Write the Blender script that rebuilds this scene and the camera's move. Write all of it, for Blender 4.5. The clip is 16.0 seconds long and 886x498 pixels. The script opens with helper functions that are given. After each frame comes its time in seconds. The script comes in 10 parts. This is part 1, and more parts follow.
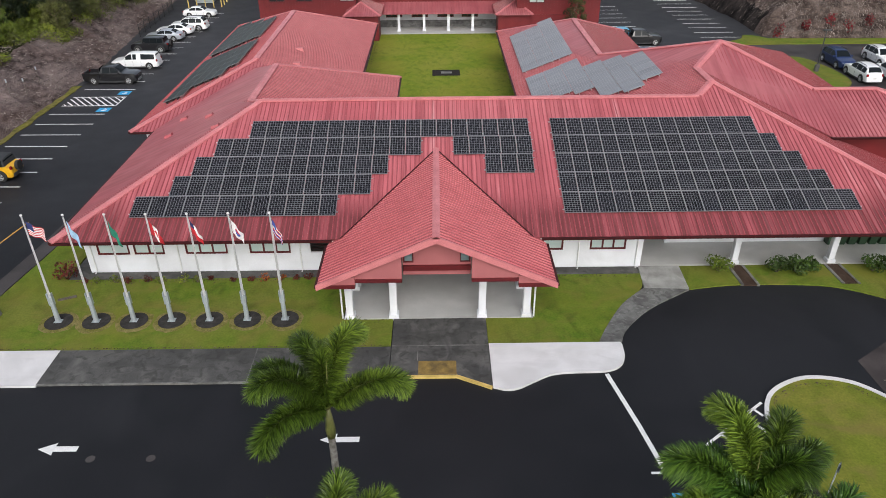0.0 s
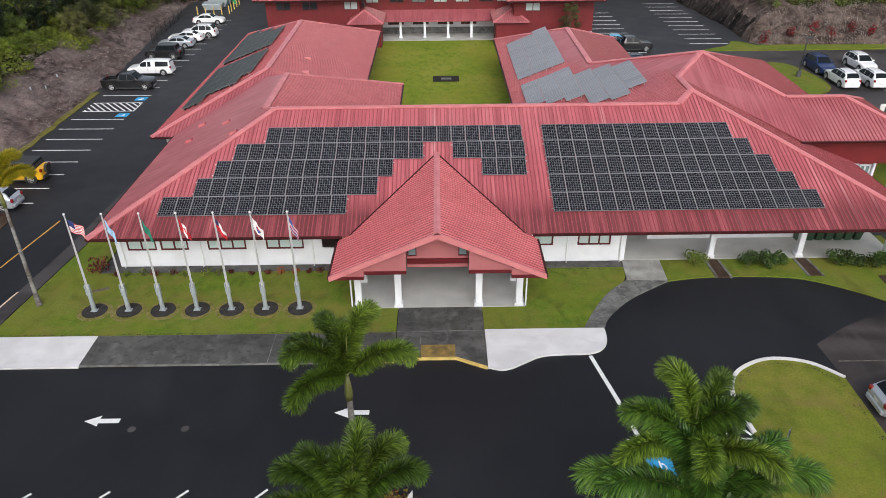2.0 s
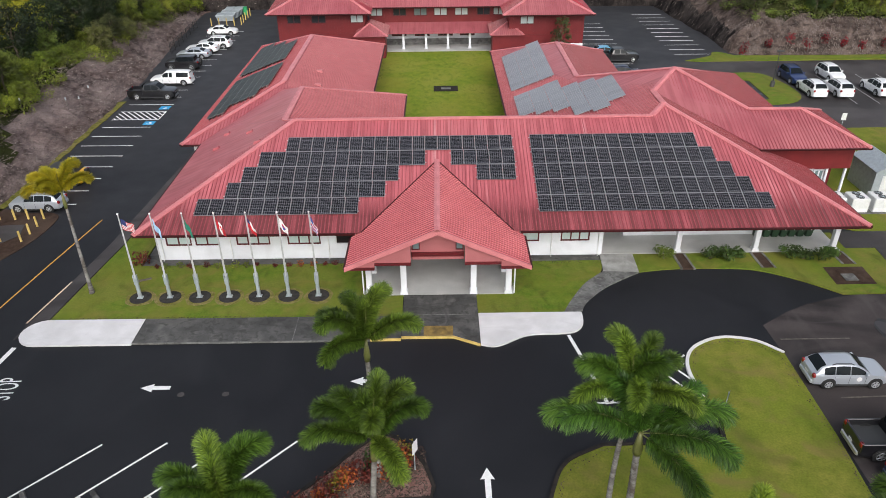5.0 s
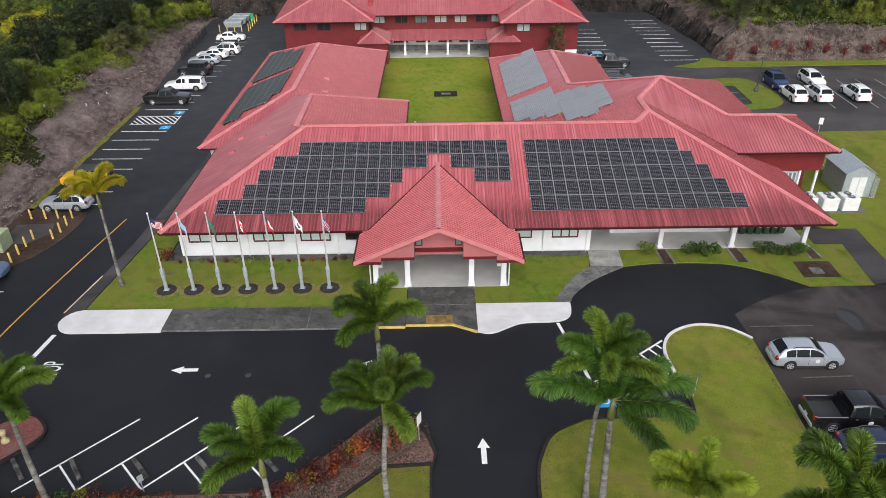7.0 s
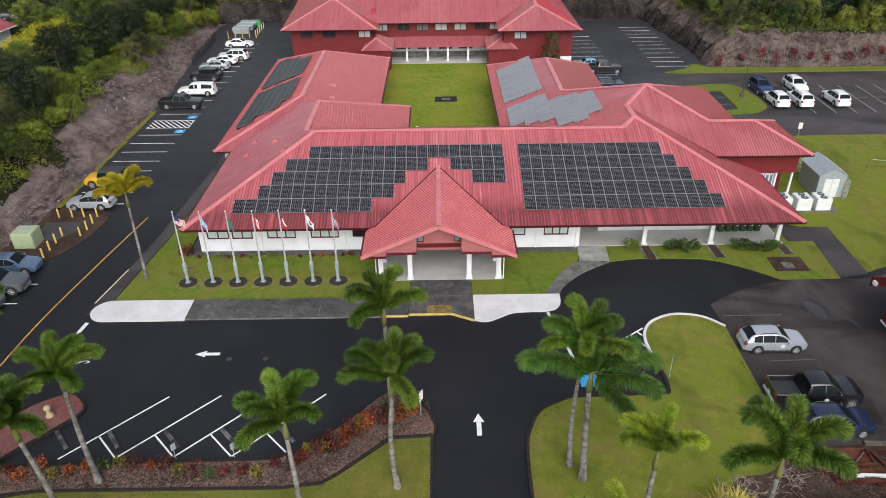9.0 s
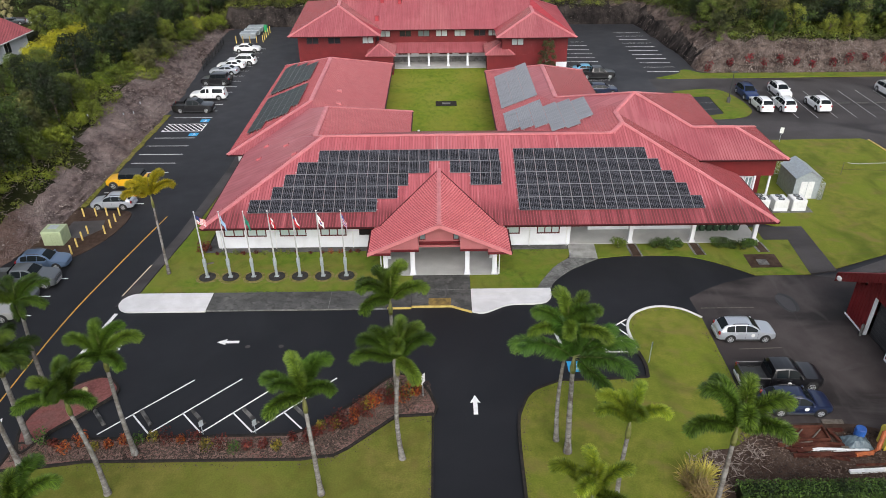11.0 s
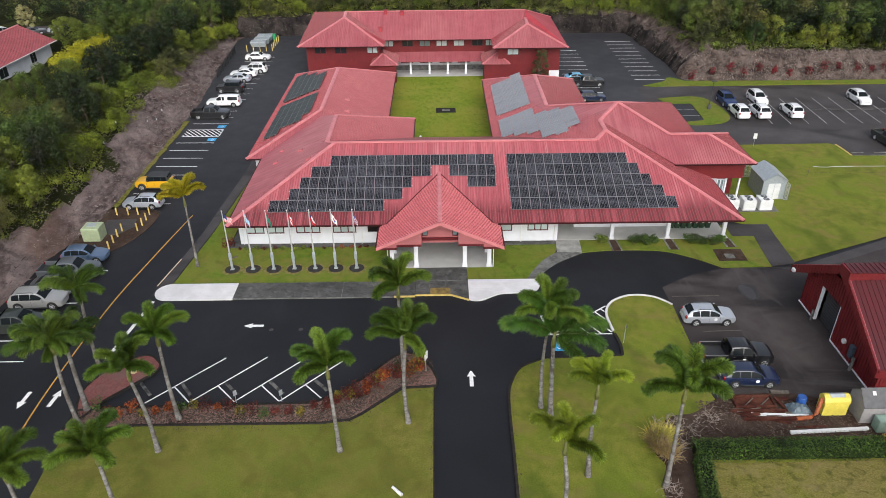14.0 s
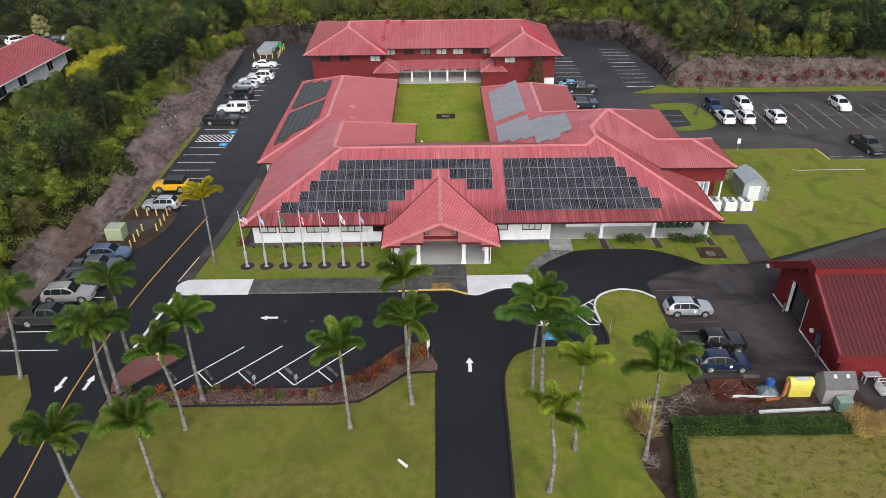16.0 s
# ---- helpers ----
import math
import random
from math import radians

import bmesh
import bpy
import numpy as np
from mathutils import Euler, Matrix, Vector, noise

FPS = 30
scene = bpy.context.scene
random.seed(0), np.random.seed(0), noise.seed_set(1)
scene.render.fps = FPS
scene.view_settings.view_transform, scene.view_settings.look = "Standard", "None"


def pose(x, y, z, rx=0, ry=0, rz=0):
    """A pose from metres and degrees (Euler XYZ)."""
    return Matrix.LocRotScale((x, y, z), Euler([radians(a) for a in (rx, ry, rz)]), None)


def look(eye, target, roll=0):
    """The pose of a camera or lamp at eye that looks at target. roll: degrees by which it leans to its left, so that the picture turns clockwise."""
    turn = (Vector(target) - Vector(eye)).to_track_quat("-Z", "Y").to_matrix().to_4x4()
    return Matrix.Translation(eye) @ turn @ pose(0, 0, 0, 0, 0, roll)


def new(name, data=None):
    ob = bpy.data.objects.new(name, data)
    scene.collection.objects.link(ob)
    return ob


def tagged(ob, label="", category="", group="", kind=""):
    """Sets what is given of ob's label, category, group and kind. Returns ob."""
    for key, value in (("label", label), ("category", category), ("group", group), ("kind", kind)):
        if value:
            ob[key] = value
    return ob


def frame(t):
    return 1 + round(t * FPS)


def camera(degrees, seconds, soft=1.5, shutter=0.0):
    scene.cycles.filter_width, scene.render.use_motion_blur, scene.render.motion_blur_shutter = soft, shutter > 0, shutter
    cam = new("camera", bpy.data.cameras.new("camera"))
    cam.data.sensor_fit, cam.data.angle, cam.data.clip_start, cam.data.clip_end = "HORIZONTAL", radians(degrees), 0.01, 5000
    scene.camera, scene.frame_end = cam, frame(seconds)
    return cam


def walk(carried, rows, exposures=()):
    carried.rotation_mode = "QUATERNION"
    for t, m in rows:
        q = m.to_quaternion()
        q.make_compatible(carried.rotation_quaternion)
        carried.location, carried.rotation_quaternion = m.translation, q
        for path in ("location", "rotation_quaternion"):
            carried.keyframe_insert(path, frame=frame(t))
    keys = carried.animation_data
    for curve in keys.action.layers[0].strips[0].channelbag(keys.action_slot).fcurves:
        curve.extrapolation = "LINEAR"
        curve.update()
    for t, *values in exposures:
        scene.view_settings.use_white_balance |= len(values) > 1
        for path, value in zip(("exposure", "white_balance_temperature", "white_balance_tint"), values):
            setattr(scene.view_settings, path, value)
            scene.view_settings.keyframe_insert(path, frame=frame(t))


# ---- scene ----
cam = camera(64.6, 16.0, 0.75)
PATH = [
    (0, (-0.138, -3.295, 23.123), (-0.129, -1.577, 22.099), -0.5),
    (0.5, (-0.13, -4.169, 23.513), (-0.122, -2.45, 22.491), -0.6),
    (1, (-0.127, -5.061, 23.956), (-0.12, -3.342, 22.934), -0.6),
    (1.5, (-0.163, -5.929, 24.42), (-0.154, -4.21, 23.398), -0.6),
    (2, (-0.151, -6.828, 24.901), (-0.143, -5.11, 23.877), -0.6),
    (2.5, (-0.11, -7.708, 25.378), (-0.103, -5.989, 24.354), -0.6),
    (3, (-0.085, -8.657, 25.899), (-0.08, -6.939, 24.874), -0.7),
    (3.5, (-0.085, -9.621, 26.403), (-0.079, -7.904, 25.378), -0.7),
    (4, (-0.058, -10.599, 26.856), (-0.053, -8.88, 25.833), -0.7),
    (6.5, (-0.147, -15.616, 29.61), (-0.14, -13.899, 28.583), -0.6),
    (7, (-0.153, -16.605, 30.054), (-0.147, -14.888, 29.028), -0.7),
    (7.5, (-0.116, -17.599, 30.555), (-0.111, -15.882, 29.529), -0.7),
    (8, (-0.104, -18.676, 31.102), (-0.099, -16.959, 30.076), -0.7),
    (8.5, (-0.131, -19.736, 31.601), (-0.125, -18.018, 30.576), -0.7),
    (9, (-0.097, -20.736, 32.055), (-0.093, -19.018, 31.031), -0.7),
    (11.5, (-0.124, -25.882, 34.993), (-0.12, -24.167, 33.963), -0.6),
    (12, (-0.109, -26.968, 35.488), (-0.106, -25.253, 34.46), -0.7),
    (12.5, (-0.089, -28.011, 36.048), (-0.086, -26.295, 35.019), -0.7),
    (13, (-0.117, -29.108, 36.636), (-0.113, -27.392, 35.607), -0.7),
    (13.5, (-0.175, -30.239, 37.236), (-0.171, -28.524, 36.207), -0.7),
    (14, (-0.197, -31.399, 37.868), (-0.192, -29.684, 36.838), -0.6),
    (14.5, (-0.23, -32.537, 38.501), (-0.224, -30.822, 37.472), -0.6),
    (15, (-0.254, -33.683, 39.1), (-0.248, -31.967, 38.071), -0.6),
    (15.5, (-0.293, -34.84, 39.682), (-0.287, -33.124, 38.654), -0.6),
    (16, (-0.336, -36.083, 40.157), (-0.329, -34.365, 39.133), -0.6),
]
walk(cam, [(t, look(eye, target, roll)) for t, eye, target, roll in PATH], exposures=((0.0, 0.36), (4.0, 0.44), (8.0, 0.5), (16.0, 0.5)))

# ---- daylight: high overcast over a wet hillside ----
world = bpy.data.worlds.new("sky")
scene.world = world
world.use_nodes = True
wn, wl = world.node_tree.nodes, world.node_tree.links
sky = wn.new("ShaderNodeTexSky")
sky.sky_type = 'NISHITA'
sky.sun_disc = False
sky.sun_elevation, sky.sun_rotation = radians(38), radians(173.5)
sky.air_density, sky.dust_density = 1.0, 3.0
grey = wn.new("ShaderNodeHueSaturation")
grey.inputs["Saturation"].default_value = 0.46
wl.new(sky.outputs[0], grey.inputs["Color"])
wl.new(grey.outputs[0], wn["Background"].inputs[0])
wn["Background"].inputs[1].default_value = 0.14

sun = bpy.data.lights.new("sun", 'SUN')
sun.energy, sun.angle, sun.color = 1.5, radians(50), (1.0, 0.98, 0.955)
new("sun", sun).matrix_world = look((8, -70, 56), (0, 0, 0))

scene.view_settings.exposure = 0.5

# ---- materials ----
def material(name, a, b=None, rough=0.7, metal=0.0, scale=3.0, fine=40.0, bump=0.2, dist=0.01, mix=1.0, coat=0.0, c=None, big=0.25, per_object=0.0, spec=0.5, stretch=None, amp=0.4):
    """A two-scale surface: colours a and b by a middling noise, patches by a broad one, grain and relief by a fine one."""
    m = bpy.data.materials.new(name)
    m.use_nodes = True
    n, l = m.node_tree.nodes, m.node_tree.links
    p = n["Principled BSDF"]
    p.inputs["Roughness"].default_value = rough
    p.inputs["Metallic"].default_value = metal
    p.inputs["Coat Weight"].default_value = coat
    p.inputs["Specular IOR Level"].default_value = spec
    b = b or tuple(v * 0.8 for v in a[:3]) + (1,)
    geo = n.new("ShaderNodeNewGeometry")
    src = geo.outputs["Position"]
    if stretch:
        mp = n.new("ShaderNodeMapping")
        mp.inputs["Scale"].default_value = stretch
        l.new(src, mp.inputs["Vector"])
        src = mp.outputs[0]

    def tex(s, detail, dis=0.0):
        t = n.new("ShaderNodeTexNoise")
        t.inputs["Scale"].default_value, t.inputs["Detail"].default_value, t.inputs["Distortion"].default_value = s, detail, dis
        l.new(src, t.inputs["Vector"])
        return t

    def blend(fac, x, y):
        k = n.new("ShaderNodeMix")
        k.data_type = 'RGBA'
        for sock, v in ((k.inputs[0], fac), (k.inputs[6], x), (k.inputs[7], y)):
            if hasattr(v, "is_linked"):
                l.new(v, sock)
            else:
                sock.default_value = v
        return k.outputs[2]

    def ramp(sock, lo, hi, to=1.0):
        r = n.new("ShaderNodeMapRange")
        r.inputs[1].default_value, r.inputs[2].default_value, r.inputs[4].default_value = lo, hi, to
        l.new(sock, r.inputs[0])
        return r.outputs[0]

    mid, wide, grain = tex(scale, 5), tex(big, 3, 0.6), tex(fine, 4)
    col = blend(ramp(mid.outputs[0], 0.35, 0.65, mix), a, b)
    if c:
        col = blend(ramp(wide.outputs[0], 0.42, 0.66, 0.8), col, c)
    dark = n.new("ShaderNodeHueSaturation")
    l.new(col, dark.inputs["Color"])
    add = n.new("ShaderNodeMath")
    add.operation = 'ADD'
    add.inputs[1].default_value = 1.0 - amp / 2
    l.new(ramp(grain.outputs[0], 0.25, 0.75, amp), add.inputs[0])
    out = add.outputs[0]
    if per_object:
        info = n.new("ShaderNodeObjectInfo")
        vary = n.new("ShaderNodeMath")
        vary.operation = 'MULTIPLY_ADD'
        l.new(info.outputs["Random"], vary.inputs[0])
        vary.inputs[1].default_value = per_object
        l.new(out, vary.inputs[2])
        out = vary.outputs[0]
    l.new(out, dark.inputs["Value"])
    l.new(dark.outputs[0], p.inputs["Base Color"])
    rr = n.new("ShaderNodeMapRange")
    rr.inputs[3].default_value, rr.inputs[4].default_value = max(0.02, rough - 0.12), min(1, rough + 0.12)
    l.new(mid.outputs[0], rr.inputs[0])
    l.new(rr.outputs[0], p.inputs["Roughness"])
    if bump:
        bp = n.new("ShaderNodeBump")
        bp.inputs["Strength"].default_value, bp.inputs["Distance"].default_value = bump, dist
        l.new(grain.outputs[0], bp.inputs["Height"])
        l.new(bp.outputs[0], p.inputs["Normal"])
    return m


def plain(name, col, rough=0.5, metal=0.0, coat=0.0, alpha=1.0, trans=0.0):
    m = bpy.data.materials.new(name)
    m.use_nodes = True
    p = m.node_tree.nodes["Principled BSDF"]
    p.inputs["Base Color"].default_value = col
    p.inputs["Roughness"].default_value, p.inputs["Metallic"].default_value = rough, metal
    p.inputs["Coat Weight"].default_value, p.inputs["Transmission Weight"].default_value = coat, trans
    return m


def streaked(m, dark, strength, scale, band=None, cut=(0.42, 0.7)):
    """Adds run-off streaks that follow the slope to a sheet-metal material; the streaks' own shape comes from stretched noise."""
    n, l = m.node_tree.nodes, m.node_tree.links
    p = n["Principled BSDF"]
    link = p.inputs["Base Color"].links[0]
    src = link.from_socket
    mp = n.new("ShaderNodeMapping")
    mp.inputs["Scale"].default_value = scale
    geo = n.new("ShaderNodeNewGeometry")
    l.new(geo.outputs["Position"], mp.inputs["Vector"])
    t = n.new("ShaderNodeTexNoise")
    t.inputs["Scale"].default_value, t.inputs["Detail"].default_value = 1.0, 5
    l.new(mp.outputs[0], t.inputs["Vector"])
    r = n.new("ShaderNodeMapRange")
    r.inputs[1].default_value, r.inputs[2].default_value, r.inputs[4].default_value = cut[0], cut[1], strength
    l.new(t.outputs[0], r.inputs[0])
    fac = r.outputs[0]
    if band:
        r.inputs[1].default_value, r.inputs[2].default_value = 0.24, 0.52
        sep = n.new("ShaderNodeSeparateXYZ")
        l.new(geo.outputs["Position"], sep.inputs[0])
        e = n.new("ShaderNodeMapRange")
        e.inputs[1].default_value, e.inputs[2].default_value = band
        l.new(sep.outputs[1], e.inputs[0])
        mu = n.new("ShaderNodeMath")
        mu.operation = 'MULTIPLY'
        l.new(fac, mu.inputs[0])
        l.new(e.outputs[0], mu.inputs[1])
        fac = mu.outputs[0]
    k = n.new("ShaderNodeMix")
    k.data_type = 'RGBA'
    l.new(fac, k.inputs[0])
    l.new(src, k.inputs[6])
    k.inputs[7].default_value = dark
    l.new(k.outputs[2], p.inputs["Base Color"])
    return m


def blotched(m, tone, strength, scale, lo=0.5, hi=0.68, rough=None, twist=0.8):
    """Adds stains with an outline of their own to a ground material."""
    n, l = m.node_tree.nodes, m.node_tree.links
    p = n["Principled BSDF"]
    src = p.inputs["Base Color"].links[0].from_socket
    geo = n.new("ShaderNodeNewGeometry")
    mp = n.new("ShaderNodeMapping")
    mp.inputs["Scale"].default_value = scale
    l.new(geo.outputs["Position"], mp.inputs["Vector"])
    t = n.new("ShaderNodeTexNoise")
    t.inputs["Scale"].default_value, t.inputs["Detail"].default_value, t.inputs["Distortion"].default_value = 1.0, 6, twist
    l.new(mp.outputs[0], t.inputs["Vector"])
    r = n.new("ShaderNodeMapRange")
    r.inputs[1].default_value, r.inputs[2].default_value, r.inputs[4].default_value = lo, hi, strength
    l.new(t.outputs[0], r.inputs[0])
    k = n.new("ShaderNodeMix")
    k.data_type = 'RGBA'
    l.new(r.outputs[0], k.inputs[0])
    l.new(src, k.inputs[6])
    k.inputs[7].default_value = tone
    l.new(k.outputs[2], p.inputs["Base Color"])
    if rough is not None:
        old = p.inputs["Roughness"].links[0].from_socket
        q = n.new("ShaderNodeMix")
        l.new(r.outputs[0], q.inputs[0])
        l.new(old, q.inputs[2])
        q.inputs[3].default_value = rough
        l.new(q.outputs[0], p.inputs["Roughness"])
    return m


M = {}
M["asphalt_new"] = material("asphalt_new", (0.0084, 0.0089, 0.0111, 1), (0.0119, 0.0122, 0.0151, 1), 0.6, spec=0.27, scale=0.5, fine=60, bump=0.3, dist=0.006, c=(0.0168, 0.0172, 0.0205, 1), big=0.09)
M["asphalt_old"] = material("asphalt_old", (0.0491, 0.0409, 0.0409, 1), (0.0665, 0.0573, 0.0559, 1), 0.78, spec=0.2, scale=0.7, fine=50, bump=0.35, dist=0.008, c=(0.0346, 0.0286, 0.0286, 1), big=0.14)
M["asphalt_lot"] = material("asphalt_lot", (0.0550, 0.0495, 0.0506, 1), (0.0726, 0.0671, 0.0671, 1), 0.7, spec=0.25, scale=0.7, fine=50, bump=0.35, dist=0.008, c=(0.0418, 0.0363, 0.0363, 1), big=0.14)
# Paler copy for the back lot: grazing sky reflection put into its base colour.
M["asphalt_back"] = material("asphalt_back", (0.0227, 0.0227, 0.0259, 1), (0.0292, 0.0292, 0.0335, 1), 0.6, spec=0.3, scale=0.5, fine=50, bump=0.3, dist=0.006, c=(0.0432, 0.0432, 0.0475, 1), big=0.1)
M["puddle_grey"] = material("puddle_grey", (0.0355, 0.0327, 0.0350, 1), (0.0444, 0.0412, 0.0440, 1), 0.6, fine=50)
M["puddle_rim"] = material("puddle_rim", (0.012, 0.011, 0.012, 1), (0.02, 0.018, 0.019, 1), 0.55, scale=2, fine=40)
M["roller_dark"] = material("roller_dark", (0.030, 0.030, 0.032, 1), (0.024, 0.024, 0.026, 1), 0.5, scale=1, fine=30, bump=0.05)
M["cabinet_slate"] = material("cabinet_slate", (0.035, 0.055, 0.085, 1), (0.06, 0.085, 0.11, 1), 0.5, scale=5, fine=30, bump=0.05)
M["grass_worn"] = material("grass_worn", (0.20, 0.165, 0.07, 1), (0.13, 0.125, 0.03, 1), 0.9, scale=3, fine=14, bump=0.6, dist=0.03, spec=0.1, amp=0.7)
M["paint_faded"] = material("paint_faded", (0.12, 0.105, 0.085, 1), (0.06, 0.053, 0.046, 1), 0.7, scale=3, fine=30)
M["concrete_white"] = material("concrete_white", (0.6696, 0.6596, 0.6739, 1), (0.5940, 0.5851, 0.5953, 1), 0.8, scale=0.9, fine=30, c=(0.5184, 0.5106, 0.5167, 1), big=0.4, amp=0.15)
M["concrete_dark"] = material("concrete_dark", (0.0680, 0.0664, 0.0640, 1), (0.1040, 0.1024, 0.0976, 1), 0.8, scale=1.1, fine=30, c=(0.0400, 0.0400, 0.0400, 1), big=0.5)
M["concrete_grey"] = material("concrete_grey", (0.1469, 0.1469, 0.1408, 1), (0.0796, 0.0796, 0.0765, 1), 0.8, scale=1.4, fine=30, c=(0.1958, 0.1958, 0.1897, 1), big=0.5)
M["concrete_porch"] = material("concrete_porch", (0.4508, 0.4508, 0.4410, 1), (0.3920, 0.3920, 0.3822, 1), 0.45, scale=0.8, fine=30, c=(0.3528, 0.3528, 0.3430, 1), big=0.3, amp=0.12)
M["stop_old"] = material("stop_old", (0.045, 0.043, 0.042, 1), (0.020, 0.019, 0.019, 1), 0.85, scale=3.5, fine=26, bump=0.8, dist=0.03, c=(0.170, 0.165, 0.160, 1), big=1.6)
M["paint_white"] = material("paint_white", (0.80, 0.80, 0.80, 1), (0.72, 0.72, 0.72, 1), 0.6, scale=4, fine=40, bump=0.1, amp=0.15)
M["paint_worn"] = material("paint_worn", (0.42, 0.42, 0.42, 1), (0.22, 0.22, 0.22, 1), 0.7, scale=3, fine=30)
M["paint_yellow"] = material("paint_yellow", (0.60, 0.31, 0.05, 1), (0.46, 0.24, 0.05, 1), 0.6, scale=3, fine=30)
M["paint_cream"] = material("paint_cream", (0.66, 0.52, 0.40, 1), (0.56, 0.42, 0.30, 1), 0.6, scale=3, fine=30)
M["metal_pole"] = material("metal_pole", (0.50, 0.51, 0.52, 1), (0.43, 0.44, 0.45, 1), 0.4, 0.2, scale=3, fine=30, bump=0.05)
M["kerb_yellow"] = material("kerb_yellow", (0.66, 0.50, 0.16, 1), (0.50, 0.36, 0.10, 1), 0.7, scale=2, fine=30)
M["tactile"] = material("tactile", (0.34, 0.23, 0.06, 1), (0.20, 0.13, 0.04, 1), 0.7, scale=2.5, fine=20, c=(0.10, 0.07, 0.03, 1), big=1.2)
M["paint_blue"] = material("paint_blue", (0.02, 0.28, 0.58, 1), (0.03, 0.34, 0.62, 1), 0.6, scale=3, fine=30)
M["wall_white"] = material("wall_white", (0.7314, 0.7500, 0.7934, 1), (0.6888, 0.7064, 0.7478, 1), 0.75, scale=0.8, fine=25, bump=0.03, c=(0.5954, 0.6105, 0.6383, 1), big=0.5, amp=0.08)
M["red_wall"] = material("red_wall", (0.1615, 0.0110, 0.0136, 1), (0.1360, 0.0093, 0.0119, 1), 0.55, scale=0.9, fine=25, bump=0.1, amp=0.15)
M["gutter_dark"] = material("gutter_dark", (0.050, 0.008, 0.009, 1), (0.035, 0.007, 0.008, 1), 0.5, scale=2, fine=25, bump=0.05, spec=0.2)
M["pink_wall"] = material("pink_wall", (0.36, 0.115, 0.12, 1), (0.33, 0.105, 0.11, 1), 0.7, scale=0.9, fine=25, bump=0.1, amp=0.12)
M["red_trim"] = material("red_trim", (0.0990, 0.0063, 0.0090, 1), (0.0810, 0.0054, 0.0081, 1), 0.45, scale=2, fine=25, bump=0.05)
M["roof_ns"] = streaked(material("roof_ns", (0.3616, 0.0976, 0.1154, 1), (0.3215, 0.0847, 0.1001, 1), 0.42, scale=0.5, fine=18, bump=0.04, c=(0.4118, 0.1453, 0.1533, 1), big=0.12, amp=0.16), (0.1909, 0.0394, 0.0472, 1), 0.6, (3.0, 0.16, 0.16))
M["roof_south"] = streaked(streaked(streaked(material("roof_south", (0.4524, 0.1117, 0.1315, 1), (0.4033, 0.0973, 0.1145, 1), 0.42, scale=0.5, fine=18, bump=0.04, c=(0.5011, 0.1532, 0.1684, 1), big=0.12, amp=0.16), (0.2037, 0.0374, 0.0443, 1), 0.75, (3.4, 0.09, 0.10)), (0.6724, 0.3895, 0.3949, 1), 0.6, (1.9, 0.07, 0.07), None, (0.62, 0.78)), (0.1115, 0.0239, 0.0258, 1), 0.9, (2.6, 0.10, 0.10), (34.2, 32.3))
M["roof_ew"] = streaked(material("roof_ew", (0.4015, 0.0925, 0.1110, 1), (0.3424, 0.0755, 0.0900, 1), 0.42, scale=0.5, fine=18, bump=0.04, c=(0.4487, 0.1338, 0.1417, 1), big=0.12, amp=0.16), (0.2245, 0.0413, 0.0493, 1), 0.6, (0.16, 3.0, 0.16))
# Darker copy of the roof red: shade of the side slopes put into colour.
M["roof_shaded"] = streaked(material("roof_shaded", (0.3900, 0.0560, 0.0700, 1), (0.3300, 0.0460, 0.0580, 1), 0.55, spec=0.2, scale=0.5, fine=18, bump=0.04, amp=0.16), (0.2128, 0.0244, 0.0318, 1), 0.5, (0.16, 3.0, 0.16))
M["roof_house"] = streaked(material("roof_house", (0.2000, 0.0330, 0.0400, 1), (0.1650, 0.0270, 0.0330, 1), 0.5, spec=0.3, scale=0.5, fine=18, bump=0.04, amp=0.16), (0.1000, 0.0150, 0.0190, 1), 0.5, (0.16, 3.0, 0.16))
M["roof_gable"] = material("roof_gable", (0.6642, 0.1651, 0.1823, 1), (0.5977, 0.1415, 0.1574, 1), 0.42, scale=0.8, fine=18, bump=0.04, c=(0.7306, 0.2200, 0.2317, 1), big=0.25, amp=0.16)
M["roof_garage"] = streaked(material("roof_garage", (0.0819, 0.0086, 0.0117, 1), (0.0663, 0.0070, 0.0094, 1), 0.4, scale=0.5, fine=18, bump=0.04, amp=0.16), (0.0468, 0.0055, 0.0070, 1), 0.5, (3.0, 0.16, 0.16))
# Seam reds sit below their sheets: rib shading and grime in one colour.
M["seam_gable"] = material("seam_gable", (0.3000, 0.0540, 0.0645, 1), (0.2475, 0.0435, 0.0510, 1), 0.5, scale=1.0, fine=18, bump=0.04)
M["roof_cap"] = material("roof_cap", (0.5646, 0.1932, 0.2032, 1), (0.4839, 0.1546, 0.1656, 1), 0.45, scale=1.5, fine=18, bump=0.04)
M["grass"] = material("grass", (0.0855, 0.1402, 0.0127, 1), (0.1261, 0.1671, 0.0208, 1), 0.9, scale=1.5, fine=9, bump=0.45, dist=0.05, c=(0.1485, 0.1563, 0.0301, 1), big=0.22, spec=0.15, amp=0.38)
M["grass_olive"] = material("grass_olive", (0.1078, 0.1169, 0.0195, 1), (0.1615, 0.1460, 0.0326, 1), 0.9, scale=1.3, fine=9, bump=0.45, dist=0.05, c=(0.0958, 0.1284, 0.0144, 1), big=0.15, spec=0.15, amp=0.38)
M["grass_isle"] = material("grass_isle", (0.1166, 0.1378, 0.0170, 1), (0.1716, 0.1717, 0.0290, 1), 0.9, scale=1.2, fine=9, bump=0.45, dist=0.05, c=(0.1298, 0.1654, 0.0170, 1), big=0.15, spec=0.15, amp=0.38)
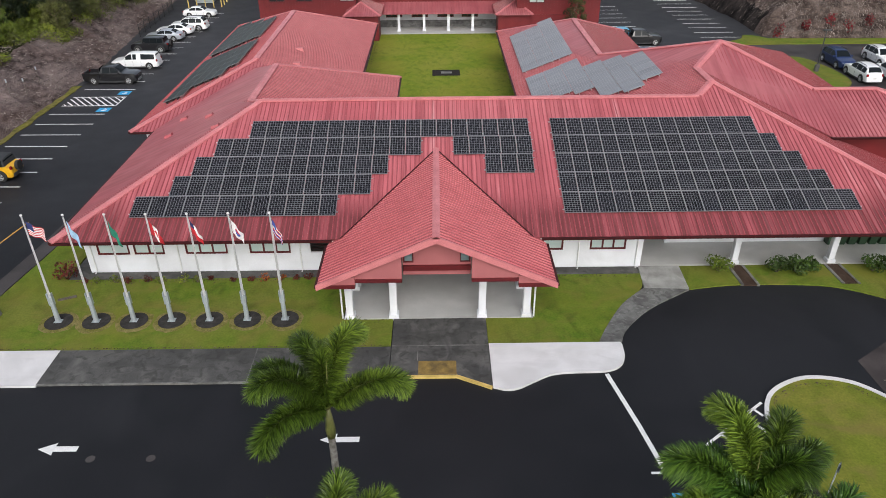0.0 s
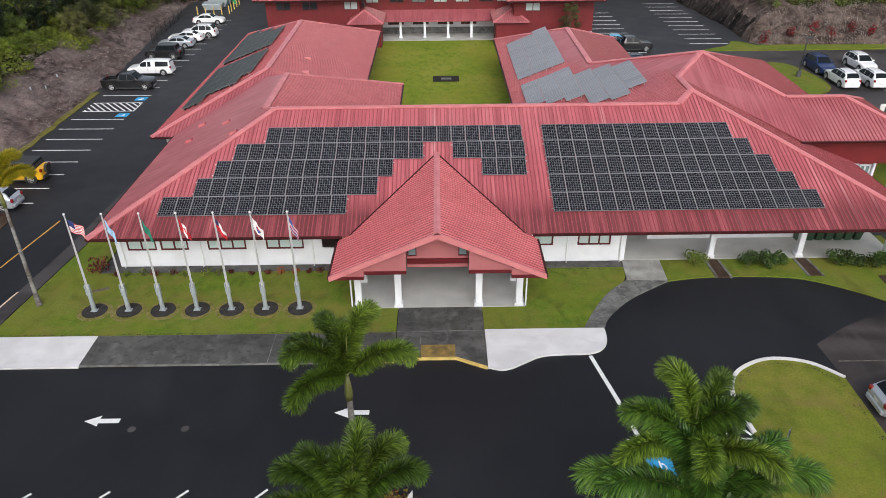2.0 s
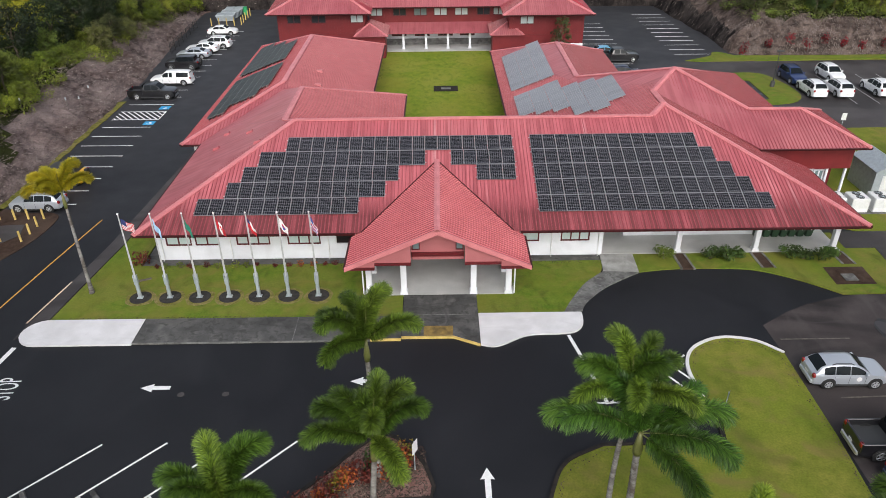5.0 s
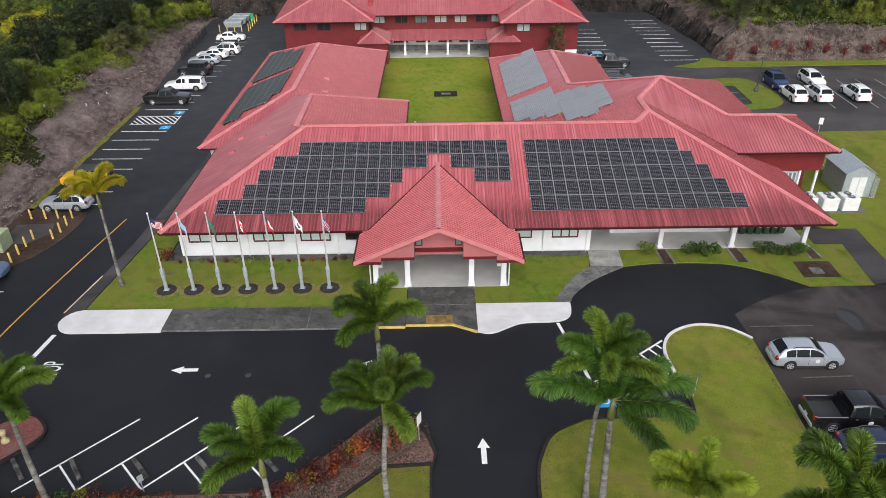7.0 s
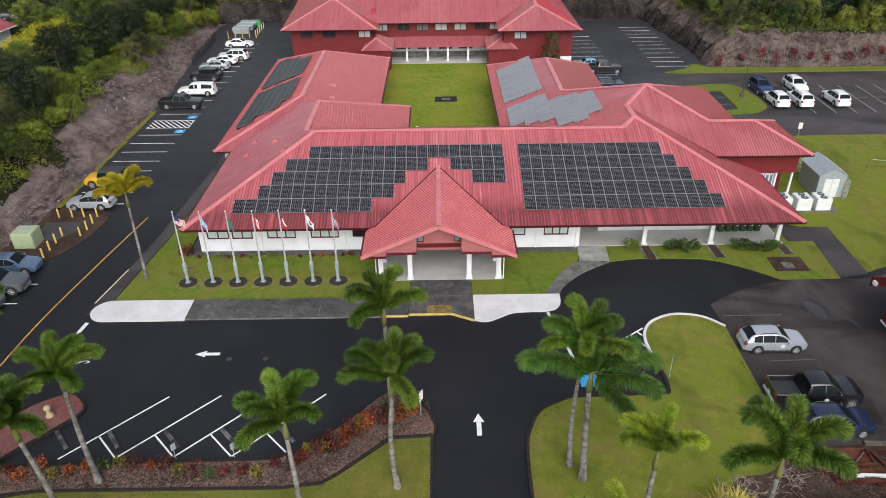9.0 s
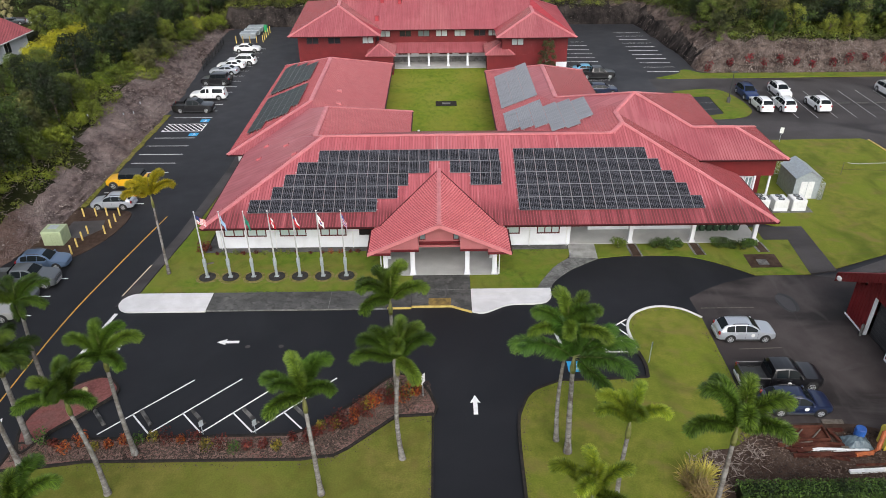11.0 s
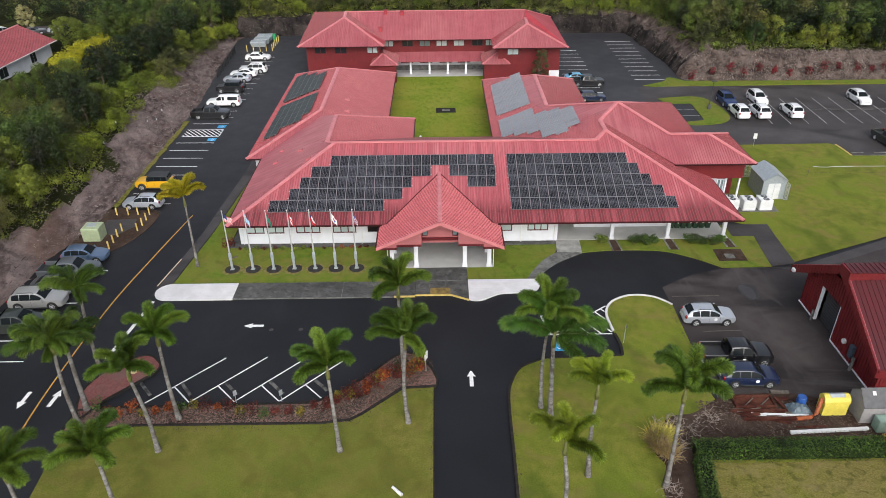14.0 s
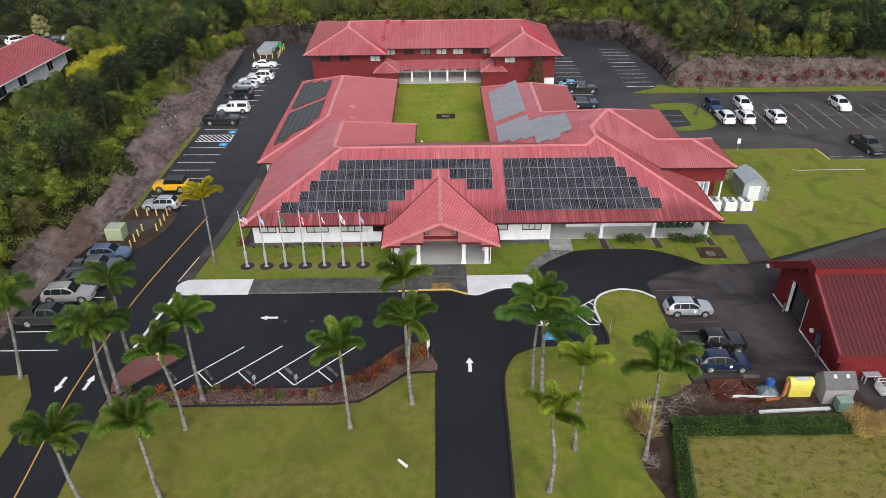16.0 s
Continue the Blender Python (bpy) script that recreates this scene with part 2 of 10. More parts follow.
M["grass_court"] = material("grass_court", (0.1215, 0.1743, 0.0136, 1), (0.1674, 0.2078, 0.0213, 1), 0.9, scale=1.0, fine=9, bump=0.45, dist=0.05, c=(0.2169, 0.2213, 0.0363, 1), big=0.16, spec=0.15, amp=0.34)
M["grass_dry"] = material("grass_dry", (0.165, 0.150, 0.034, 1), (0.120, 0.125, 0.020, 1), 0.9, scale=1.4, fine=9, bump=0.8, dist=0.05, c=(0.165, 0.135, 0.045, 1), big=0.2, spec=0.15, amp=0.7)
M["soil"] = material("soil", (0.0359, 0.0221, 0.0164, 1), (0.0599, 0.0388, 0.0295, 1), 0.95, scale=2, fine=14, bump=1.0, dist=0.06, c=(0.0798, 0.0553, 0.0427, 1), big=0.5, spec=0.1)
M["mulch"] = material("mulch", (0.270, 0.175, 0.155, 1), (0.130, 0.078, 0.068, 1), 0.95, scale=9, fine=34, bump=1.0, dist=0.04, c=(0.190, 0.090, 0.075, 1), big=0.35, spec=0.1)
M["cinder_red"] = material("cinder_red", (0.2600, 0.0975, 0.0910, 1), (0.1690, 0.0650, 0.0585, 1), 0.95, scale=6, fine=24, bump=1.0, dist=0.05, c=(0.1950, 0.1170, 0.1040, 1), big=0.5, spec=0.1)
M["rock"] = material("rock", (0.1932, 0.1472, 0.1398, 1), (0.0570, 0.0414, 0.0396, 1), 0.95, scale=1.6, fine=7, bump=1.0, dist=0.3, c=(0.2484, 0.1950, 0.1858, 1), big=0.25, stretch=(1, 0.55, 1.4), spec=0.1)
M["rock_dark"] = material("rock_dark", (0.0240, 0.0200, 0.0192, 1), (0.0096, 0.0080, 0.0080, 1), 0.95, scale=0.9, fine=4, bump=1.0, dist=0.3, c=(0.0600, 0.0496, 0.0448, 1), big=0.35, stretch=(1, 1, 0.6), amp=0.8, spec=0.1)
M["rock_pale"] = material("rock_pale", (0.1148, 0.0853, 0.0740, 1), (0.0345, 0.0238, 0.0205, 1), 0.95, scale=1.2, fine=5, bump=1.0, dist=0.25, c=(0.1761, 0.1364, 0.1190, 1), big=0.4, amp=0.8, spec=0.1)
# These two seam reds hold the same rib shading.
M["seam"] = material("seam", (0.3235, 0.0689, 0.0835, 1), (0.2714, 0.0553, 0.0669, 1), 0.5, scale=1.0, fine=18, bump=0.04)
M["seam_dark"] = material("seam_dark", (0.2070, 0.0253, 0.0322, 1), (0.1667, 0.0207, 0.0253, 1), 0.45, scale=1.0, fine=18, bump=0.04)
M["dark_edge"] = material("dark_edge", (0.02, 0.018, 0.017, 1), (0.035, 0.03, 0.027, 1), 0.9, scale=4, fine=20, spec=0.1)
M["metal_grey"] = material("metal_grey", (0.42, 0.47, 0.50, 1), (0.36, 0.40, 0.43, 1), 0.42, 0.35, scale=3, fine=30, bump=0.05)
M["metal_white"] = material("metal_white", (0.72, 0.73, 0.73, 1), (0.64, 0.65, 0.65, 1), 0.45, 0.0, scale=2, fine=30, bump=0.05)
M["steel"] = plain("steel", (0.62, 0.63, 0.64, 1), 0.3, 1.0)
M["black"] = plain("black", (0.012, 0.012, 0.013, 1), 0.6)
M["dark_void"] = plain("dark_void", (0.02, 0.018, 0.018, 1), 0.8)
M["glass_window"] = plain("glass_window", (0.16, 0.22, 0.23, 1), 0.08, 0.0, 0.5)
M["glass_dark"] = plain("glass_dark", (0.03, 0.035, 0.04, 1), 0.1, 0.0, 0.2)
M["glass_light"] = plain("glass_light", (0.50, 0.60, 0.60, 1), 0.15, 0.0, 0.5)
M["trunk"] = material("trunk", (0.2008, 0.1897, 0.1778, 1), (0.1115, 0.1004, 0.0946, 1), 0.9, scale=2.5, fine=14, bump=0.6, dist=0.03, c=(0.2789, 0.2734, 0.2639, 1), big=1.0, stretch=(1, 1, 3), spec=0.1)
M["bark"] = material("bark", (0.11, 0.085, 0.065, 1), (0.17, 0.145, 0.12, 1), 0.95, scale=3, fine=12, bump=0.6, dist=0.03, spec=0.1)
M["wood_grey"] = material("wood_grey", (0.1440, 0.1260, 0.1080, 1), (0.0900, 0.0780, 0.0660, 1), 0.9, scale=4, fine=20, spec=0.1)
M["branch_pale"] = material("branch_pale", (0.34, 0.29, 0.26, 1), (0.20, 0.165, 0.145, 1), 0.9, scale=4, fine=20, spec=0.1)
M["rust"] = material("rust", (0.0684, 0.0203, 0.0139, 1), (0.0416, 0.0149, 0.0113, 1), 0.8, scale=3, fine=20, c=(0.1190, 0.0479, 0.0315, 1), big=1.0, spec=0.1)


def leafy(name, a, b, rough=0.55, trans=0.25, vary=0.0, spread=1.0):
    """Foliage: each leaf's own shade, light passing through it."""
    m = bpy.data.materials.new(name)
    m.use_nodes = True
    n, l = m.node_tree.nodes, m.node_tree.links
    p = n["Principled BSDF"]
    geo = n.new("ShaderNodeNewGeometry")
    k = n.new("ShaderNodeMix")
    k.data_type = 'RGBA'
    leaf = n.new("ShaderNodeMapRange")
    leaf.inputs[3].default_value, leaf.inputs[4].default_value = 0.5 - spread / 2, 0.5 + spread / 2
    l.new(geo.outputs["Random Per Island"], leaf.inputs[0])
    l.new(leaf.outputs[0], k.inputs[0])
    k.inputs[6].default_value, k.inputs[7].default_value = a, b
    t = n.new("ShaderNodeTexNoise")
    t.inputs["Scale"].default_value = 0.33 if spread == 1.0 else 0.42
    l.new(geo.outputs["Position"], t.inputs["Vector"])
    h = n.new("ShaderNodeHueSaturation")
    mr = n.new("ShaderNodeMapRange")
    t.inputs["Detail"].default_value, t.inputs["Roughness"].default_value = 3.0, 0.65
    mr.inputs[1].default_value, mr.inputs[2].default_value, mr.inputs[3].default_value, mr.inputs[4].default_value = 0.3, 0.7, 0.32 if spread == 1.0 else 0.12, 1.62 if spread == 1.0 else 1.95
    l.new(t.outputs[0], mr.inputs[0])
    info = n.new("ShaderNodeObjectInfo")
    own = n.new("ShaderNodeMapRange")
    own.inputs[3].default_value, own.inputs[4].default_value = 1 - vary, 1 + vary
    l.new(info.outputs["Random"], own.inputs[0])
    both = n.new("ShaderNodeMath")
    both.operation = 'MULTIPLY'
    l.new(mr.outputs[0], both.inputs[0])
    l.new(own.outputs[0], both.inputs[1])
    l.new(both.outputs[0], h.inputs["Value"])
    hue = n.new("ShaderNodeMapRange")
    hue.inputs[3].default_value, hue.inputs[4].default_value = 0.5 + vary * 0.05, 0.5 - vary * 0.05
    l.new(info.outputs["Random"], hue.inputs[0])
    l.new(hue.outputs[0], h.inputs["Hue"])
    l.new(k.outputs[2], h.inputs["Color"])
    l.new(h.outputs[0], p.inputs["Base Color"])
    p.inputs["Roughness"].default_value, p.inputs["Specular IOR Level"].default_value = rough, 0.3
    tr = n.new("ShaderNodeBsdfTranslucent")
    l.new(h.outputs[0], tr.inputs["Color"])
    ms = n.new("ShaderNodeMixShader")
    ms.inputs[0].default_value = trans
    l.new(p.outputs[0], ms.inputs[1])
    l.new(tr.outputs[0], ms.inputs[2])
    l.new(ms.outputs[0], n["Material Output"].inputs[0])
    return m


M["palm_leaf"] = leafy("palm_leaf", (0.0200, 0.0460, 0.0055, 1), (0.1350, 0.2150, 0.0260, 1), 0.42, 0.15, 0.3)
M["palm_leaf_dark"] = leafy("palm_leaf_dark", (0.0207, 0.0538, 0.0080, 1), (0.0828, 0.1680, 0.0200, 1), 0.42, 0.2, 0.2)
M["palm_leaf_royal"] = leafy("palm_leaf_royal", (0.0260, 0.0560, 0.0080, 1), (0.1150, 0.1800, 0.0200, 1), 0.42, 0.2, 0.3)
M["palm_leaf_lime"] = leafy("palm_leaf_lime", (0.0690, 0.1207, 0.0115, 1), (0.2530, 0.3105, 0.0276, 1), 0.45, 0.2, 0.25)
M["palm_leaf_gold"] = leafy("palm_leaf_gold", (0.1500, 0.1500, 0.0130, 1), (0.4400, 0.3500, 0.0200, 1), 0.45, 0.2, 0.2)
M["crownshaft"] = material("crownshaft", (0.10, 0.115, 0.03, 1), (0.15, 0.15, 0.055, 1), 0.45, scale=2, fine=20, bump=0.05)
M["leaf_a"] = leafy("leaf_a", (0.0312, 0.0541, 0.0094, 1), (0.0707, 0.1061, 0.0177, 1), 0.55, 0.08, 0.5, 0.55)
M["leaf_b"] = leafy("leaf_b", (0.0570, 0.0817, 0.0099, 1), (0.1306, 0.1548, 0.0189, 1), 0.55, 0.08, 0.5, 0.55)
M["leaf_c"] = leafy("leaf_c", (0.0476, 0.0544, 0.0153, 1), (0.1003, 0.1037, 0.0289, 1), 0.55, 0.08, 0.5, 0.55)
M["leaf_gold"] = leafy("leaf_gold", (0.2298, 0.2281, 0.0120, 1), (0.4056, 0.3756, 0.0200, 1))
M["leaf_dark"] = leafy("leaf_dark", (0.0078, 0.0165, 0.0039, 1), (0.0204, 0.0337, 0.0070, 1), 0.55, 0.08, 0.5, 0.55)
M["leaf_shrub"] = leafy("leaf_shrub", (0.0513, 0.0775, 0.0077, 1), (0.1454, 0.1842, 0.0155, 1), 0.55, 0.1, 0.3)
M["leaf_hedge"] = leafy("leaf_hedge", (0.0284, 0.0635, 0.0149, 1), (0.0878, 0.1499, 0.0243, 1))
M["leaf_red"] = leafy("leaf_red", (0.0960, 0.0058, 0.0106, 1), (0.1920, 0.0144, 0.0190, 1))
M["leaf_croton"] = leafy("leaf_croton", (0.1190, 0.0128, 0.0100, 1), (0.4080, 0.1200, 0.0220, 1))
M["leaf_croton_lime"] = leafy("leaf_croton_lime", (0.085, 0.095, 0.012, 1), (0.32, 0.230, 0.030, 1))
M["leaf_croton_dark"] = leafy("leaf_croton_dark", (0.0488, 0.0112, 0.0112, 1), (0.1560, 0.0273, 0.0144, 1))
M["leaf_cream"] = leafy("leaf_cream", (0.2550, 0.2380, 0.0935, 1), (0.4420, 0.4080, 0.2040, 1))
M["leaf_dry"] = leafy("leaf_dry", (0.360, 0.230, 0.070, 1), (0.600, 0.420, 0.160, 1))
M["leaf_spike"] = leafy("leaf_spike", (0.250, 0.250, 0.030, 1), (0.560, 0.500, 0.110, 1), 0.5, 0.15, 0.4)
M["leaf_straw"] = leafy("leaf_straw", (0.3381, 0.2403, 0.1035, 1), (0.4830, 0.3605, 0.1610, 1))
M["twig"] = leafy("twig", (0.0728, 0.0582, 0.0529, 1), (0.2513, 0.2116, 0.1917, 1), 0.9, 0.0)
M["chips"] = leafy("chips", (0.0280, 0.0168, 0.0140, 1), (0.1190, 0.0875, 0.0700, 1), 0.9, 0.0)

def sky_sheen(m, tone, near, far):
    """Paler grey towards the back of the site, in ragged patches: sky sheen put into the colour."""
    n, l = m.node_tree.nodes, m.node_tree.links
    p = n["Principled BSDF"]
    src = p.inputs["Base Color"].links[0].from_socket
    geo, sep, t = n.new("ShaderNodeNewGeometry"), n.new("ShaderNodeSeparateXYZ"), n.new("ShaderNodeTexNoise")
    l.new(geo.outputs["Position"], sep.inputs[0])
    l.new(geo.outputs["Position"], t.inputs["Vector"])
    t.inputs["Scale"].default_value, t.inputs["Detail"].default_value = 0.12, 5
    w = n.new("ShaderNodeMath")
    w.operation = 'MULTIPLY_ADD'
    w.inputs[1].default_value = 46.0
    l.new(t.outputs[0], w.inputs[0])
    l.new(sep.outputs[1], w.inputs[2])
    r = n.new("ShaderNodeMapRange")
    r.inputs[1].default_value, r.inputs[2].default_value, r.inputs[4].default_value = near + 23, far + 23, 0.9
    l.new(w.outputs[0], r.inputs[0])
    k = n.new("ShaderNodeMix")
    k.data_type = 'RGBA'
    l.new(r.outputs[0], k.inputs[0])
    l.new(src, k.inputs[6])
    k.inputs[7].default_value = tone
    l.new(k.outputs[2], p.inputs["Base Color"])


# Distant asphalt pales by colour alone, standing in for grazing sky sheen.
sky_sheen(M["asphalt_new"], (0.033, 0.033, 0.037, 1), 32, 76)
# stains, worn patches and dry spots on the ground surfaces
blotched(M["asphalt_old"], (0.013, 0.011, 0.011, 1), 0.8, (0.10, 0.22, 0.2), 0.5, 0.62, 0.6)
blotched(M["asphalt_old"], (0.075, 0.066, 0.064, 1), 0.6, (0.5, 0.16, 0.3), 0.56, 0.72)
blotched(M["asphalt_lot"], (0.022, 0.019, 0.019, 1), 0.7, (0.10, 0.22, 0.2), 0.5, 0.62, 0.55)
blotched(M["asphalt_new"], (0.026, 0.027, 0.031, 1), 0.4, (0.16, 0.08, 0.1), 0.54, 0.74)
blotched(M["grass_olive"], (0.150, 0.115, 0.035, 1), 0.55, (0.35, 0.5, 0.4), 0.52, 0.72)
blotched(M["grass_olive"], (0.050, 0.070, 0.009, 1), 0.2, (1.1, 1.1, 1.1), 0.48, 0.74)
blotched(M["grass"], (0.050, 0.080, 0.008, 1), 0.25, (1.2, 1.2, 1.2), 0.48, 0.74)
blotched(M["grass"], (0.185, 0.145, 0.040, 1), 0.62, (0.45, 0.6, 0.5), 0.48, 0.72)
blotched(M["grass"], (0.050, 0.066, 0.010, 1), 0.5, (0.8, 0.5, 0.6), 0.54, 0.74)
blotched(M["grass_isle"], (0.175, 0.135, 0.045, 1), 0.7, (0.35, 0.5, 0.4), 0.52, 0.70)
blotched(M["grass_isle"], (0.055, 0.085, 0.009, 1), 0.6, (0.3, 0.2, 0.3), 0.48, 0.68)
blotched(M["grass_court"], (0.060, 0.095, 0.006, 1), 0.5, (1.6, 0.9, 1.6), 0.5, 0.72)
blotched(M["grass_dry"], (0.055, 0.062, 0.012, 1), 0.75, (1.5, 1.9, 1.5), 0.5, 0.66)
blotched(M["grass_dry"], (0.21, 0.165, 0.075, 1), 0.6, (0.5, 0.8, 0.6), 0.52, 0.7)
blotched(M["concrete_dark"], (0.20, 0.195, 0.185, 1), 0.5, (0.9, 0.5, 0.7), 0.55, 0.75)
blotched(M["concrete_dark"], (0.035, 0.034, 0.033, 1), 0.7, (0.35, 0.8, 0.7), 0.5, 0.66)
blotched(M["concrete_white"], (0.46, 0.45, 0.46, 1), 0.4, (0.5, 1.1, 0.8), 0.56, 0.74)
blotched(M["rock"], (0.060, 0.046, 0.044, 1), 0.75, (0.45, 0.16, 0.4), 0.55, 0.7, None, 1.6)
blotched(M["rock_pale"], (0.040, 0.030, 0.026, 1), 0.8, (0.30, 0.9, 0.8), 0.52, 0.66, None, 1.6)
blotched(M["mulch"], (0.30, 0.22, 0.19, 1), 0.6, (3.0, 3.0, 3.0), 0.55, 0.7)

blotched(M["asphalt_old"], (0.070, 0.064, 0.064, 1), 0.75, (0.06, 0.28, 0.2), 0.6, 0.72, 0.7, 2.2)
blotched(M["rock"], (0.115, 0.072, 0.058, 1), 0.7, (0.055, 0.05, 0.06), 0.46, 0.62, None, 0.6)
blotched(M["grass_court"], (0.21, 0.19, 0.028, 1), 0.6, (0.10, 0.07, 0.1), 0.5, 0.68)
blotched(M["concrete_dark"], (0.022, 0.021, 0.020, 1), 0.6, (2.2, 2.2, 2.2), 0.5, 0.66)
blotched(M["concrete_grey"], (0.055, 0.054, 0.052, 1), 0.75, (1.7, 1.7, 1.7), 0.48, 0.64)
blotched(M["concrete_grey"], (0.30, 0.30, 0.29, 1), 0.5, (3.1, 3.1, 3.1), 0.58, 0.72)
blotched(M["grass_olive"], (0.165, 0.150, 0.034, 1), 0.4, (0.13, 0.11, 0.1), 0.48, 0.66, None, 0.4)
blotched(M["grass_olive"], (0.062, 0.080, 0.012, 1), 0.45, (0.22, 0.17, 0.2), 0.5, 0.7, None, 0.4)
blotched(M["grass"], (0.150, 0.160, 0.020, 1), 0.5, (0.25, 0.3, 0.2), 0.5, 0.7, None, 0.4)
blotched(M["trunk"], (0.075, 0.060, 0.048, 1), 0.7, (1.5, 1.5, 0.8), 0.5, 0.66)
blotched(M["trunk"], (0.34, 0.34, 0.33, 1), 0.6, (2.2, 2.2, 1.6), 0.58, 0.70)
M["concrete_ramp"] = material("concrete_ramp", (0.30, 0.30, 0.29, 1), (0.22, 0.22, 0.21, 1), 0.7, scale=1.4, fine=26, bump=0.1, c=(0.36, 0.36, 0.35, 1), big=0.5)
blotched(M["concrete_ramp"], (0.13, 0.128, 0.12, 1), 0.6, (1.3, 0.8, 1.0), 0.5, 0.68)
blotched(M["grass_olive"], (0.085, 0.078, 0.014, 1), 0.45, (0.45, 0.35, 0.4), 0.5, 0.68, None, 0.6)

# ---- building tools ----
def root(name, x=0, y=0, z=0, label="", category="", group="", kind=""):
    ob = new(name)
    ob.matrix_basis = Matrix.Translation((x, y, z))
    ob.empty_display_size = 0.3
    return tagged(ob, label, category, group, kind)


def part(name, bm, material, parent=None, label="", smooth=False):
    """Links a bmesh as one mesh object, under parent; material: one or a list."""
    bm.normal_update()
    me = bpy.data.meshes.new(name)
    bm.to_mesh(me)
    bm.free()
    for m in (material if isinstance(material, (list, tuple)) else [material]):
        me.materials.append(m)
    if smooth:
        me.polygons.foreach_set("use_smooth", [True] * len(me.polygons))
    return hang(new(name, me), parent, label)


def hang(ob, parent, label=""):
    if parent:
        ob.parent = parent
        if parent.data is None:
            ob.matrix_parent_inverse = parent.matrix_basis.inverted()
    return tagged(ob, label)


def prism(bm, low, high, mi=0):
    """A solid between two rings of as many points."""
    a = [bm.verts.new(p) for p in low]
    b = [bm.verts.new(p) for p in high]
    n = len(a)
    fs = [bm.faces.new(b), bm.faces.new(a[::-1])]
    for i in range(n):
        fs.append(bm.faces.new((a[i], a[(i + 1) % n], b[(i + 1) % n], b[i])))
    for f in fs:
        f.material_index = mi
    return bm


def box(bm, x0, x1, y0, y1, z0, z1, mi=0, taper=0.0):
    t = taper
    return prism(bm, [(x0, y0, z0), (x1, y0, z0), (x1, y1, z0), (x0, y1, z0)],
                 [(x0 + t, y0 + t, z1), (x1 - t, y0 + t, z1), (x1 - t, y1 - t, z1), (x0 + t, y1 - t, z1)], mi)


def soft_box(bm, x0, x1, y0, y1, z0, z1, c=0.03, mi=0):
    """A box with its upper and upright edges chamfered."""
    def ring(i, z):
        return [(x0 + i, y0 + c, z), (x0 + c, y0 + i, z), (x1 - c, y0 + i, z), (x1 - i, y0 + c, z), (x1 - i, y1 - c, z), (x1 - c, y1 - i, z), (x0 + c, y1 - i, z), (x0 + i, y1 - c, z)]
    rings = [ring(0, z0), ring(0, z1 - c), [(min(max(x, x0 + c), x1 - c), min(max(y, y0 + c), y1 - c), z1) for x, y, z in ring(0, z1)]]
    return loft(bm, rings, True, True, mi)


def loft(bm, rings, cap0=True, cap1=True, mi=0):
    vs = [[bm.verts.new(p) for p in r] for r in rings]
    n = len(vs[0])
    for a, b in zip(vs, vs[1:]):
        for i in range(n):
            f = bm.faces.new((a[i], a[(i + 1) % n], b[(i + 1) % n], b[i]))
            f.material_index = mi
    if cap0:
        bm.faces.new(vs[0][::-1]).material_index = mi
    if cap1:
        bm.faces.new(vs[-1]).material_index = mi
    return bm


def tube(bm, points, radii, n=8, mi=0, cap=True):
    """A round tapering bar through points."""
    pts = [Vector(p) for p in points]
    if not isinstance(radii, (list, tuple)):
        radii = [radii] * len(pts)
    rings = []
    for i, p in enumerate(pts):
        d = (pts[min(i + 1, len(pts) - 1)] - pts[max(i - 1, 0)]).normalized()
        u = d.orthogonal().normalized() if abs(d.z) < 0.9 else Vector((1, 0, 0))
        u = (u - d * u.dot(d)).normalized()
        v = d.cross(u)
        rings.append([p + radii[i] * (math.cos(6.2832 * k / n) * u + math.sin(6.2832 * k / n) * v) for k in range(n)])
    return loft(bm, rings, cap, cap, mi)


def slab(bm, pts, z0, z1, mi=0):
    """A flat sheet with any outline."""
    area = sum(a[0] * b[1] - b[0] * a[1] for a, b in zip(pts, pts[1:] + pts[:1]))
    if area < 0:
        pts = pts[::-1]
    return prism(bm, [(x, y, z0) for x, y in pts], [(x, y, z1) for x, y in pts], mi)


def line(bm, a, b, w, z0, z1, mi=0):
    """A straight strip w wide from a to b."""
    a, b = Vector(a), Vector(b)
    d = (b - a).normalized()
    s = Vector((-d.y, d.x)) * w / 2
    return slab(bm, [tuple(a - s), tuple(b - s), tuple(b + s), tuple(a + s)], z0, z1, mi)


def curve_pts(pts, step=6, closed=False):
    """A smooth polyline through 2D points."""
    out, n = [], len(pts)
    rng = range(n if closed else n - 1)
    for i in rng:
        p = [Vector(pts[(i + k) % n] if closed else pts[min(max(i + k, 0), n - 1)]) for k in (-1, 0, 1, 2)]
        for s in range(step):
            t = s / step
            out.append(tuple(0.5 * (2 * p[1] + (p[2] - p[0]) * t + (2 * p[0] - 5 * p[1] + 4 * p[2] - p[3]) * t * t + (3 * p[1] - p[0] - 3 * p[2] + p[3]) * t ** 3)))
    if not closed:
        out.append(tuple(pts[-1]))
    return out


def band(bm, pts, w, z0, z1, mi=0):
    """A strip of width w that follows a polyline (a kerb, an edging)."""
    P = [Vector(p) for p in pts]
    L, R = [], []
    for i, p in enumerate(P):
        d = (P[min(i + 1, len(P) - 1)] - P[max(i - 1, 0)]).normalized()
        s = Vector((-d.y, d.x)) * w / 2
        L.append(p + s)
        R.append(p - s)
    rings = [[(r.x, r.y, z0), (r.x, r.y, z1), (l.x, l.y, z1), (l.x, l.y, z0)] for l, r in zip(L, R)]
    return loft(bm, rings, True, True, mi)


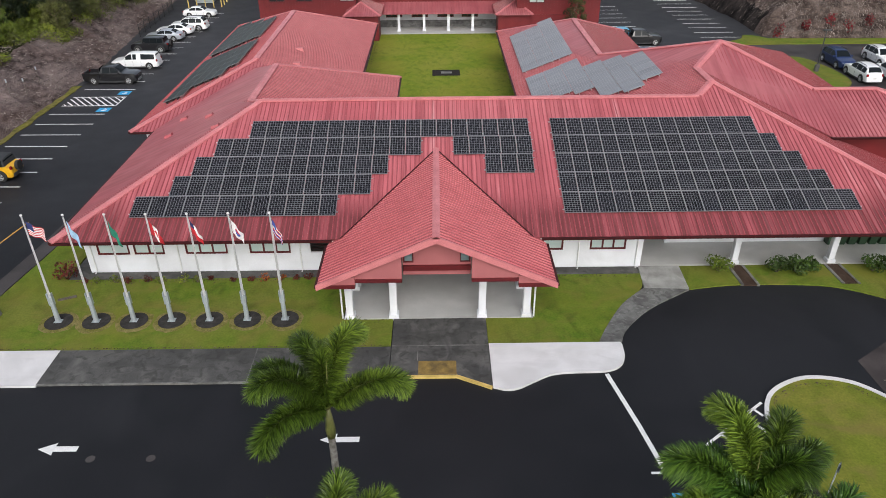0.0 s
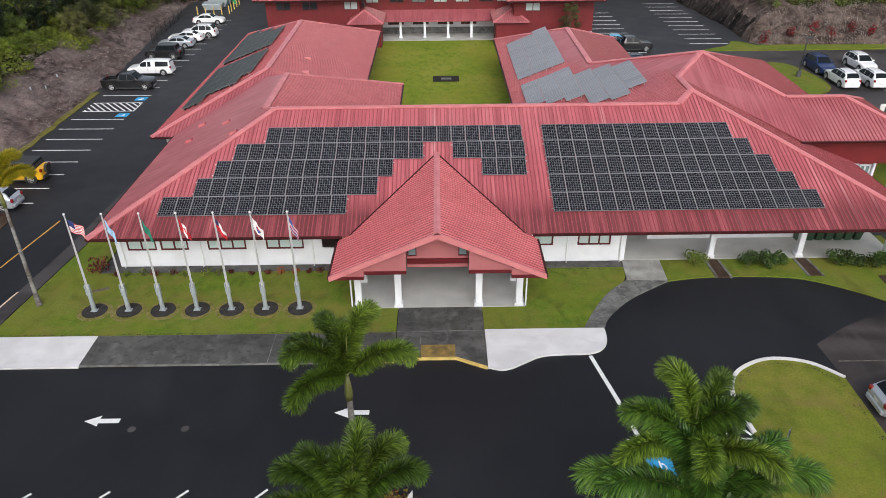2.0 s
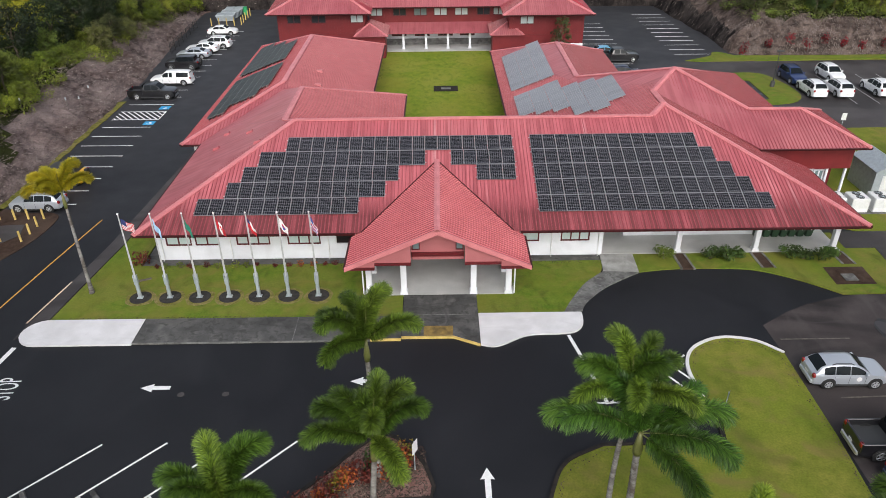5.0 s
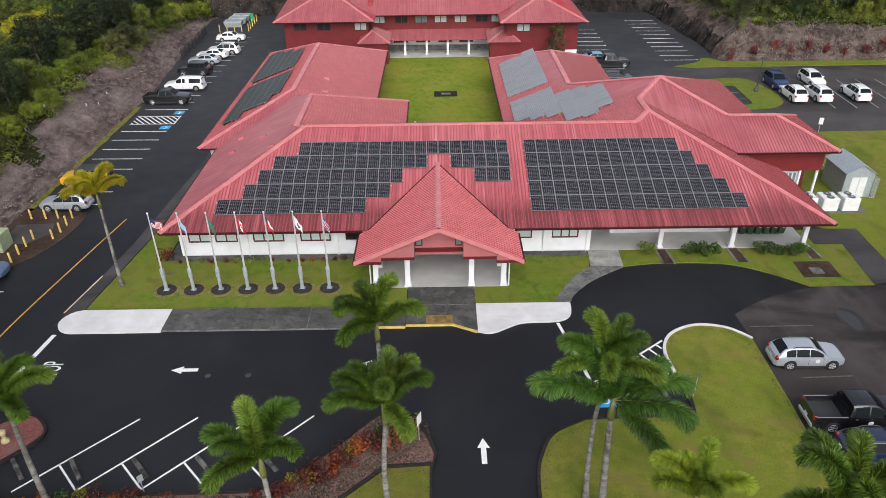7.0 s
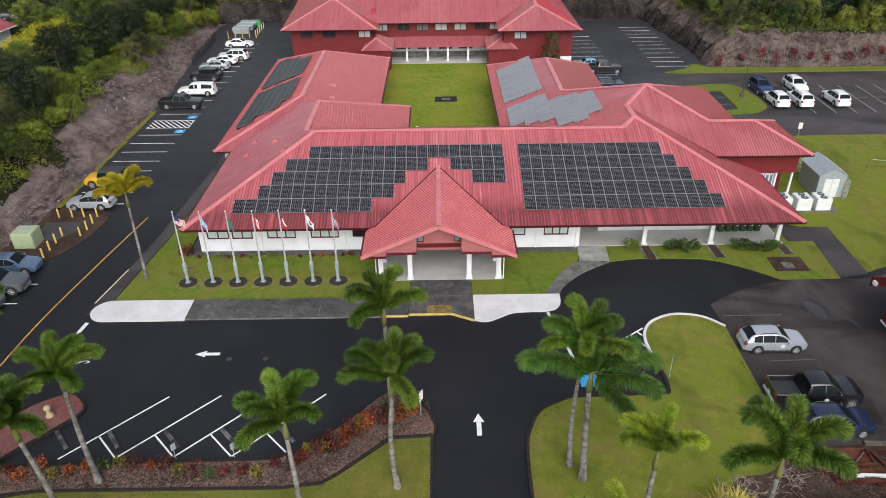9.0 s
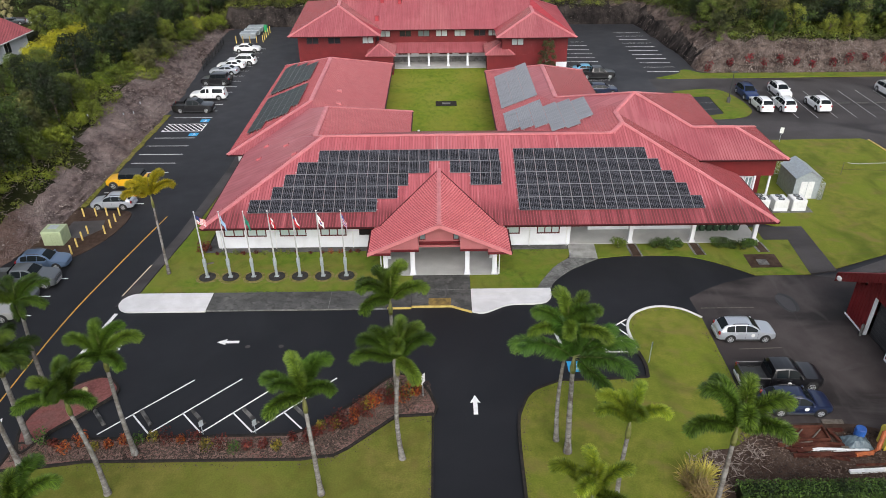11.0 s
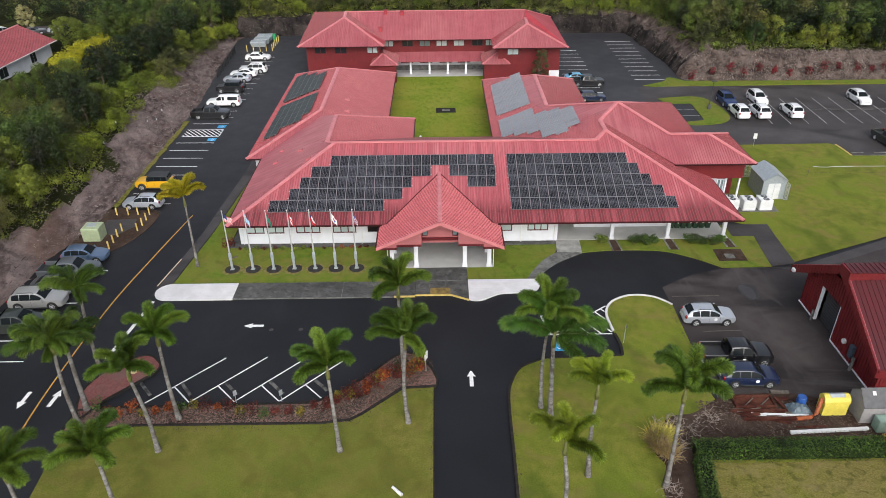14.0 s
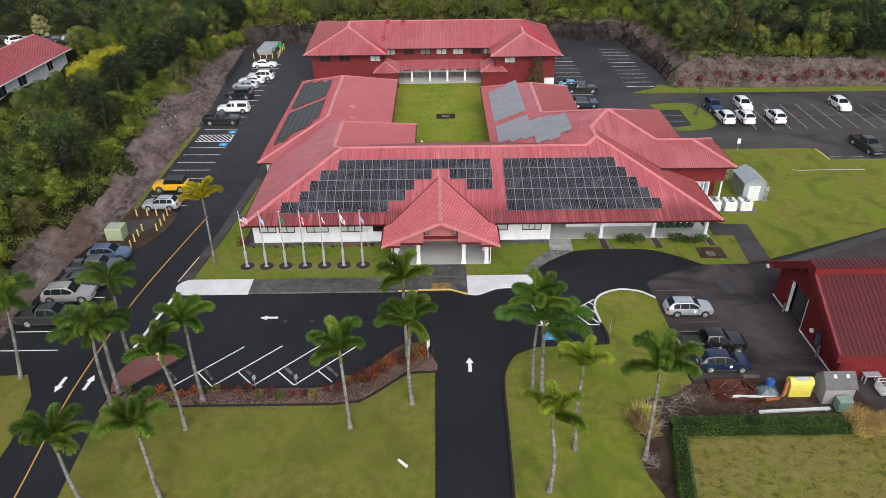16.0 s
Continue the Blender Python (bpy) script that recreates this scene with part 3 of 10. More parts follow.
def setting(name, bm, material, label, category, smooth=False):
    return tagged(part(name, bm, material, None, "", smooth), label, category, "", "structure")

# ---- ground, roads, lawns ----
bm = bmesh.new()
slab(bm, [(-900, -900), (900, -900), (900, 900), (-900, 900)], -1.2, -0.06)
setting("ground", bm, M["grass_dry"], "open grassy ground around the site", "ground")

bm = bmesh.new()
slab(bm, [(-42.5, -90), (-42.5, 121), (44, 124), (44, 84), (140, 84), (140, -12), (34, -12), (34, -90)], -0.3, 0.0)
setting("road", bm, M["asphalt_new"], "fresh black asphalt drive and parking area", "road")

bm = bmesh.new()
slab(bm, [(19.0, 75.5), (33.0, 75.0), (33.0, 84.2), (43.8, 84.2), (43.8, 123), (19.0, 122.5)], -0.2, 0.0006)
setting("road_back", bm, M["asphalt_back"], "greyer asphalt of the back lot, sky sheen in its colour", "road")

bm = bmesh.new()
slab(bm, [(21.0, 21.3), (20.9, 24.0), (23.0, 25.4), (24.8, 26.3), (27.0, 27.0), (28.7, 27.35), (36, 27.35), (52, 34.6), (90, 50), (90, -2), (33.6, -2), (33.6, 3.2), (21, 6.5)], -0.2, 0.005)
road_old = setting("road_old", bm, M["asphalt_old"], "weathered grey-brown asphalt of the service yard", "road")
bm = bmesh.new()
slab(bm, [(33, 58.3), (54, 58.3), (54.2, 54.2), (140, 52.5), (140, 84.2), (33, 84.2)], -0.2, 0.005)
setting("road_far_lot", bm, M["asphalt_lot"], "weathered pale asphalt of the far lot", "road")

bm = bmesh.new()
slab(bm, [(34.0, 67.6), (40.0, 67.8), (40.2, 75.8), (34.0, 75.8)], 0.0, 0.016)
setting("road_lot_bay", bm, M["asphalt_new"], "dark newer asphalt of the bay in the grass island", "road")
# Puddle drawn as a flat pale grey slab inside a darker rim slab.
bm = bmesh.new()
slab(bm, curve_pts([(28.2, 23.9), (28.6, 24.3), (29.3, 23.7), (29.3, 22.6), (29.0, 21.9), (28.4, 22.4)], 4, True), 0.0, 0.011)
part("patch", bm, M["puddle_grey"], road_old, "pale grey puddle in old asphalt")
bm = bmesh.new()
rim = [(28.85 + (0.85 + 0.22 * noise.noise(Vector((k * 0.9, 2, 0)))) * math.cos(k * 0.349), 23.15 + (1.4 + 0.3 * noise.noise(Vector((k * 0.9, 7, 0)))) * math.sin(k * 0.349)) for k in range(18)]
slab(bm, rim, 0.0, 0.008)
part("patch", bm, M["puddle_rim"], road_old, "dark damp rim round the puddle")
bm = bmesh.new()
line(bm, (21.4, 22.52), (25.8, 22.53), 0.10, 0.004, 0.009)
line(bm, (22.6, 17.15), (25.95, 17.25), 0.10, 0.004, 0.009)
part("worn_line", bm, M["paint_faded"], road_old, "worn stall line")
bm = bmesh.new()
slab(bm, [(32.6, 27.35), (35.2, 27.35), (51.5, 34.6), (52, 33.4), (36, 26.4)], 0.0, 0.010)
part("patch", bm, M["asphalt_lot"], road_old, "greyer strip of older paving")


def lawn(name, pts, label, mat="grass", h=0.09):
    bm = bmesh.new()
    slab(bm, pts, -0.1, h)
    return setting(name, bm, M[mat], label, "lawn")


lawn("lawn_front_west", [(-26.3, 25.5), (-2.75, 25.5), (-2.75, 27.9), (-5.5, 27.9), (-5.5, 32.2), (-22.6, 32.2), (-22.9, 52), (-24.0, 52), (-25.1, 35.7)], "mown green lawn with flagpoles in front of the building")
lawn("lawn_front_east", [(2.35, 25.65)] + curve_pts([(8.2, 25.65), (8.9, 27.1), (10.2, 29.1), (11.6, 30.6), (12.0, 32.2)]) + [(5.0, 32.2), (5.0, 27.9), (2.35, 27.9)], "mown green lawn beside the entrance")
loop = curve_pts([(14.4, 30.5), (17.2, 30.9), (21.1, 30.85), (23.4, 30.4), (25.8, 29.0), (27.8, 27.35)])
lawn("lawn_porch", [(14.5, 33.0)] + loop + [(32.8, 27.4), (33.31, 33.46), (31.0, 33.5), (31.0, 35.9), (30.3, 35.9), (30.3, 33.0)], "grass strip with shrubs along the porch")
lawn("lawn_courtyard", [(-8.2, 53), (7.8, 53), (7.8, 91.0), (-8.2, 91.0)], "bright green courtyard lawn between the wings", "grass_court")
lawn("lawn_south_west", [(-28.0, 5.7), (-23.1, 6.5), (-9.3, 6.5), (-7.2, 6.8), (-6.3, 7.4), (-3.3, 10.2), (-0.8, 10.35), (-0.85, -90), (-26, -90), (-26.5, -20)], "wide mown lawn with foxtail palms", "grass_olive")
lawn("lawn_far_west", [(-39.5, 10.6), (-36.2, 10.8), (-34.6, 8.2), (-33.6, 3.0), (-33.2, -90), (-200, -90), (-200, 10.6)], "lawn beyond the side drive", "grass_olive")
isl = curve_pts([(14.8, 14.0), (14.95, 15.4), (14.75, 17.3), (14.65, 19.7), (15.25, 21.3), (16.4, 22.25), (17.9, 22.7), (19.7, 22.3), (21.0, 21.1)])
lawn("lawn_island", isl + [(20.9, 14.3), (20.6, 9.2), (21.0, 6.4), (33.6, 3.2), (33.6, -90), (4.6, -90), (4.6, -3)] + curve_pts([(4.9, 9.0), (5.4, 11.2), (6.3, 12.7), (8.3, 13.7), (9.5, 13.85)]), "lawn island with palms between drive and yard", "grass_isle")
lawn("lawn_east", [(33.2, 36.2), (35.8, 36.0), (35.3, 28.2), (51.5, 34.8), (90, 51.5), (90, 53.5), (54.4, 54.4), (54.1, 58.0), (53.4, 58.6), (35, 58.4), (31.0, 53), (31.0, 37.5)], "open lawn with a low goal net east of the building", "grass_isle")
lawn("lawn_hedged", [(17.9, 2.3), (33.2, 2.4), (60, 1.5), (60, -60), (15.4, -60), (15.4, -11), (17.0, -2.4)], "dry lawn enclosed by a clipped hedge", "grass_dry", 0.1)
lawn("lawn_verge_north", curve_pts([(34.4, 84.7), (36.8, 85.9), (38.7, 87.1), (39.5, 88.7), (40.7, 88.7), (42.1, 87.0)]) + [(60, 86.6), (140, 86.3), (140, 84.6), (60, 84.6), (36, 84.2)], "grass verge at the foot of the rock bank")
lawn("lawn_lot_island", [(35.0, 77.9)] + curve_pts([(37.2, 78.5), (40.8, 78.8), (42.6, 77.8), (43.6, 74.5), (43.9, 71.0), (43.3, 68.4), (41.4, 66.7), (38.0, 66.1)]) + [(36.4, 66.3), (36.2, 67.4), (39.1, 68.0), (39.45, 68.4), (39.65, 75.2), (39.3, 75.6), (36.0, 75.6)], "curved grass island in the parking lot")

bm = bmesh.new()
slab(bm, curve_pts([(16.0, 6.2), (17.0, 6.9), (18.6, 7.2), (20.4, 8.4), (21.6, 9.0), (24, 9.2), (27, 9.1), (29.5, 8.4), (31.5, 8.2), (33.6, 8.2), (33.6, 3.8), (25, 3.0), (18.6, 3.0), (17.6, 2.6), (17.0, 0), (16.0, -5), (15.3, -9), (15.0, -8.4), (15.35, -5), (15.1, -3), (14.55, -1.4), (14.35, 0), (14.6, 1.0), (15.1, 2.2), (14.7, 3.2), (14.85, 4.6)], 5, True), 0.0, 0.105)
setting("soil_bed", bm, M["soil"], "bare dark soil with roots and litter", "soil")

# concrete walks and kerbs
bm = bmesh.new()
west = [(-19.9, 22.75), (-19.9, 25.45), (-26.4, 25.45)] + [(-26.2 + 1.35 * math.cos(a), 24.1 + 1.35 * math.sin(a)) for a in [radians(d) for d in range(100, 271, 17)]]
slab(bm, west, -0.1, 0.125)
setting("pavement_west", bm, M["concrete_white"], "pale new concrete walk with a rounded end", "pavement")
bm = bmesh.new()
for a, b in ((-19.89, -9.68), (-9.64, -2.74)):
    slab(bm, [(a, 22.9), (b, 22.9), (b, 25.45), (a, 25.45)], -0.1, 0.12)
slab(bm, [(-2.7, 23.2), (0.65, 23.2), (2.33, 22.35), (2.33, 25.5), (-2.7, 25.5)], -0.1, 0.12)
walk_front = setting("pavement_front", bm, M["concrete_dark"], "dark weathered concrete walk along the drive", "pavement")
bm = bmesh.new()
box(bm, -2.7, 2.33, 25.47, 25.535, 0.0, 0.126)
box(bm, -9.69, -9.63, 22.92, 25.44, 0.0, 0.122)
box(bm, -1.36, -1.31, 24.3, 25.46, 0.0, 0.123)
part("joint", bm, M["concrete_grey"], walk_front, "pale mortar joint across the walk")
bm = bmesh.new()
for a, b in ((-19.88, -9.68), (-9.64, -4.72)):
    box(bm, a, b, 22.84, 22.9, -0.05, 0.118)
part("kerb", bm, M["concrete_grey"], walk_front, "grey kerb face along the drive")
bm = bmesh.new()
slab(bm, [(-2.7, 25.54), (2.33, 25.54), (2.33, 27.85), (-2.7, 27.85)], -0.1, 0.125)
setting("pavement_entry", bm, M["concrete_dark"], "stained concrete pad leading to the entrance", "pavement")
bm = bmesh.new()
slab(bm, [(2.36, 25.62), (9.25, 25.62)] + curve_pts([(9.3, 25.4), (9.2, 24.4), (8.8, 23.7), (8.0, 23.35), (6.4, 23.3), (5.3, 23.15), (4.3, 22.6), (3.6, 22.2), (3.0, 22.1), (2.36, 22.3)]), -0.1, 0.125)
setting("pavement_east", bm, M["concrete_white"], "pale new concrete apron with a curved edge", "pavement")
bm = bmesh.new()
inner = curve_pts([(8.15, 25.66), (8.9, 27.1), (10.2, 29.1), (11.75, 30.6)])
outer = curve_pts([(9.35, 25.66), (9.9, 26.8), (11.6, 28.6), (14.35, 30.45)])
slab(bm, inner + outer[::-1], -0.1, 0.12)
setting("pavement_curved", bm, M["concrete_grey"], "curved blotched concrete walk", "pavement")
bm = bmesh.new()
slab(bm, [(11.79, 30.62), (14.37, 30.5), (14.5, 33.0), (12.0, 33.0)], -0.1, 0.122)
setting("pavement_ramp", bm, M["concrete_ramp"], "concrete ramp up to the porch", "pavement")
bm = bmesh.new()
slab(bm, [(-1.28, 23.22), (0.62, 23.22), (0.62, 24.25), (-1.28, 24.25)], 0.1, 0.127)
for i in range(16):
    for j in range(8):
        x, y = -1.2 + i * 0.115, 23.3 + j * 0.12
        box(bm, x, x + 0.05, y, y + 0.05, 0.125, 0.135)
part("tactile_mat", bm, M["tactile"], walk_front, "worn yellow tactile warning mat")
bm = bmesh.new()
slab(bm, [(-4.7, 23.0), (-4.7, 22.86), (-2.73, 22.86), (-2.73, 23.0)], 0.0, 0.128)
slab(bm, [(-2.7, 23.19), (-2.7, 23.05), (0.68, 23.05), (0.66, 23.19)], 0.0, 0.128)
slab(bm, [(0.66, 23.19), (0.6, 23.06), (2.3, 22.2), (2.34, 22.34)], 0.0, 0.128)
part("kerb", bm, M["kerb_yellow"], walk_front, "yellow painted kerb edge")
bm = bmesh.new()
slab(bm, [(-27.75, 23.5), (-26.42, 25.52), (-25.2, 35.7), (-24.1, 52), (-24.1, 90), (-25.6, 90), (-25.3, 52), (-26.3, 35.7)], -0.1, 0.06)
setting("pavement_side", bm, M["asphalt_lot"], "dark weathered gutter strip along the side drive", "pavement")
bm = bmesh.new()
slab(bm, [(-22.5, 32.22), (-5.5, 32.22), (-5.5, 33.0), (-21.5, 33.0), (-21.5, 48), (-22.5, 48)], -0.1, 0.10)
slab(bm, [(5.05, 32.22), (11.9, 32.22), (11.9, 33.0), (5.05, 33.0)], -0.1, 0.10)
setting("pavement_wall_foot", bm, M["concrete_dark"], "dark gravel strip at the foot of the white wall", "pavement")
bm = bmesh.new()
band(bm, [p for p in isl if p[1] > 17.0 or p[0] > 16], 0.2, -0.1, 0.15)
setting("kerb_island", bm, M["concrete_white"], "white painted kerb round the island tip", "kerb")
bm = bmesh.new()
band(bm, [p for p in isl if p[1] <= 17.0 and p[0] < 16], 0.24, -0.1, 0.14)
band(bm, [(14.8, 14.0), (12, 13.85), (8.3, 13.75)] + curve_pts([(8.3, 13.75), (6.3, 12.7), (5.4, 11.2), (4.9, 9.0), (4.75, 3), (4.6, -3)]) + [(4.6, -60)], 0.2, -0.1, 0.15)
band(bm, [(-0.82, -60), (-0.87, 10.4)], 0.13, -0.1, 0.11)
setting("kerb_drive", bm, M["dark_edge"], "dark lava rock edging along the drive", "kerb")
bm = bmesh.new()
slab(bm, [(31.0, 33.45), (33.3, 33.45), (32.75, 27.4), (35.35, 27.9), (35.75, 36.0), (31.0, 36.0)], -0.1, 0.11)
setting("pavement_side_east", bm, M["asphalt_lot"], "dark asphalt walk beside the porch end", "pavement")
bm = bmesh.new()
for x in (17.55, 23.5, 29.6):
    slab(bm, [(x, 30.85 if x < 25 else 31.2), (x + 0.18, 30.85 if x < 25 else 31.2), (x + 0.1, 33.0), (x - 0.08, 33.0)], -0.1, 0.13)
    slab(bm, [(x + 0.95, 30.8 if x < 25 else 31.2), (x + 1.1, 30.8 if x < 25 else 31.2), (x + 0.95, 33.0), (x + 0.8, 33.0)], -0.1, 0.13)
setting("trim_channels", bm, M["concrete_grey"], "concrete edges of drainage channels", "kerb")
bm = bmesh.new()
for x in (17.73, 23.68, 29.78):
    slab(bm, [(x, 30.83 if x < 25 else 31.2), (x + 0.77, 30.83 if x < 25 else 31.2), (x + 0.6, 33.0), (x - 0.08, 33.0)], -0.1, 0.10)
slab(bm, [(28.0, 30.8), (30.9, 30.8), (30.8, 28.5), (27.9, 28.5)], -0.1, 0.10)
setting("soil_channels", bm, M["soil"], "wet dark gravel in the drainage channels", "soil")
bm = bmesh.new()
box(bm, 28.8, 29.72, 28.95, 29.8, 0.0, 0.16)
setting("drain_cover", bm, M["concrete_grey"], "square concrete drain cover in wet soil", "drain")

# planted beds by the angled stalls
bed = [(-28.3, 5.9), (-23.1, 6.6), (-9.3, 6.6), (-7.2, 6.9), (-6.35, 7.5), (-3.4, 10.35), (-0.75, 10.45)] + curve_pts([(-0.6, 11.2), (-1.2, 12.8), (-2.4, 14.3), (-3.9, 14.4), (-6.6, 11.5), (-8.9, 9.5), (-10.4, 8.75)]) + [(-20, 8.6), (-26.2, 8.5), (-28.1, 8.2)]
bm = bmesh.new()
slab(bm, bed, -0.1, 0.10)
setting("soil_planting_bed", bm, M["mulch"], "planting bed of brown cinder mulch", "soil")
bm = bmesh.new()
band(bm, bed + bed[:1], 0.2, -0.05, 0.17)
setting("trim_bed_edge", bm, M["dark_edge"], "low dark edging round the planting bed", "edging")
cin = curve_pts([(-27.6, 7.4), (-28.6, 10.3), (-27.4, 13.2), (-25.2, 14.7), (-23.8, 13.9), (-23.5, 12.8), (-25.0, 10.9), (-26.4, 9.3)], 5, True)
bm = bmesh.new()
slab(bm, cin, -0.1, 0.11)
setting("soil_cinder_island", bm, M["cinder_red"], "red cinder island at the mouth of the forecourt", "soil")
bm = bmesh.new()
band(bm, cin + cin[:1], 0.18, -0.05, 0.16)
setting("trim_island_edge", bm, M["dark_edge"], "dark edging round the cinder island", "edging")
bm = bmesh.new()
slab(bm, curve_pts([(-39.5, 31.2), (-36.5, 31.0), (-34.4, 32.5), (-32.9, 36.0), (-32.5, 39.5), (-33.2, 41.0), (-36, 41.2), (-39.5, 41.4)], 5, True), -0.1, 0.05)
setting("soil_service_bed", bm, M["soil"], "muddy patch with yellow bollards", "soil")
bm = bmesh.new()
slab(bm, [(-38.0, 35.6), (-35.6, 35.4), (-34.3, 37.2), (-34.8, 39.0), (-38.0, 38.8)], -0.1, 0.085)
setting("pavement_service_pad", bm, M["asphalt_lot"], "cracked concrete pad beside the transformer", "pavement")
bm = bmesh.new()
slab(bm, [(-39.8, 41.5)] + [(-38.15 + 0.16 * noise.fractal(Vector((0, 8 + k * 0.11, 7)), 0.9, 2.0, 4), 41.5 + k * 0.2) for k in range(145)] + [(-40, 70)], -0.1, 0.05)
setting("lawn_slope_foot", bm, M["grass_dry"], "thin grass strip at the foot of the bank", "lawn")

# painted markings
Z0, Z1 = 0.001, 0.012
bm = bmesh.new()
stall_heads = [(-18.3, 14.35), (-14.85, 14.4), (-11.4, 14.4), (-7.9, 14.4)]
for x, y in stall_heads:
    line(bm, (x, y), (x - 4.95, y - 5.3), 0.11, Z0, Z1)
    line(bm, (x - 3.25, y - 3.45), (x - 1.5, y - 5.3), 0.11, Z0, Z1)
setting("marking_angled_stalls", bm, M["paint_white"], "white painted angled parking stalls", "road marking")


def arrow(x, y, turn, long=1.75):
    bm = bmesh.new()
    pts = [(0, 0), (-0.36, -0.75), (-0.15, -0.72), (-0.15, -long), (0.15, -long), (0.15, -0.72), (0.36, -0.75)]
    c, s = math.cos(radians(turn)), math.sin(radians(turn))
    slab(bm, [(x + c * a - s * b, y + s * a + c * b) for a, b in pts], Z0, Z1)
    return setting("marking_arrow", bm, M["paint_white"], "white painted direction arrow", "road marking")


arrow(-17.85, 18.75, 90)
arrow(-5.55, 19.1, 90)
arrow(2.1, 12.4, 0, 1.9)
arrow(-30.4, 10.7, -5, 1.9)
arrow(-32.9, 8.6, 176, 1.9)

bm = bmesh.new()
line(bm, (-27.3, 22.7), (-28.35, 14.4), 0.32, Z0, Z1)
line(bm, (8.05, 23.25), (8.75, 19.8), 0.22, Z0, Z1)
line(bm, (8.75, 19.8), (9.25, 16.9), 0.22, Z0, Z1)
line(bm, (8.6, 17.0), (14.6, 16.98), 0.12, Z0, Z1)
line(bm, (9.36, 16.95), (14.85, 21.1), 0.13, Z0, Z1)
for f in (0.14, 0.27, 0.40, 0.53, 0.66, 0.79, 0.9):
    px, py = 9.36 + 5.49 * f, 16.95 + 4.15 * f
    go = min((py - 17.02) / 0.84, (14.6 - px) / 0.55)
    line(bm, (px, py), (px + 0.55 * go, py - 0.84 * go), 0.13, Z0, Z1)
setting("marking_lines", bm, M["paint_white"], "white stop line, edge line and hatching", "road marking")
word = bpy.data.curves.new("marking_stop", 'FONT')
word.body, word.size, word.extrude, word.align_x = "STOP", 1.0, 0.004, 'CENTER'
stop = new("marking_stop", word)
stop.matrix_world = pose(-25.2, 18.85, 0.008, 0, 0, 92) @ Matrix.Diagonal((0.82, 1.9, 1, 1))
word.materials.append(M["paint_white"])
tagged(stop, "white painted word STOP on black asphalt", "road marking", "", "structure")

bm = bmesh.new()
centre = curve_pts([(-30.2, -12), (-30.65, -2.3), (-31.35, 6), (-31.45, 12.6), (-31.1, 22.2), (-30.0, 31), (-28.7, 39.8)], 6)
band(bm, centre, 0.11, Z0, Z1)
setting("marking_centre_line", bm, M["paint_yellow"], "yellow painted centre line of the side drive", "road marking")

bm = bmesh.new()
line(bm, (-27.75, 25.2), (-26.95, 30.2), 0.12, 0.061, 0.066)
setting("marking_edge_line", bm, M["paint_cream"], "cream painted edge line of the side walk", "road marking")
bm = bmesh.new()
for y in [14.2, 17.0, 19.8, 22.6, 25.4, 28.2]:
    line(bm, (-40.4, y), (-35.2 + (0.1 * y - 1.4), y), 0.11, Z0, Z1)
for k in range(8):
    line(bm, (-37.6, 42.9 + k * 2.68), (-32.2, 42.8 + k * 2.68), 0.11, Z0, Z1)
for k in range(14):
    line(bm, (-37.4, 69.15 + k * 2.75), (-32.0, 69.05 + k * 2.75), 0.11, Z0, Z1)
for y in (64.0, 66.65):
    line(bm, (-37.45, y), (-32.12, y), 0.13, Z0, Z1)
line(bm, (-32.12, 63.94), (-32.12, 66.71), 0.12, Z0, Z1)
for k in range(11):
    xa, xb, ya, yb = -39.3 + k * 0.68, -37.1 + k * 0.68, 66.6, 64.05
    fa, fb = max(0.0, (-37.42 - xa) / 2.2), min(1.0, (-32.15 - xa) / 2.2)
    if fb - fa > 0.1:
        line(bm, (xa + 2.2 * fa, ya + (yb - ya) * fa), (xa + 2.2 * fb, ya + (yb - ya) * fb), 0.15, Z0, Z1)
setting("marking_west_stalls", bm, M["paint_white"], "white painted parking stalls along the bank", "road marking")
bm = bmesh.new()
for x, y in ((-33.4, 62.25), (-33.3, 67.35)):
    box(bm, x, x + 1.2, y, y + 1.1, Z0, Z1)
box(bm, 9.15, 10.35, 14.75, 15.95, Z0, Z1)
setting("marking_blue_squares", bm, M["paint_blue"], "blue painted accessible parking squares", "road marking")
bm = bmesh.new()
for x, y in ((-32.8, 62.75), (-32.7, 67.85), (9.75, 15.3)):
    tube(bm, [(x + 0.25 * math.cos(a), y + 0.25 * math.sin(a), 0.014) for a in [radians(d) for d in range(-150, 100, 25)]], 0.04, 5)
    line(bm, (x, y + 0.4), (x, y), 0.08, 0.012, 0.018)
setting("marking_wheelchair_sign", bm, M["paint_white"], "white wheelchair outline on blue paint", "road marking")
bm = bmesh.new()
for k in range(11):
    line(bm, (33.85, 88.2 + k * 2.54), (39.0, 88.1 + k * 2.54), 0.11, Z0, Z1)
for k in range(12):
    line(bm, (21.75, 79.0 + k * 2.57), (26.95, 78.9 + k * 2.57), 0.11, Z0, Z1)
setting("marking_north_stalls", bm, M["paint_white"], "white painted stalls of the back lot", "road marking")
bm = bmesh.new()
for k in range(14):
    x = 49.3 + k * 2.655
    line(bm, (x, 77.7), (x - 0.35, 66.3), 0.1, 0.005, 0.016)
for y in (70.2, 72.8):
    line(bm, (34.6, y), (39.4, y), 0.1, 0.018, 0.024)
setting("marking_far_stalls", bm, M["paint_worn"], "faded white stall lines in the far lot", "road marking")
bm = bmesh.new()
band(bm, [(54.2, 58.2), (54.4, 56.5), (54.5, 54.5)], 0.16, 0.0, 0.14)
setting("kerb_lawn_corner", bm, M["kerb_yellow"], "yellow painted kerb at the lawn's corner", "kerb")
bm = bmesh.new()
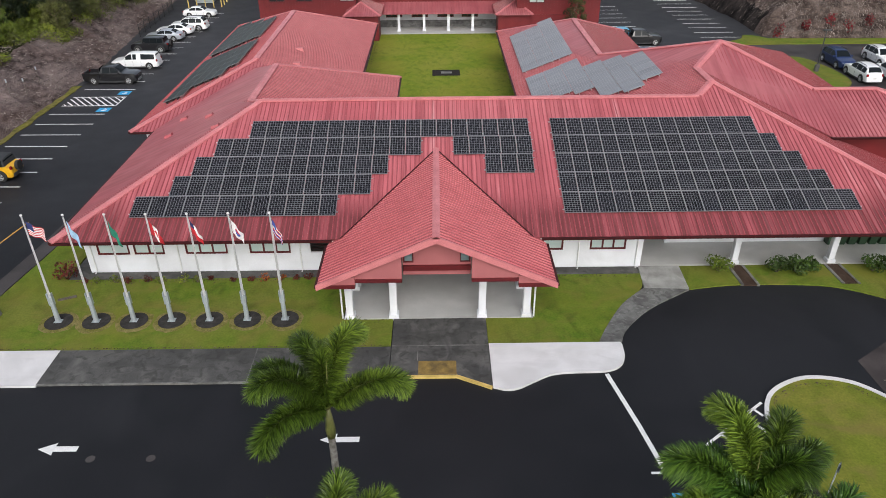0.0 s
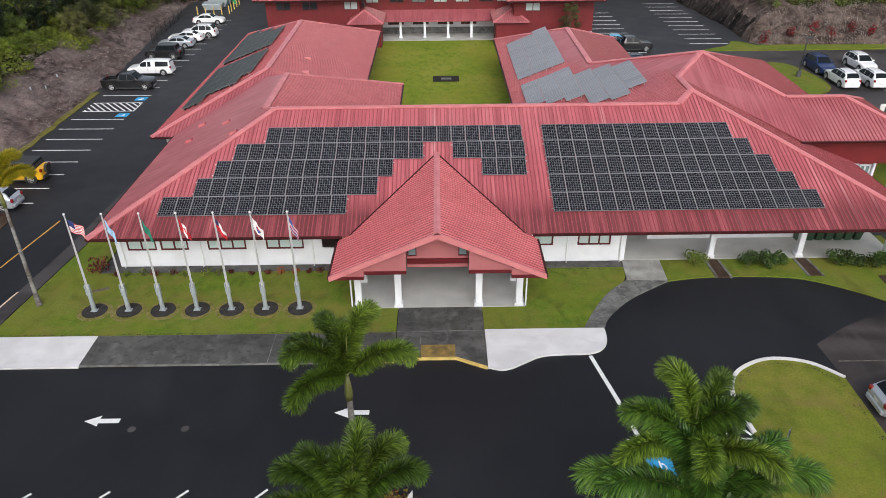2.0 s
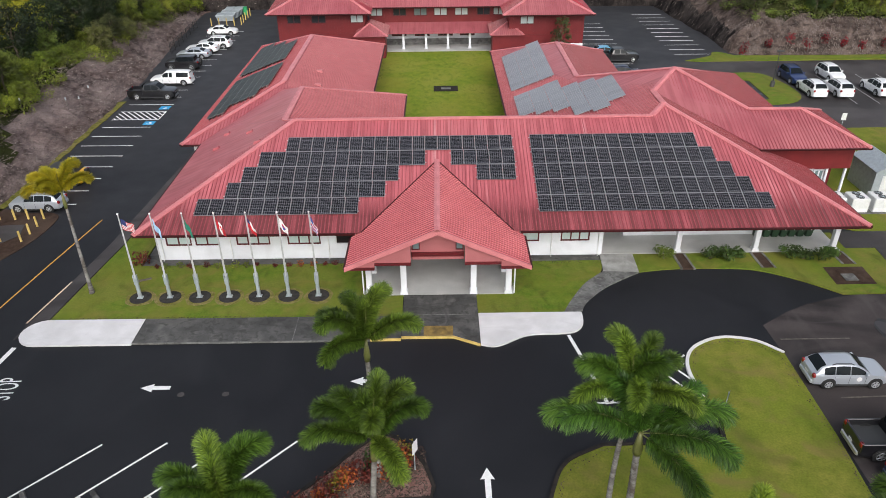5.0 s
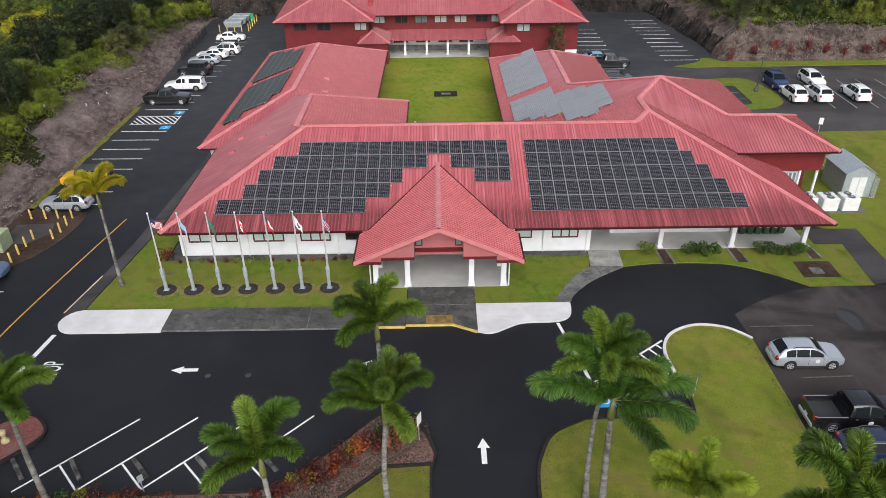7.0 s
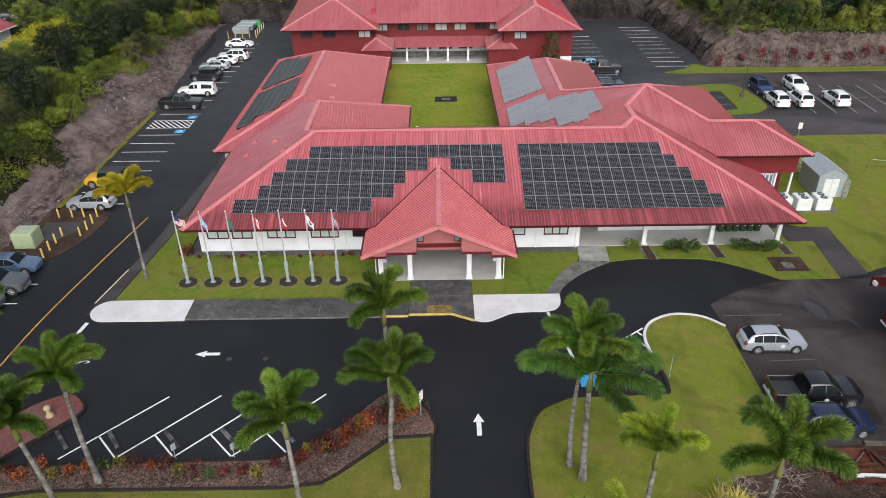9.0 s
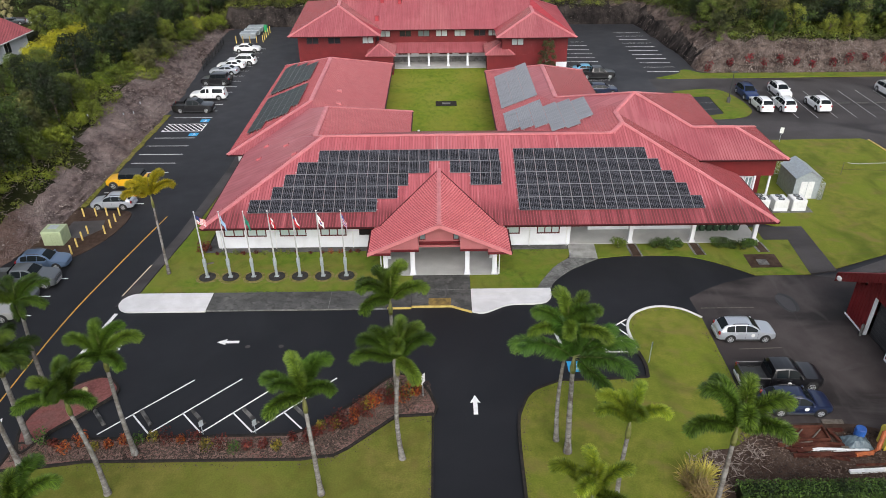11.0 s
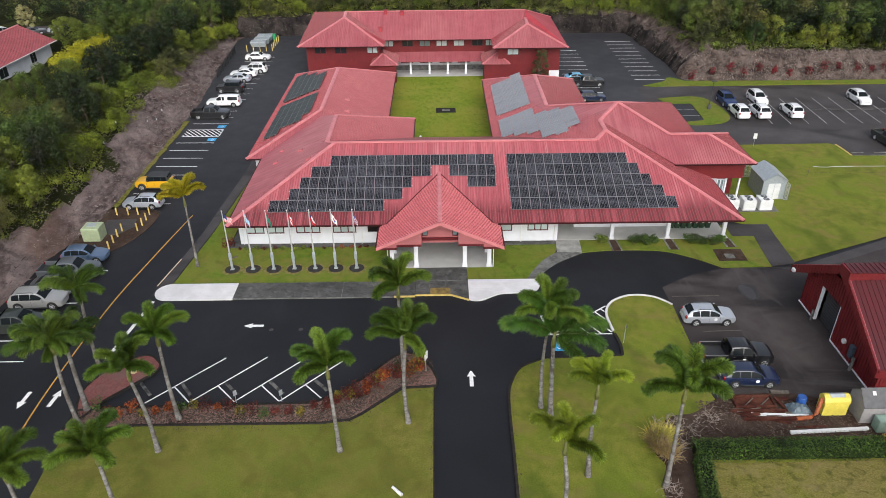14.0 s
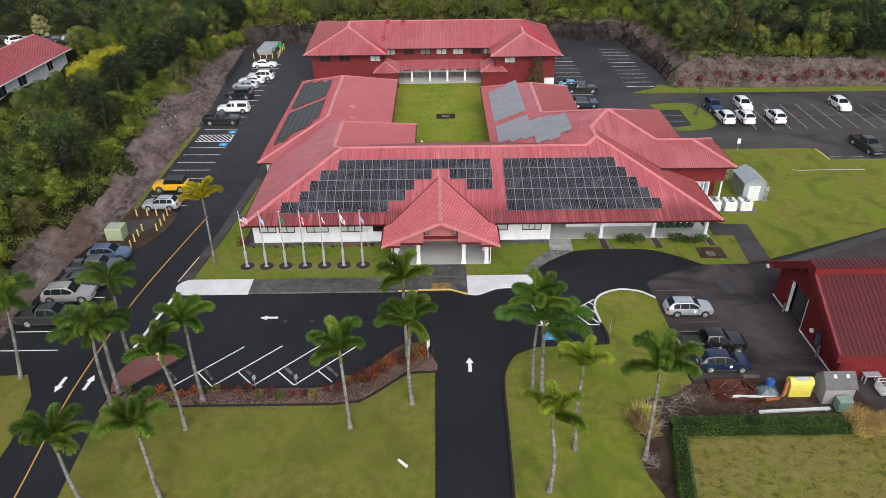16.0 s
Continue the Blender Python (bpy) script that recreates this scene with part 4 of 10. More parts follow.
band(bm, [(54.6, 54.45), (90, 53.6)], 0.18, 0.0, 0.14)
setting("kerb_far_lot", bm, M["concrete_grey"], "grey concrete kerb beside the lawn", "kerb")
bm = bmesh.new()
for x, y in ((-15.3, 18.15), (-12.7, 18.15)):
    tube(bm, [(x, y, 0.0), (x, y, 0.012)], 0.2, 14)
setting("manhole_covers", bm, M["asphalt_lot"], "small round grey covers in the asphalt", "manhole cover")
bm = bmesh.new()
slab(bm, [(-0.75, 72.5), (2.3, 72.5), (2.3, 74.6), (-0.75, 74.6)], 0.0, 0.12)
pad = setting("pavement_court_pad", bm, M["dark_edge"], "dark rectangular drain grate in the courtyard lawn", "drain")
bm = bmesh.new()
box(bm, 0.2, 1.4, 73.2, 73.9, 0.1, 0.15)
part("cover", bm, M["concrete_grey"], pad, "pale grey cover plate")

# ---- rock banks and the wooded hillside ----
BASE = [(-41.2, -60), (-41.0, 12), (-40.8, 30), (-39.4, 34), (-38.3, 42), (-38.4, 62), (-39.0, 80), (-41.0, 100), (-42.2, 119.5), (-33, 121.5), (39.6, 120.5), (40.1, 114.6), (41.0, 106.0), (42.0, 97.7), (41.7, 88.9), (43.6, 86.7), (60, 86.4), (240, 86.0)]


def bank(x, y):
    """Height of the hillside at a place, by its distance outside the foot of the bank."""
    best, inside, side = 1e9, False, 0
    p = Vector((x, y))
    ring = BASE + [(240, -60)]
    for i in range(len(ring)):
        a, b = Vector(ring[i]), Vector(ring[(i + 1) % len(ring)])
        if (a.y > y) != (b.y > y) and x < a.x + (y - a.y) / (b.y - a.y) * (b.x - a.x):
            inside = not inside
        if i < len(BASE) - 1:
            t = max(0, min(1, (p - a).dot(b - a) / (b - a).length_squared))
            d = (a + t * (b - a) - p).length
            if d < best:
                best, side = d, i
    if inside:
        return -best, side
    return best, side


def hill_z(x, y):
    d, side = bank(x, y)
    if d < 0:
        return -0.4, d
    steep, top = (0.66, 3.7) if side < 8 else (2.2, 3.6) if side < 12 else (0.95, 4.0)
    if 10 <= side < 14:
        steep, top = 2.2, 2.3
    z = min(d * steep, top) + (min(1.9, max(0, d - 1.05) * 0.5) if 10 <= side < 14 else 0) + (-min(1.2, max(0, d - 9) * 0.06) if side < 8 else max(0, d - top / steep) * 0.16)
    if steep > 0.9 and d < 7:
        z += 0.5 * noise.fractal(Vector((x * 0.9, y * 0.9, 11.0)), 1.0, 2.0, 3) * min(1, d)
    rough = noise.fractal(Vector((x * 0.35, y * 0.35, 3.0)), 1.0, 2.0, 4) * 0.55 + noise.noise(Vector((x * 0.08, y * 0.08, 9.0))) * 1.2 * min(1, d / 12)
    if side < 8 and d < 9:
        z += 0.42 * noise.fractal(Vector((x * 0.8, y * 0.38, 5.0)), 0.9, 2.1, 4) * min(1, d / 1.2)
    return z + rough * min(1, d / 1.6) - 0.12, d


def hillside():
    step, x0, x1, y0, y1 = 0.85, -125, 130, -12, 175
    nx, ny = int((x1 - x0) / step), int((y1 - y0) / step)
    verts, faces, ids, mats = [], [], {}, []
    hz = {}
    for j in range(ny + 1):
        for i in range(nx + 1):
            x, y = x0 + i * step, y0 + j * step
            if -36 < x < 36 and y < 117 or x > 45 and y < 84 or -36 < x and y < 84:
                continue
            z, d = hill_z(x, y)
            if d > -1.6:
                ids[i, j] = len(verts)
                verts.append((x + 0.25 * noise.noise(Vector((x, y, 1))), y + 0.25 * noise.noise(Vector((x, y, 5))), z))
                hz[i, j] = d
    for (i, j), a in ids.items():
        q = [ids.get(k) for k in ((i, j), (i + 1, j), (i + 1, j + 1), (i, j + 1))]
        if None not in q:
            faces.append(q)
            d = hz[i, j] + 1.6 * noise.noise(Vector((i * 0.21, j * 0.21, 0)))
            yy, xx = j * step + y0, i * step + x0
            north = yy > 119 or 34 < xx < 46 and yy > 90
            mats.append(1 if d > (4.6 if xx > 34 and north else 3.4 if north else 5.0 if xx > 0 else 6.2 - 2.3 * max(0, min(1, (62 - yy) / 14))) else 3 if xx > 34 and hz[i, j] > 1.2 else 2 if north else 3 if xx > 0 else 0)
    me = bpy.data.meshes.new("hillside")
    me.from_pydata(verts, [], faces)
    me.materials.append(M["rock"])
    me.materials.append(M["undergrowth"])
    me.materials.append(M["rock_dark"])
    me.materials.append(M["rock_pale"])
    me.polygons.foreach_set("material_index", mats)
    return tagged(new("hillside", me), "grey lava rock bank under a wooded hillside", "hillside", "", "structure")


# Ground below the trees: canopy shade is put into its dark colour.
M["undergrowth"] = material("undergrowth", (0.020, 0.021, 0.009, 1), (0.010, 0.012, 0.005, 1), 0.95, spec=0.05, scale=0.8, fine=8, bump=1.0, dist=0.15, c=(0.035, 0.04, 0.012, 1), big=0.12)
hillside()

# ---- roofs ----
def seams(parent, pts, up, spacing=0.34, h=0.05, w=0.085, mat="roof_ns"):
    """Standing seams: thin raised ribs that run up the slope of one roof plane."""
    P = [Vector(p) for p in pts]
    n = (P[1] - P[0]).cross(P[2] - P[0]).normalized()
    if n.z < 0:
        n = -n
    u = Vector((up[0], up[1], 0)).normalized()
    s = Vector((-u.y, u.x, 0))
    q = [(p.dot(s), p.dot(u)) for p in P]
    a0, a1 = min(k[0] for k in q), max(k[0] for k in q)
    zof = lambda x, y: P[0].z - (n.x * (x - P[0].x) + n.y * (y - P[0].y)) / n.z
    bm = bmesh.new()
    a = math.ceil((a0 + 0.02) / spacing) * spacing
    while a < a1 - 0.02:
        cross = []
        for (sa, ua), (sb, ub) in zip(q, q[1:] + q[:1]):
            if (sa > a) != (sb > a):
                cross.append(ua + (a - sa) / (sb - sa) * (ub - ua))
        cross.sort()
        for c0, c1 in zip(cross[::2], cross[1::2]):
            if c1 - c0 > 0.1:
                ring = []
                for c in (c0, c1):
                    r = []
                    for e, k in ((-w / 2, -0.01), (-w / 4, h), (w / 4, h), (w / 2, -0.01)):
                        o = s * (a + e) + u * c
                        r.append((o.x, o.y, zof(o.x, o.y) + k))
                    ring.append(r)
                loft(bm, ring)
        a += spacing
    ob = part("standing_seams", bm, M["roof_garage" if mat == "roof_garage" else "seam_dark" if mat == "roof_shaded" else "seam_gable" if mat in ("roof_gable", "roof_ew") else "seam"], parent)
    return tagged(ob, "", "", "", "stuff")


def roof_plane(parent, pts, up, mat="roof_ns", spacing=0.34, thick=0.09):
    """One plane of a sheet-metal roof, as a sheet with thickness and its seams."""
    P = [Vector(p) for p in pts]
    n = (P[1] - P[0]).cross(P[2] - P[0])
    if n.z < 0:
        P.reverse()
    bm = bmesh.new()
    prism(bm, [p - Vector((0, 0, thick)) for p in P], P)
    ob = part("roof", bm, M[mat], parent, "ribbed red sheet-metal roof slope")
    seams(ob, P, up, spacing, mat=mat, w=0.09)
    return ob


def cap(bm, a, b, w=0.26, h=0.07, drop=0.05):
    """A folded ridge or hip cap from a to b."""
    a, b = Vector(a), Vector(b)
    d = (b - a).normalized()
    s = Vector((-d.y, d.x, 0)).normalized() * w
    up = Vector((0, 0, 1))
    rings = []
    for p in (a, b):
        rings.append([p - s + up * (h - drop - 0.06), p - s + up * (h - drop + 0.02), p + up * (h + 0.03), p + s + up * (h - drop + 0.02), p + s + up * (h - drop - 0.06)])
    return loft(bm, rings)


def gutter(bm, a, b, z, out, depth=0.14, high=0.2):
    """A fascia board with a gutter in front, along an eave from a to b (2D); out: outward unit vector."""
    a, b, o = Vector(a), Vector(b), Vector(out)
    for d0, d1, z0, z1 in ((-0.04, 0.02, z - high, z - 0.02), (0.02, depth, z - 0.15, z - 0.03)):
        p = [a + o * d0, b + o * d0, b + o * d1, a + o * d1]
        prism(bm, [(k.x, k.y, z0) for k in p], [(k.x, k.y, z1) for k in p])


def window(parent, x0, x1, y, z0, z1, panes=2, glass="glass_light", out=-1, frame_mat="red_trim", w=0.11):
    """A framed window in a wall that faces along y; the panes are set back in the frame."""
    bm = bmesh.new()
    f0, f1 = sorted((y + out * 0.06, y - out * 0.1))
    for a, b, c, d in ((x0 - w, x1 + w, z0 - w, z0), (x0 - w, x1 + w, z1, z1 + w), (x0 - w, x0, z0, z1), (x1, x1 + w, z0, z1)):
        box(bm, a, b, f0, f1, c, d)
    step = (x1 - x0) / panes
    for i in range(1, panes):
        box(bm, x0 + i * step - w * 0.45, x0 + i * step + w * 0.45, f0, f1, z0, z1)
    ob = part("window", bm, M[frame_mat], parent, "dark red framed window")
    for i in range(panes):
        bm = bmesh.new()
        a, b = x0 + i * step + w * 0.47, x0 + (i + 1) * step - w * 0.47
        if i == 0:
            a = x0 + 0.002
        if i == panes - 1:
            b = x1 - 0.002
        box(bm, a, b, y - 0.012, y + 0.012, z0 + 0.002, z1 - 0.002)
        part("pane", bm, M[glass], ob)
    return ob


K = 0.358
EV = 3.53
main = root("office_building", 4.3, 33.1, 0, "long white single-storey building with red metal hip roofs", "building")
WEST, EAST, SOUTH, RIDGE_Y, RIDGE_Z = -21.95, 30.54, 30.77, 42.4, 7.69
A = (17.4, 42.4, 7.69)
B = (18.7, 43.9, 8.2)
Rw = (-12.0, 42.4, 7.69)
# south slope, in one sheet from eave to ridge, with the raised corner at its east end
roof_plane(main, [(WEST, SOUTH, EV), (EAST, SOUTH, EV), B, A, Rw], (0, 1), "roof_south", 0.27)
# west hip and the slope of the link behind it
X2, X1 = (-13.15, 43.95, 7.14), (-13.15, 52.8, 7.14)
roof_plane(main, [(WEST, SOUTH, EV), Rw, X2, X1, (-22.0, 61.5, EV), (WEST, 52, EV)], (1, 0), "roof_ew", 0.28)
roof_plane(main, [X2, X1, (-3.65, 61.0, 3.53), (-3.65, 50.0, 3.53)], (-1, 0), "roof_ew", 0.28)
roof_plane(main, [X1, (-3.65, 61.0, 3.53), (-22.0, 61.5, EV)], (0, -1), "roof_ns", 0.28)
# north slope to the courtyard
roof_plane(main, [Rw, A, (17.4, 54.0, 3.5), (-12.0, 54.0, 3.5)], (0, -1), "roof_ns", 0.28)
# the taller east block: courtyard slope, east hip, upper south slope, lower bar
C, D = (18.7, 47.1, 8.2), (21.3, 50.2, 9.34)
F, G = (26.4, 44.9, 7.26), (30.9, 44.9, 7.26)
NR, NN = (13.9, 57.3, 6.45), (13.9, 70.7, 6.45)
roof_plane(main, [(6.65, 54.0, 3.50), (6.65, 53.5, 3.5), A, B, C, D, NR, NN, (6.65, 78.0, 3.5)], (1, 0), "roof_ew", 0.28)
roof_plane(main, [(EAST, SOUTH, EV), (EAST, 48, EV), (18.7, 48, 8.2), B], (-1, 0), "roof_shaded", 0.28)
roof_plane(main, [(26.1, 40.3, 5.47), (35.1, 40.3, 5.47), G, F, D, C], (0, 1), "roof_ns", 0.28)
roof_plane(main, [(35.1, 40.3, 5.47), (35.1, 49.5, 5.47), G], (-1, 0), "roof_shaded", 0.28)
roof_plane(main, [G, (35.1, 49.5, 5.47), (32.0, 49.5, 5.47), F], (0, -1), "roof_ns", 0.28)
roof_plane(main, [D, F, (31.2, 49.6, 5.47), (31.2, 60.2, 5.47)], (-1, 0), "roof_shaded", 0.28)
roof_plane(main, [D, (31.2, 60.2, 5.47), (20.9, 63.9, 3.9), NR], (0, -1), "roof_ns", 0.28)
roof_plane(main, [NR, (21.0, 64.2, 3.5), (21.0, 78.0, 3.5), NN], (-1, 0), "roof_shaded", 0.28)
roof_plane(main, [NN, (6.65, 78.0, 3.5), (21.0, 78.0, 3.5)], (0, -1), "roof_ns", 0.28)
# west wing
WS, WN = (-15.6, 56.3, 6.62), (-15.6, 74.9, 6.62)
roof_plane(main, [(-23.9, 47.9, 3.42), WS, WN, (-23.7, 82.3, 3.42)], (1, 0), "roof_ew", 0.28)
roof_plane(main, [WS, WN, (-7.3, 82.6, 3.42), (-7.3, 48.0, 3.42)], (-1, 0), "roof_ew", 0.28)
roof_plane(main, [(-23.9, 47.9, 3.42), (-7.3, 48.0, 3.42), WS], (0, 1), "roof_ns", 0.28)
roof_plane(main, [WN, (-23.7, 82.3, 3.42), (-7.3, 82.6, 3.42)], (0, -1), "roof_ns", 0.28)
for a, b in (((WEST, SOUTH, EV), Rw), (Rw, A), (A, B), (B, (EAST, SOUTH, EV)), (B, C), (C, D), (D, F), (F, G), (G, (35.1, 40.3, 5.47)), (D, NR), (NR, NN), (Rw, X2), (X2, X1), (X1, (-3.65, 61.0, 3.53)),
             (WS, WN), (WS, (-23.9, 47.9, 3.42)), (WN, (-23.7, 82.3, 3.42)), (WN, (-7.3, 82.6, 3.42)), (NN, (6.65, 78.0, 3.5)), (NN, (21.0, 78.0, 3.5)), (D, (31.2, 60.2, 5.47)), (G, (35.1, 49.5, 5.47))):
    bm = bmesh.new()
    cap(bm, a, b)
    part("ridge_cap", bm, M["roof_cap"], main, "paler folded metal ridge cap")
for a, b, z, o in (((WEST, SOUTH), (-6.2, SOUTH), EV, (0, -1)), ((5.6, SOUTH), (EAST, SOUTH), EV, (0, -1)), ((WEST, SOUTH), (WEST, 47.8), EV, (-1, 0)), ((EAST, SOUTH), (EAST, 40.4), EV, (1, 0)),
                   ((26.0, 40.3), (35.1, 40.3), 5.47, (0, -1)), ((35.1, 40.3), (35.1, 49.5), 5.47, (1, 0)), ((-23.9, 47.9), (-21.9, 47.9), 3.42, (0, -1)), ((-23.9, 47.9), (-23.7, 82.3), 3.42, (-1, 0)),
                   ((-7.3, 61), (-7.3, 82.6), 3.42, (1, 0)), ((-3.65, 54), (-3.65, 61), 3.53, (1, 0)), ((6.65, 53.6), (6.65, 78), 3.5, (-1, 0)), ((-3.6, 54.0), (6.6, 54.0), 3.5, (0, 1))):
    bm = bmesh.new()
    gutter(bm, a, b, z, o)
    part("gutter", bm, M["gutter_dark"], main, "dark red eave gutter and fascia")

# ---- walls of the main building ----
T = 0.2
bm = bmesh.new()


def wall_with_openings(bm, x0, x1, y0, y1, z0, z1, holes):
    """A wall along x, in one piece, with rectangular openings (xa, xb, za, zb) that go through it."""
    xs = sorted({x0, x1, *[v for h in holes for v in h[:2]]})
    zs = sorted({z0, z1, *[v for h in holes for v in h[2:]]})
    vs = {}

    def v(i, j, k):
        if (i, j, k) not in vs:
            vs[i, j, k] = bm.verts.new((xs[i], (y0, y1)[k], zs[j]))
        return vs[i, j, k]

    def solid(i, j):
        if not (0 <= i < len(xs) - 1 and 0 <= j < len(zs) - 1):
            return False
        cx, cz = (xs[i] + xs[i + 1]) / 2, (zs[j] + zs[j + 1]) / 2
        return not any(h[0] < cx < h[1] and h[2] < cz < h[3] for h in holes)

    for i in range(len(xs) - 1):
        for j in range(len(zs) - 1):
            if not solid(i, j):
                continue
            bm.faces.new((v(i, j, 0), v(i + 1, j, 0), v(i + 1, j + 1, 0), v(i, j + 1, 0)))
            bm.faces.new((v(i, j, 1), v(i, j + 1, 1), v(i + 1, j + 1, 1), v(i + 1, j, 1)))
            for di, dj, p, q in ((-1, 0, (i, j), (i, j + 1)), (1, 0, (i + 1, j + 1), (i + 1, j)), (0, -1, (i + 1, j), (i, j)), (0, 1, (i, j + 1), (i + 1, j + 1))):
                if not solid(i + di, j + dj):
                    bm.faces.new((v(*p, 0), v(*q, 0), v(*q, 1), v(*p, 1)))


WINS = [(-20.75, -18.85, 2), (-18.55, -16.75, 2), (-15.45, -12.95, 3), (-11.6, -9.15, 3), (6.0, 7.3, 1), (8.95, 11.1, 3)]
wall_with_openings(bm, -21.5, -5.3, 33.1, 33.1 + T, 0, 3.4, [(a, b, 1.3, 2.45) for a, b, n in WINS[:4]] + [(-7.95, -6.6, 1.3, 2.4)])
part("wall", bm, M["wall_white"], main, "white rendered wall")
bm = bmesh.new()
wall_with_openings(bm, 4.9, 11.95, 33.1, 33.1 + T, 0, 3.4, [(a, b, 1.3, 2.45) for a, b, n in WINS[4:]])
part("wall", bm, M["wall_white"], main, "white rendered wall")
for a, b, n in WINS:
    window(main, a + 0.09, b - 0.09, 33.16, 1.39, 2.36, n)
bm = bmesh.new()
box(bm, -7.95, -6.6, 33.28, 33.29, 1.3, 2.4)
part("louvre", bm, M["red_trim"], main, "dark red louvre opening")
bm = bmesh.new()
for z in [1.35 + 0.1 * i for i in range(10)]:
    box(bm, -7.93, -6.62, 33.14, 33.24, z, z + 0.03)
part("louvre", bm, M["dark_void"], main, "dark louvre slats")
for spec in ((-21.5, -21.3, 33.32, 54), (30.2, 30.4, 40.8, 52), (-23.0, -22.8, 48.6, 81.6), (-8.5, -8.3, 61, 81.6), (7.9, 8.1, 53.5, 77.2), (20.0, 20.2, 64, 77.2), (-4.9, -4.7, 54, 60), (11.95, 12.15, 33.1, 37.9)):
    bm = bmesh.new()
    box(bm, *spec, 0, 3.4)
    part("wall", bm, M["wall_white"], main, "white rendered wall")
for spec in ((-4.6, 7.8, 52.9, 53.1), (-22.7, -8.6, 81.4, 81.6), (8.2, 19.9, 77.0, 77.2), (12.2, 30.0, 37.7, 37.9), (-22.8, -21.6, 48.6, 48.8)):
    bm = bmesh.new()
    box(bm, *spec, 0, 3.4)
    part("wall", bm, M["wall_white"], main, "white rendered wall")
for x in (-21.1, -15.9, -8.55, 5.25, 8.25, 11.8):
    bm = bmesh.new()
    tube(bm, [(x, 33.02, 3.3), (x, 33.02, 0.2), (x, 32.8, 0.12)], 0.045, 8)
    part("downpipe", bm, M["metal_white"], main, "white rainwater downpipe")
bm = bmesh.new()
box(bm, 12.2, 30.4, 33.05, 37.7, -0.1, 0.15)
part("porch_floor", bm, M["concrete_porch"], main, "smooth pale concrete porch floor")
bm = bmesh.new()
box(bm, 14.4, 25.7, 35.75, 36.5, 0.15, 0.95)
part("bench", bm, M["wall_white"], main, "long low white ledge against the porch wall")
for spec in ((12.2, 30.3, 31.2, 37.6, 3.30, 3.36), (-21.2, -5, 31.0, 33.05, 3.26, 3.32)):
    bm = bmesh.new()
    box(bm, *spec)
    part("soffit", bm, M["wall_white"], main, "white boarded soffit under the eaves")


def column(parent, x, y, z0, z1, r=0.19):
    """A slightly tapered white column with a stepped square foot."""
    bm = bmesh.new()
    soft_box(bm, x - r - 0.07, x + r + 0.07, y - r - 0.07, y + r + 0.07, z0, z0 + 0.22, 0.02)
    soft_box(bm, x - r, x + r, y - r, y + r, z0 + 0.2, z1, 0.03)
    return part("column", bm, M["wall_white"], parent, "white square column with a wider foot")


for x in (17.95, 23.9, 29.85):
    column(main, x, 33.3, 0.15, 3.35)

# east block: red upper wall over white posts
bm = bmesh.new()
box(bm, 24.0, 34.3, 41.1, 41.3, 3.3, 5.35)
part("wall", bm, M["red_wall"], main, "dark red boarded upper wall")
bm = bmesh.new()
box(bm, 34.1, 34.3, 41.32, 49.0, 3.3, 5.35)
part("wall", bm, M["red_wall"], main, "dark red boarded upper wall")
bm = bmesh.new()
box(bm, 30.42, 31.6, 41.6, 41.8, 0, 3.3)
box(bm, 30.42, 30.6, 41.82, 52, 0, 3.3)
part("wall", bm, M["wall_white"], main, "white rendered wall")
bm = bmesh.new()
box(bm, 32.5, 34.3, 43.6, 43.8, 0, 3.3)
part("wall", bm, M["red_wall"], main, "dark red wall deep under the wing")
bm = bmesh.new()
box(bm, 34.1, 34.3, 43.82, 49.0, 0, 3.29)
part("wall", bm, M["red_wall"], main, "dark red wall deep under the wing")
bm = bmesh.new()
box(bm, 31.62, 32.5, 41.62, 41.78, 0, 3.3)
part("wall", bm, M["red_wall"], main, "dark red wall beside the window")
window(main, 31.75, 32.4, 41.6, 0.5, 2.9, 2, "glass_window", frame_mat="wall_white", w=0.12)
# Added dark panel under the wing: the recess's shade put into colour.
bm = bmesh.new()
box(bm, 32.6, 33.5, 43.52, 43.58, 0.1, 2.2)
part("door", bm, M["roller_dark"], main, "dark panel, the recess's shade in its colour")
for x in (32.6, 34.15):
    column(main, x, 41.4, 0.0, 3.3, 0.1)

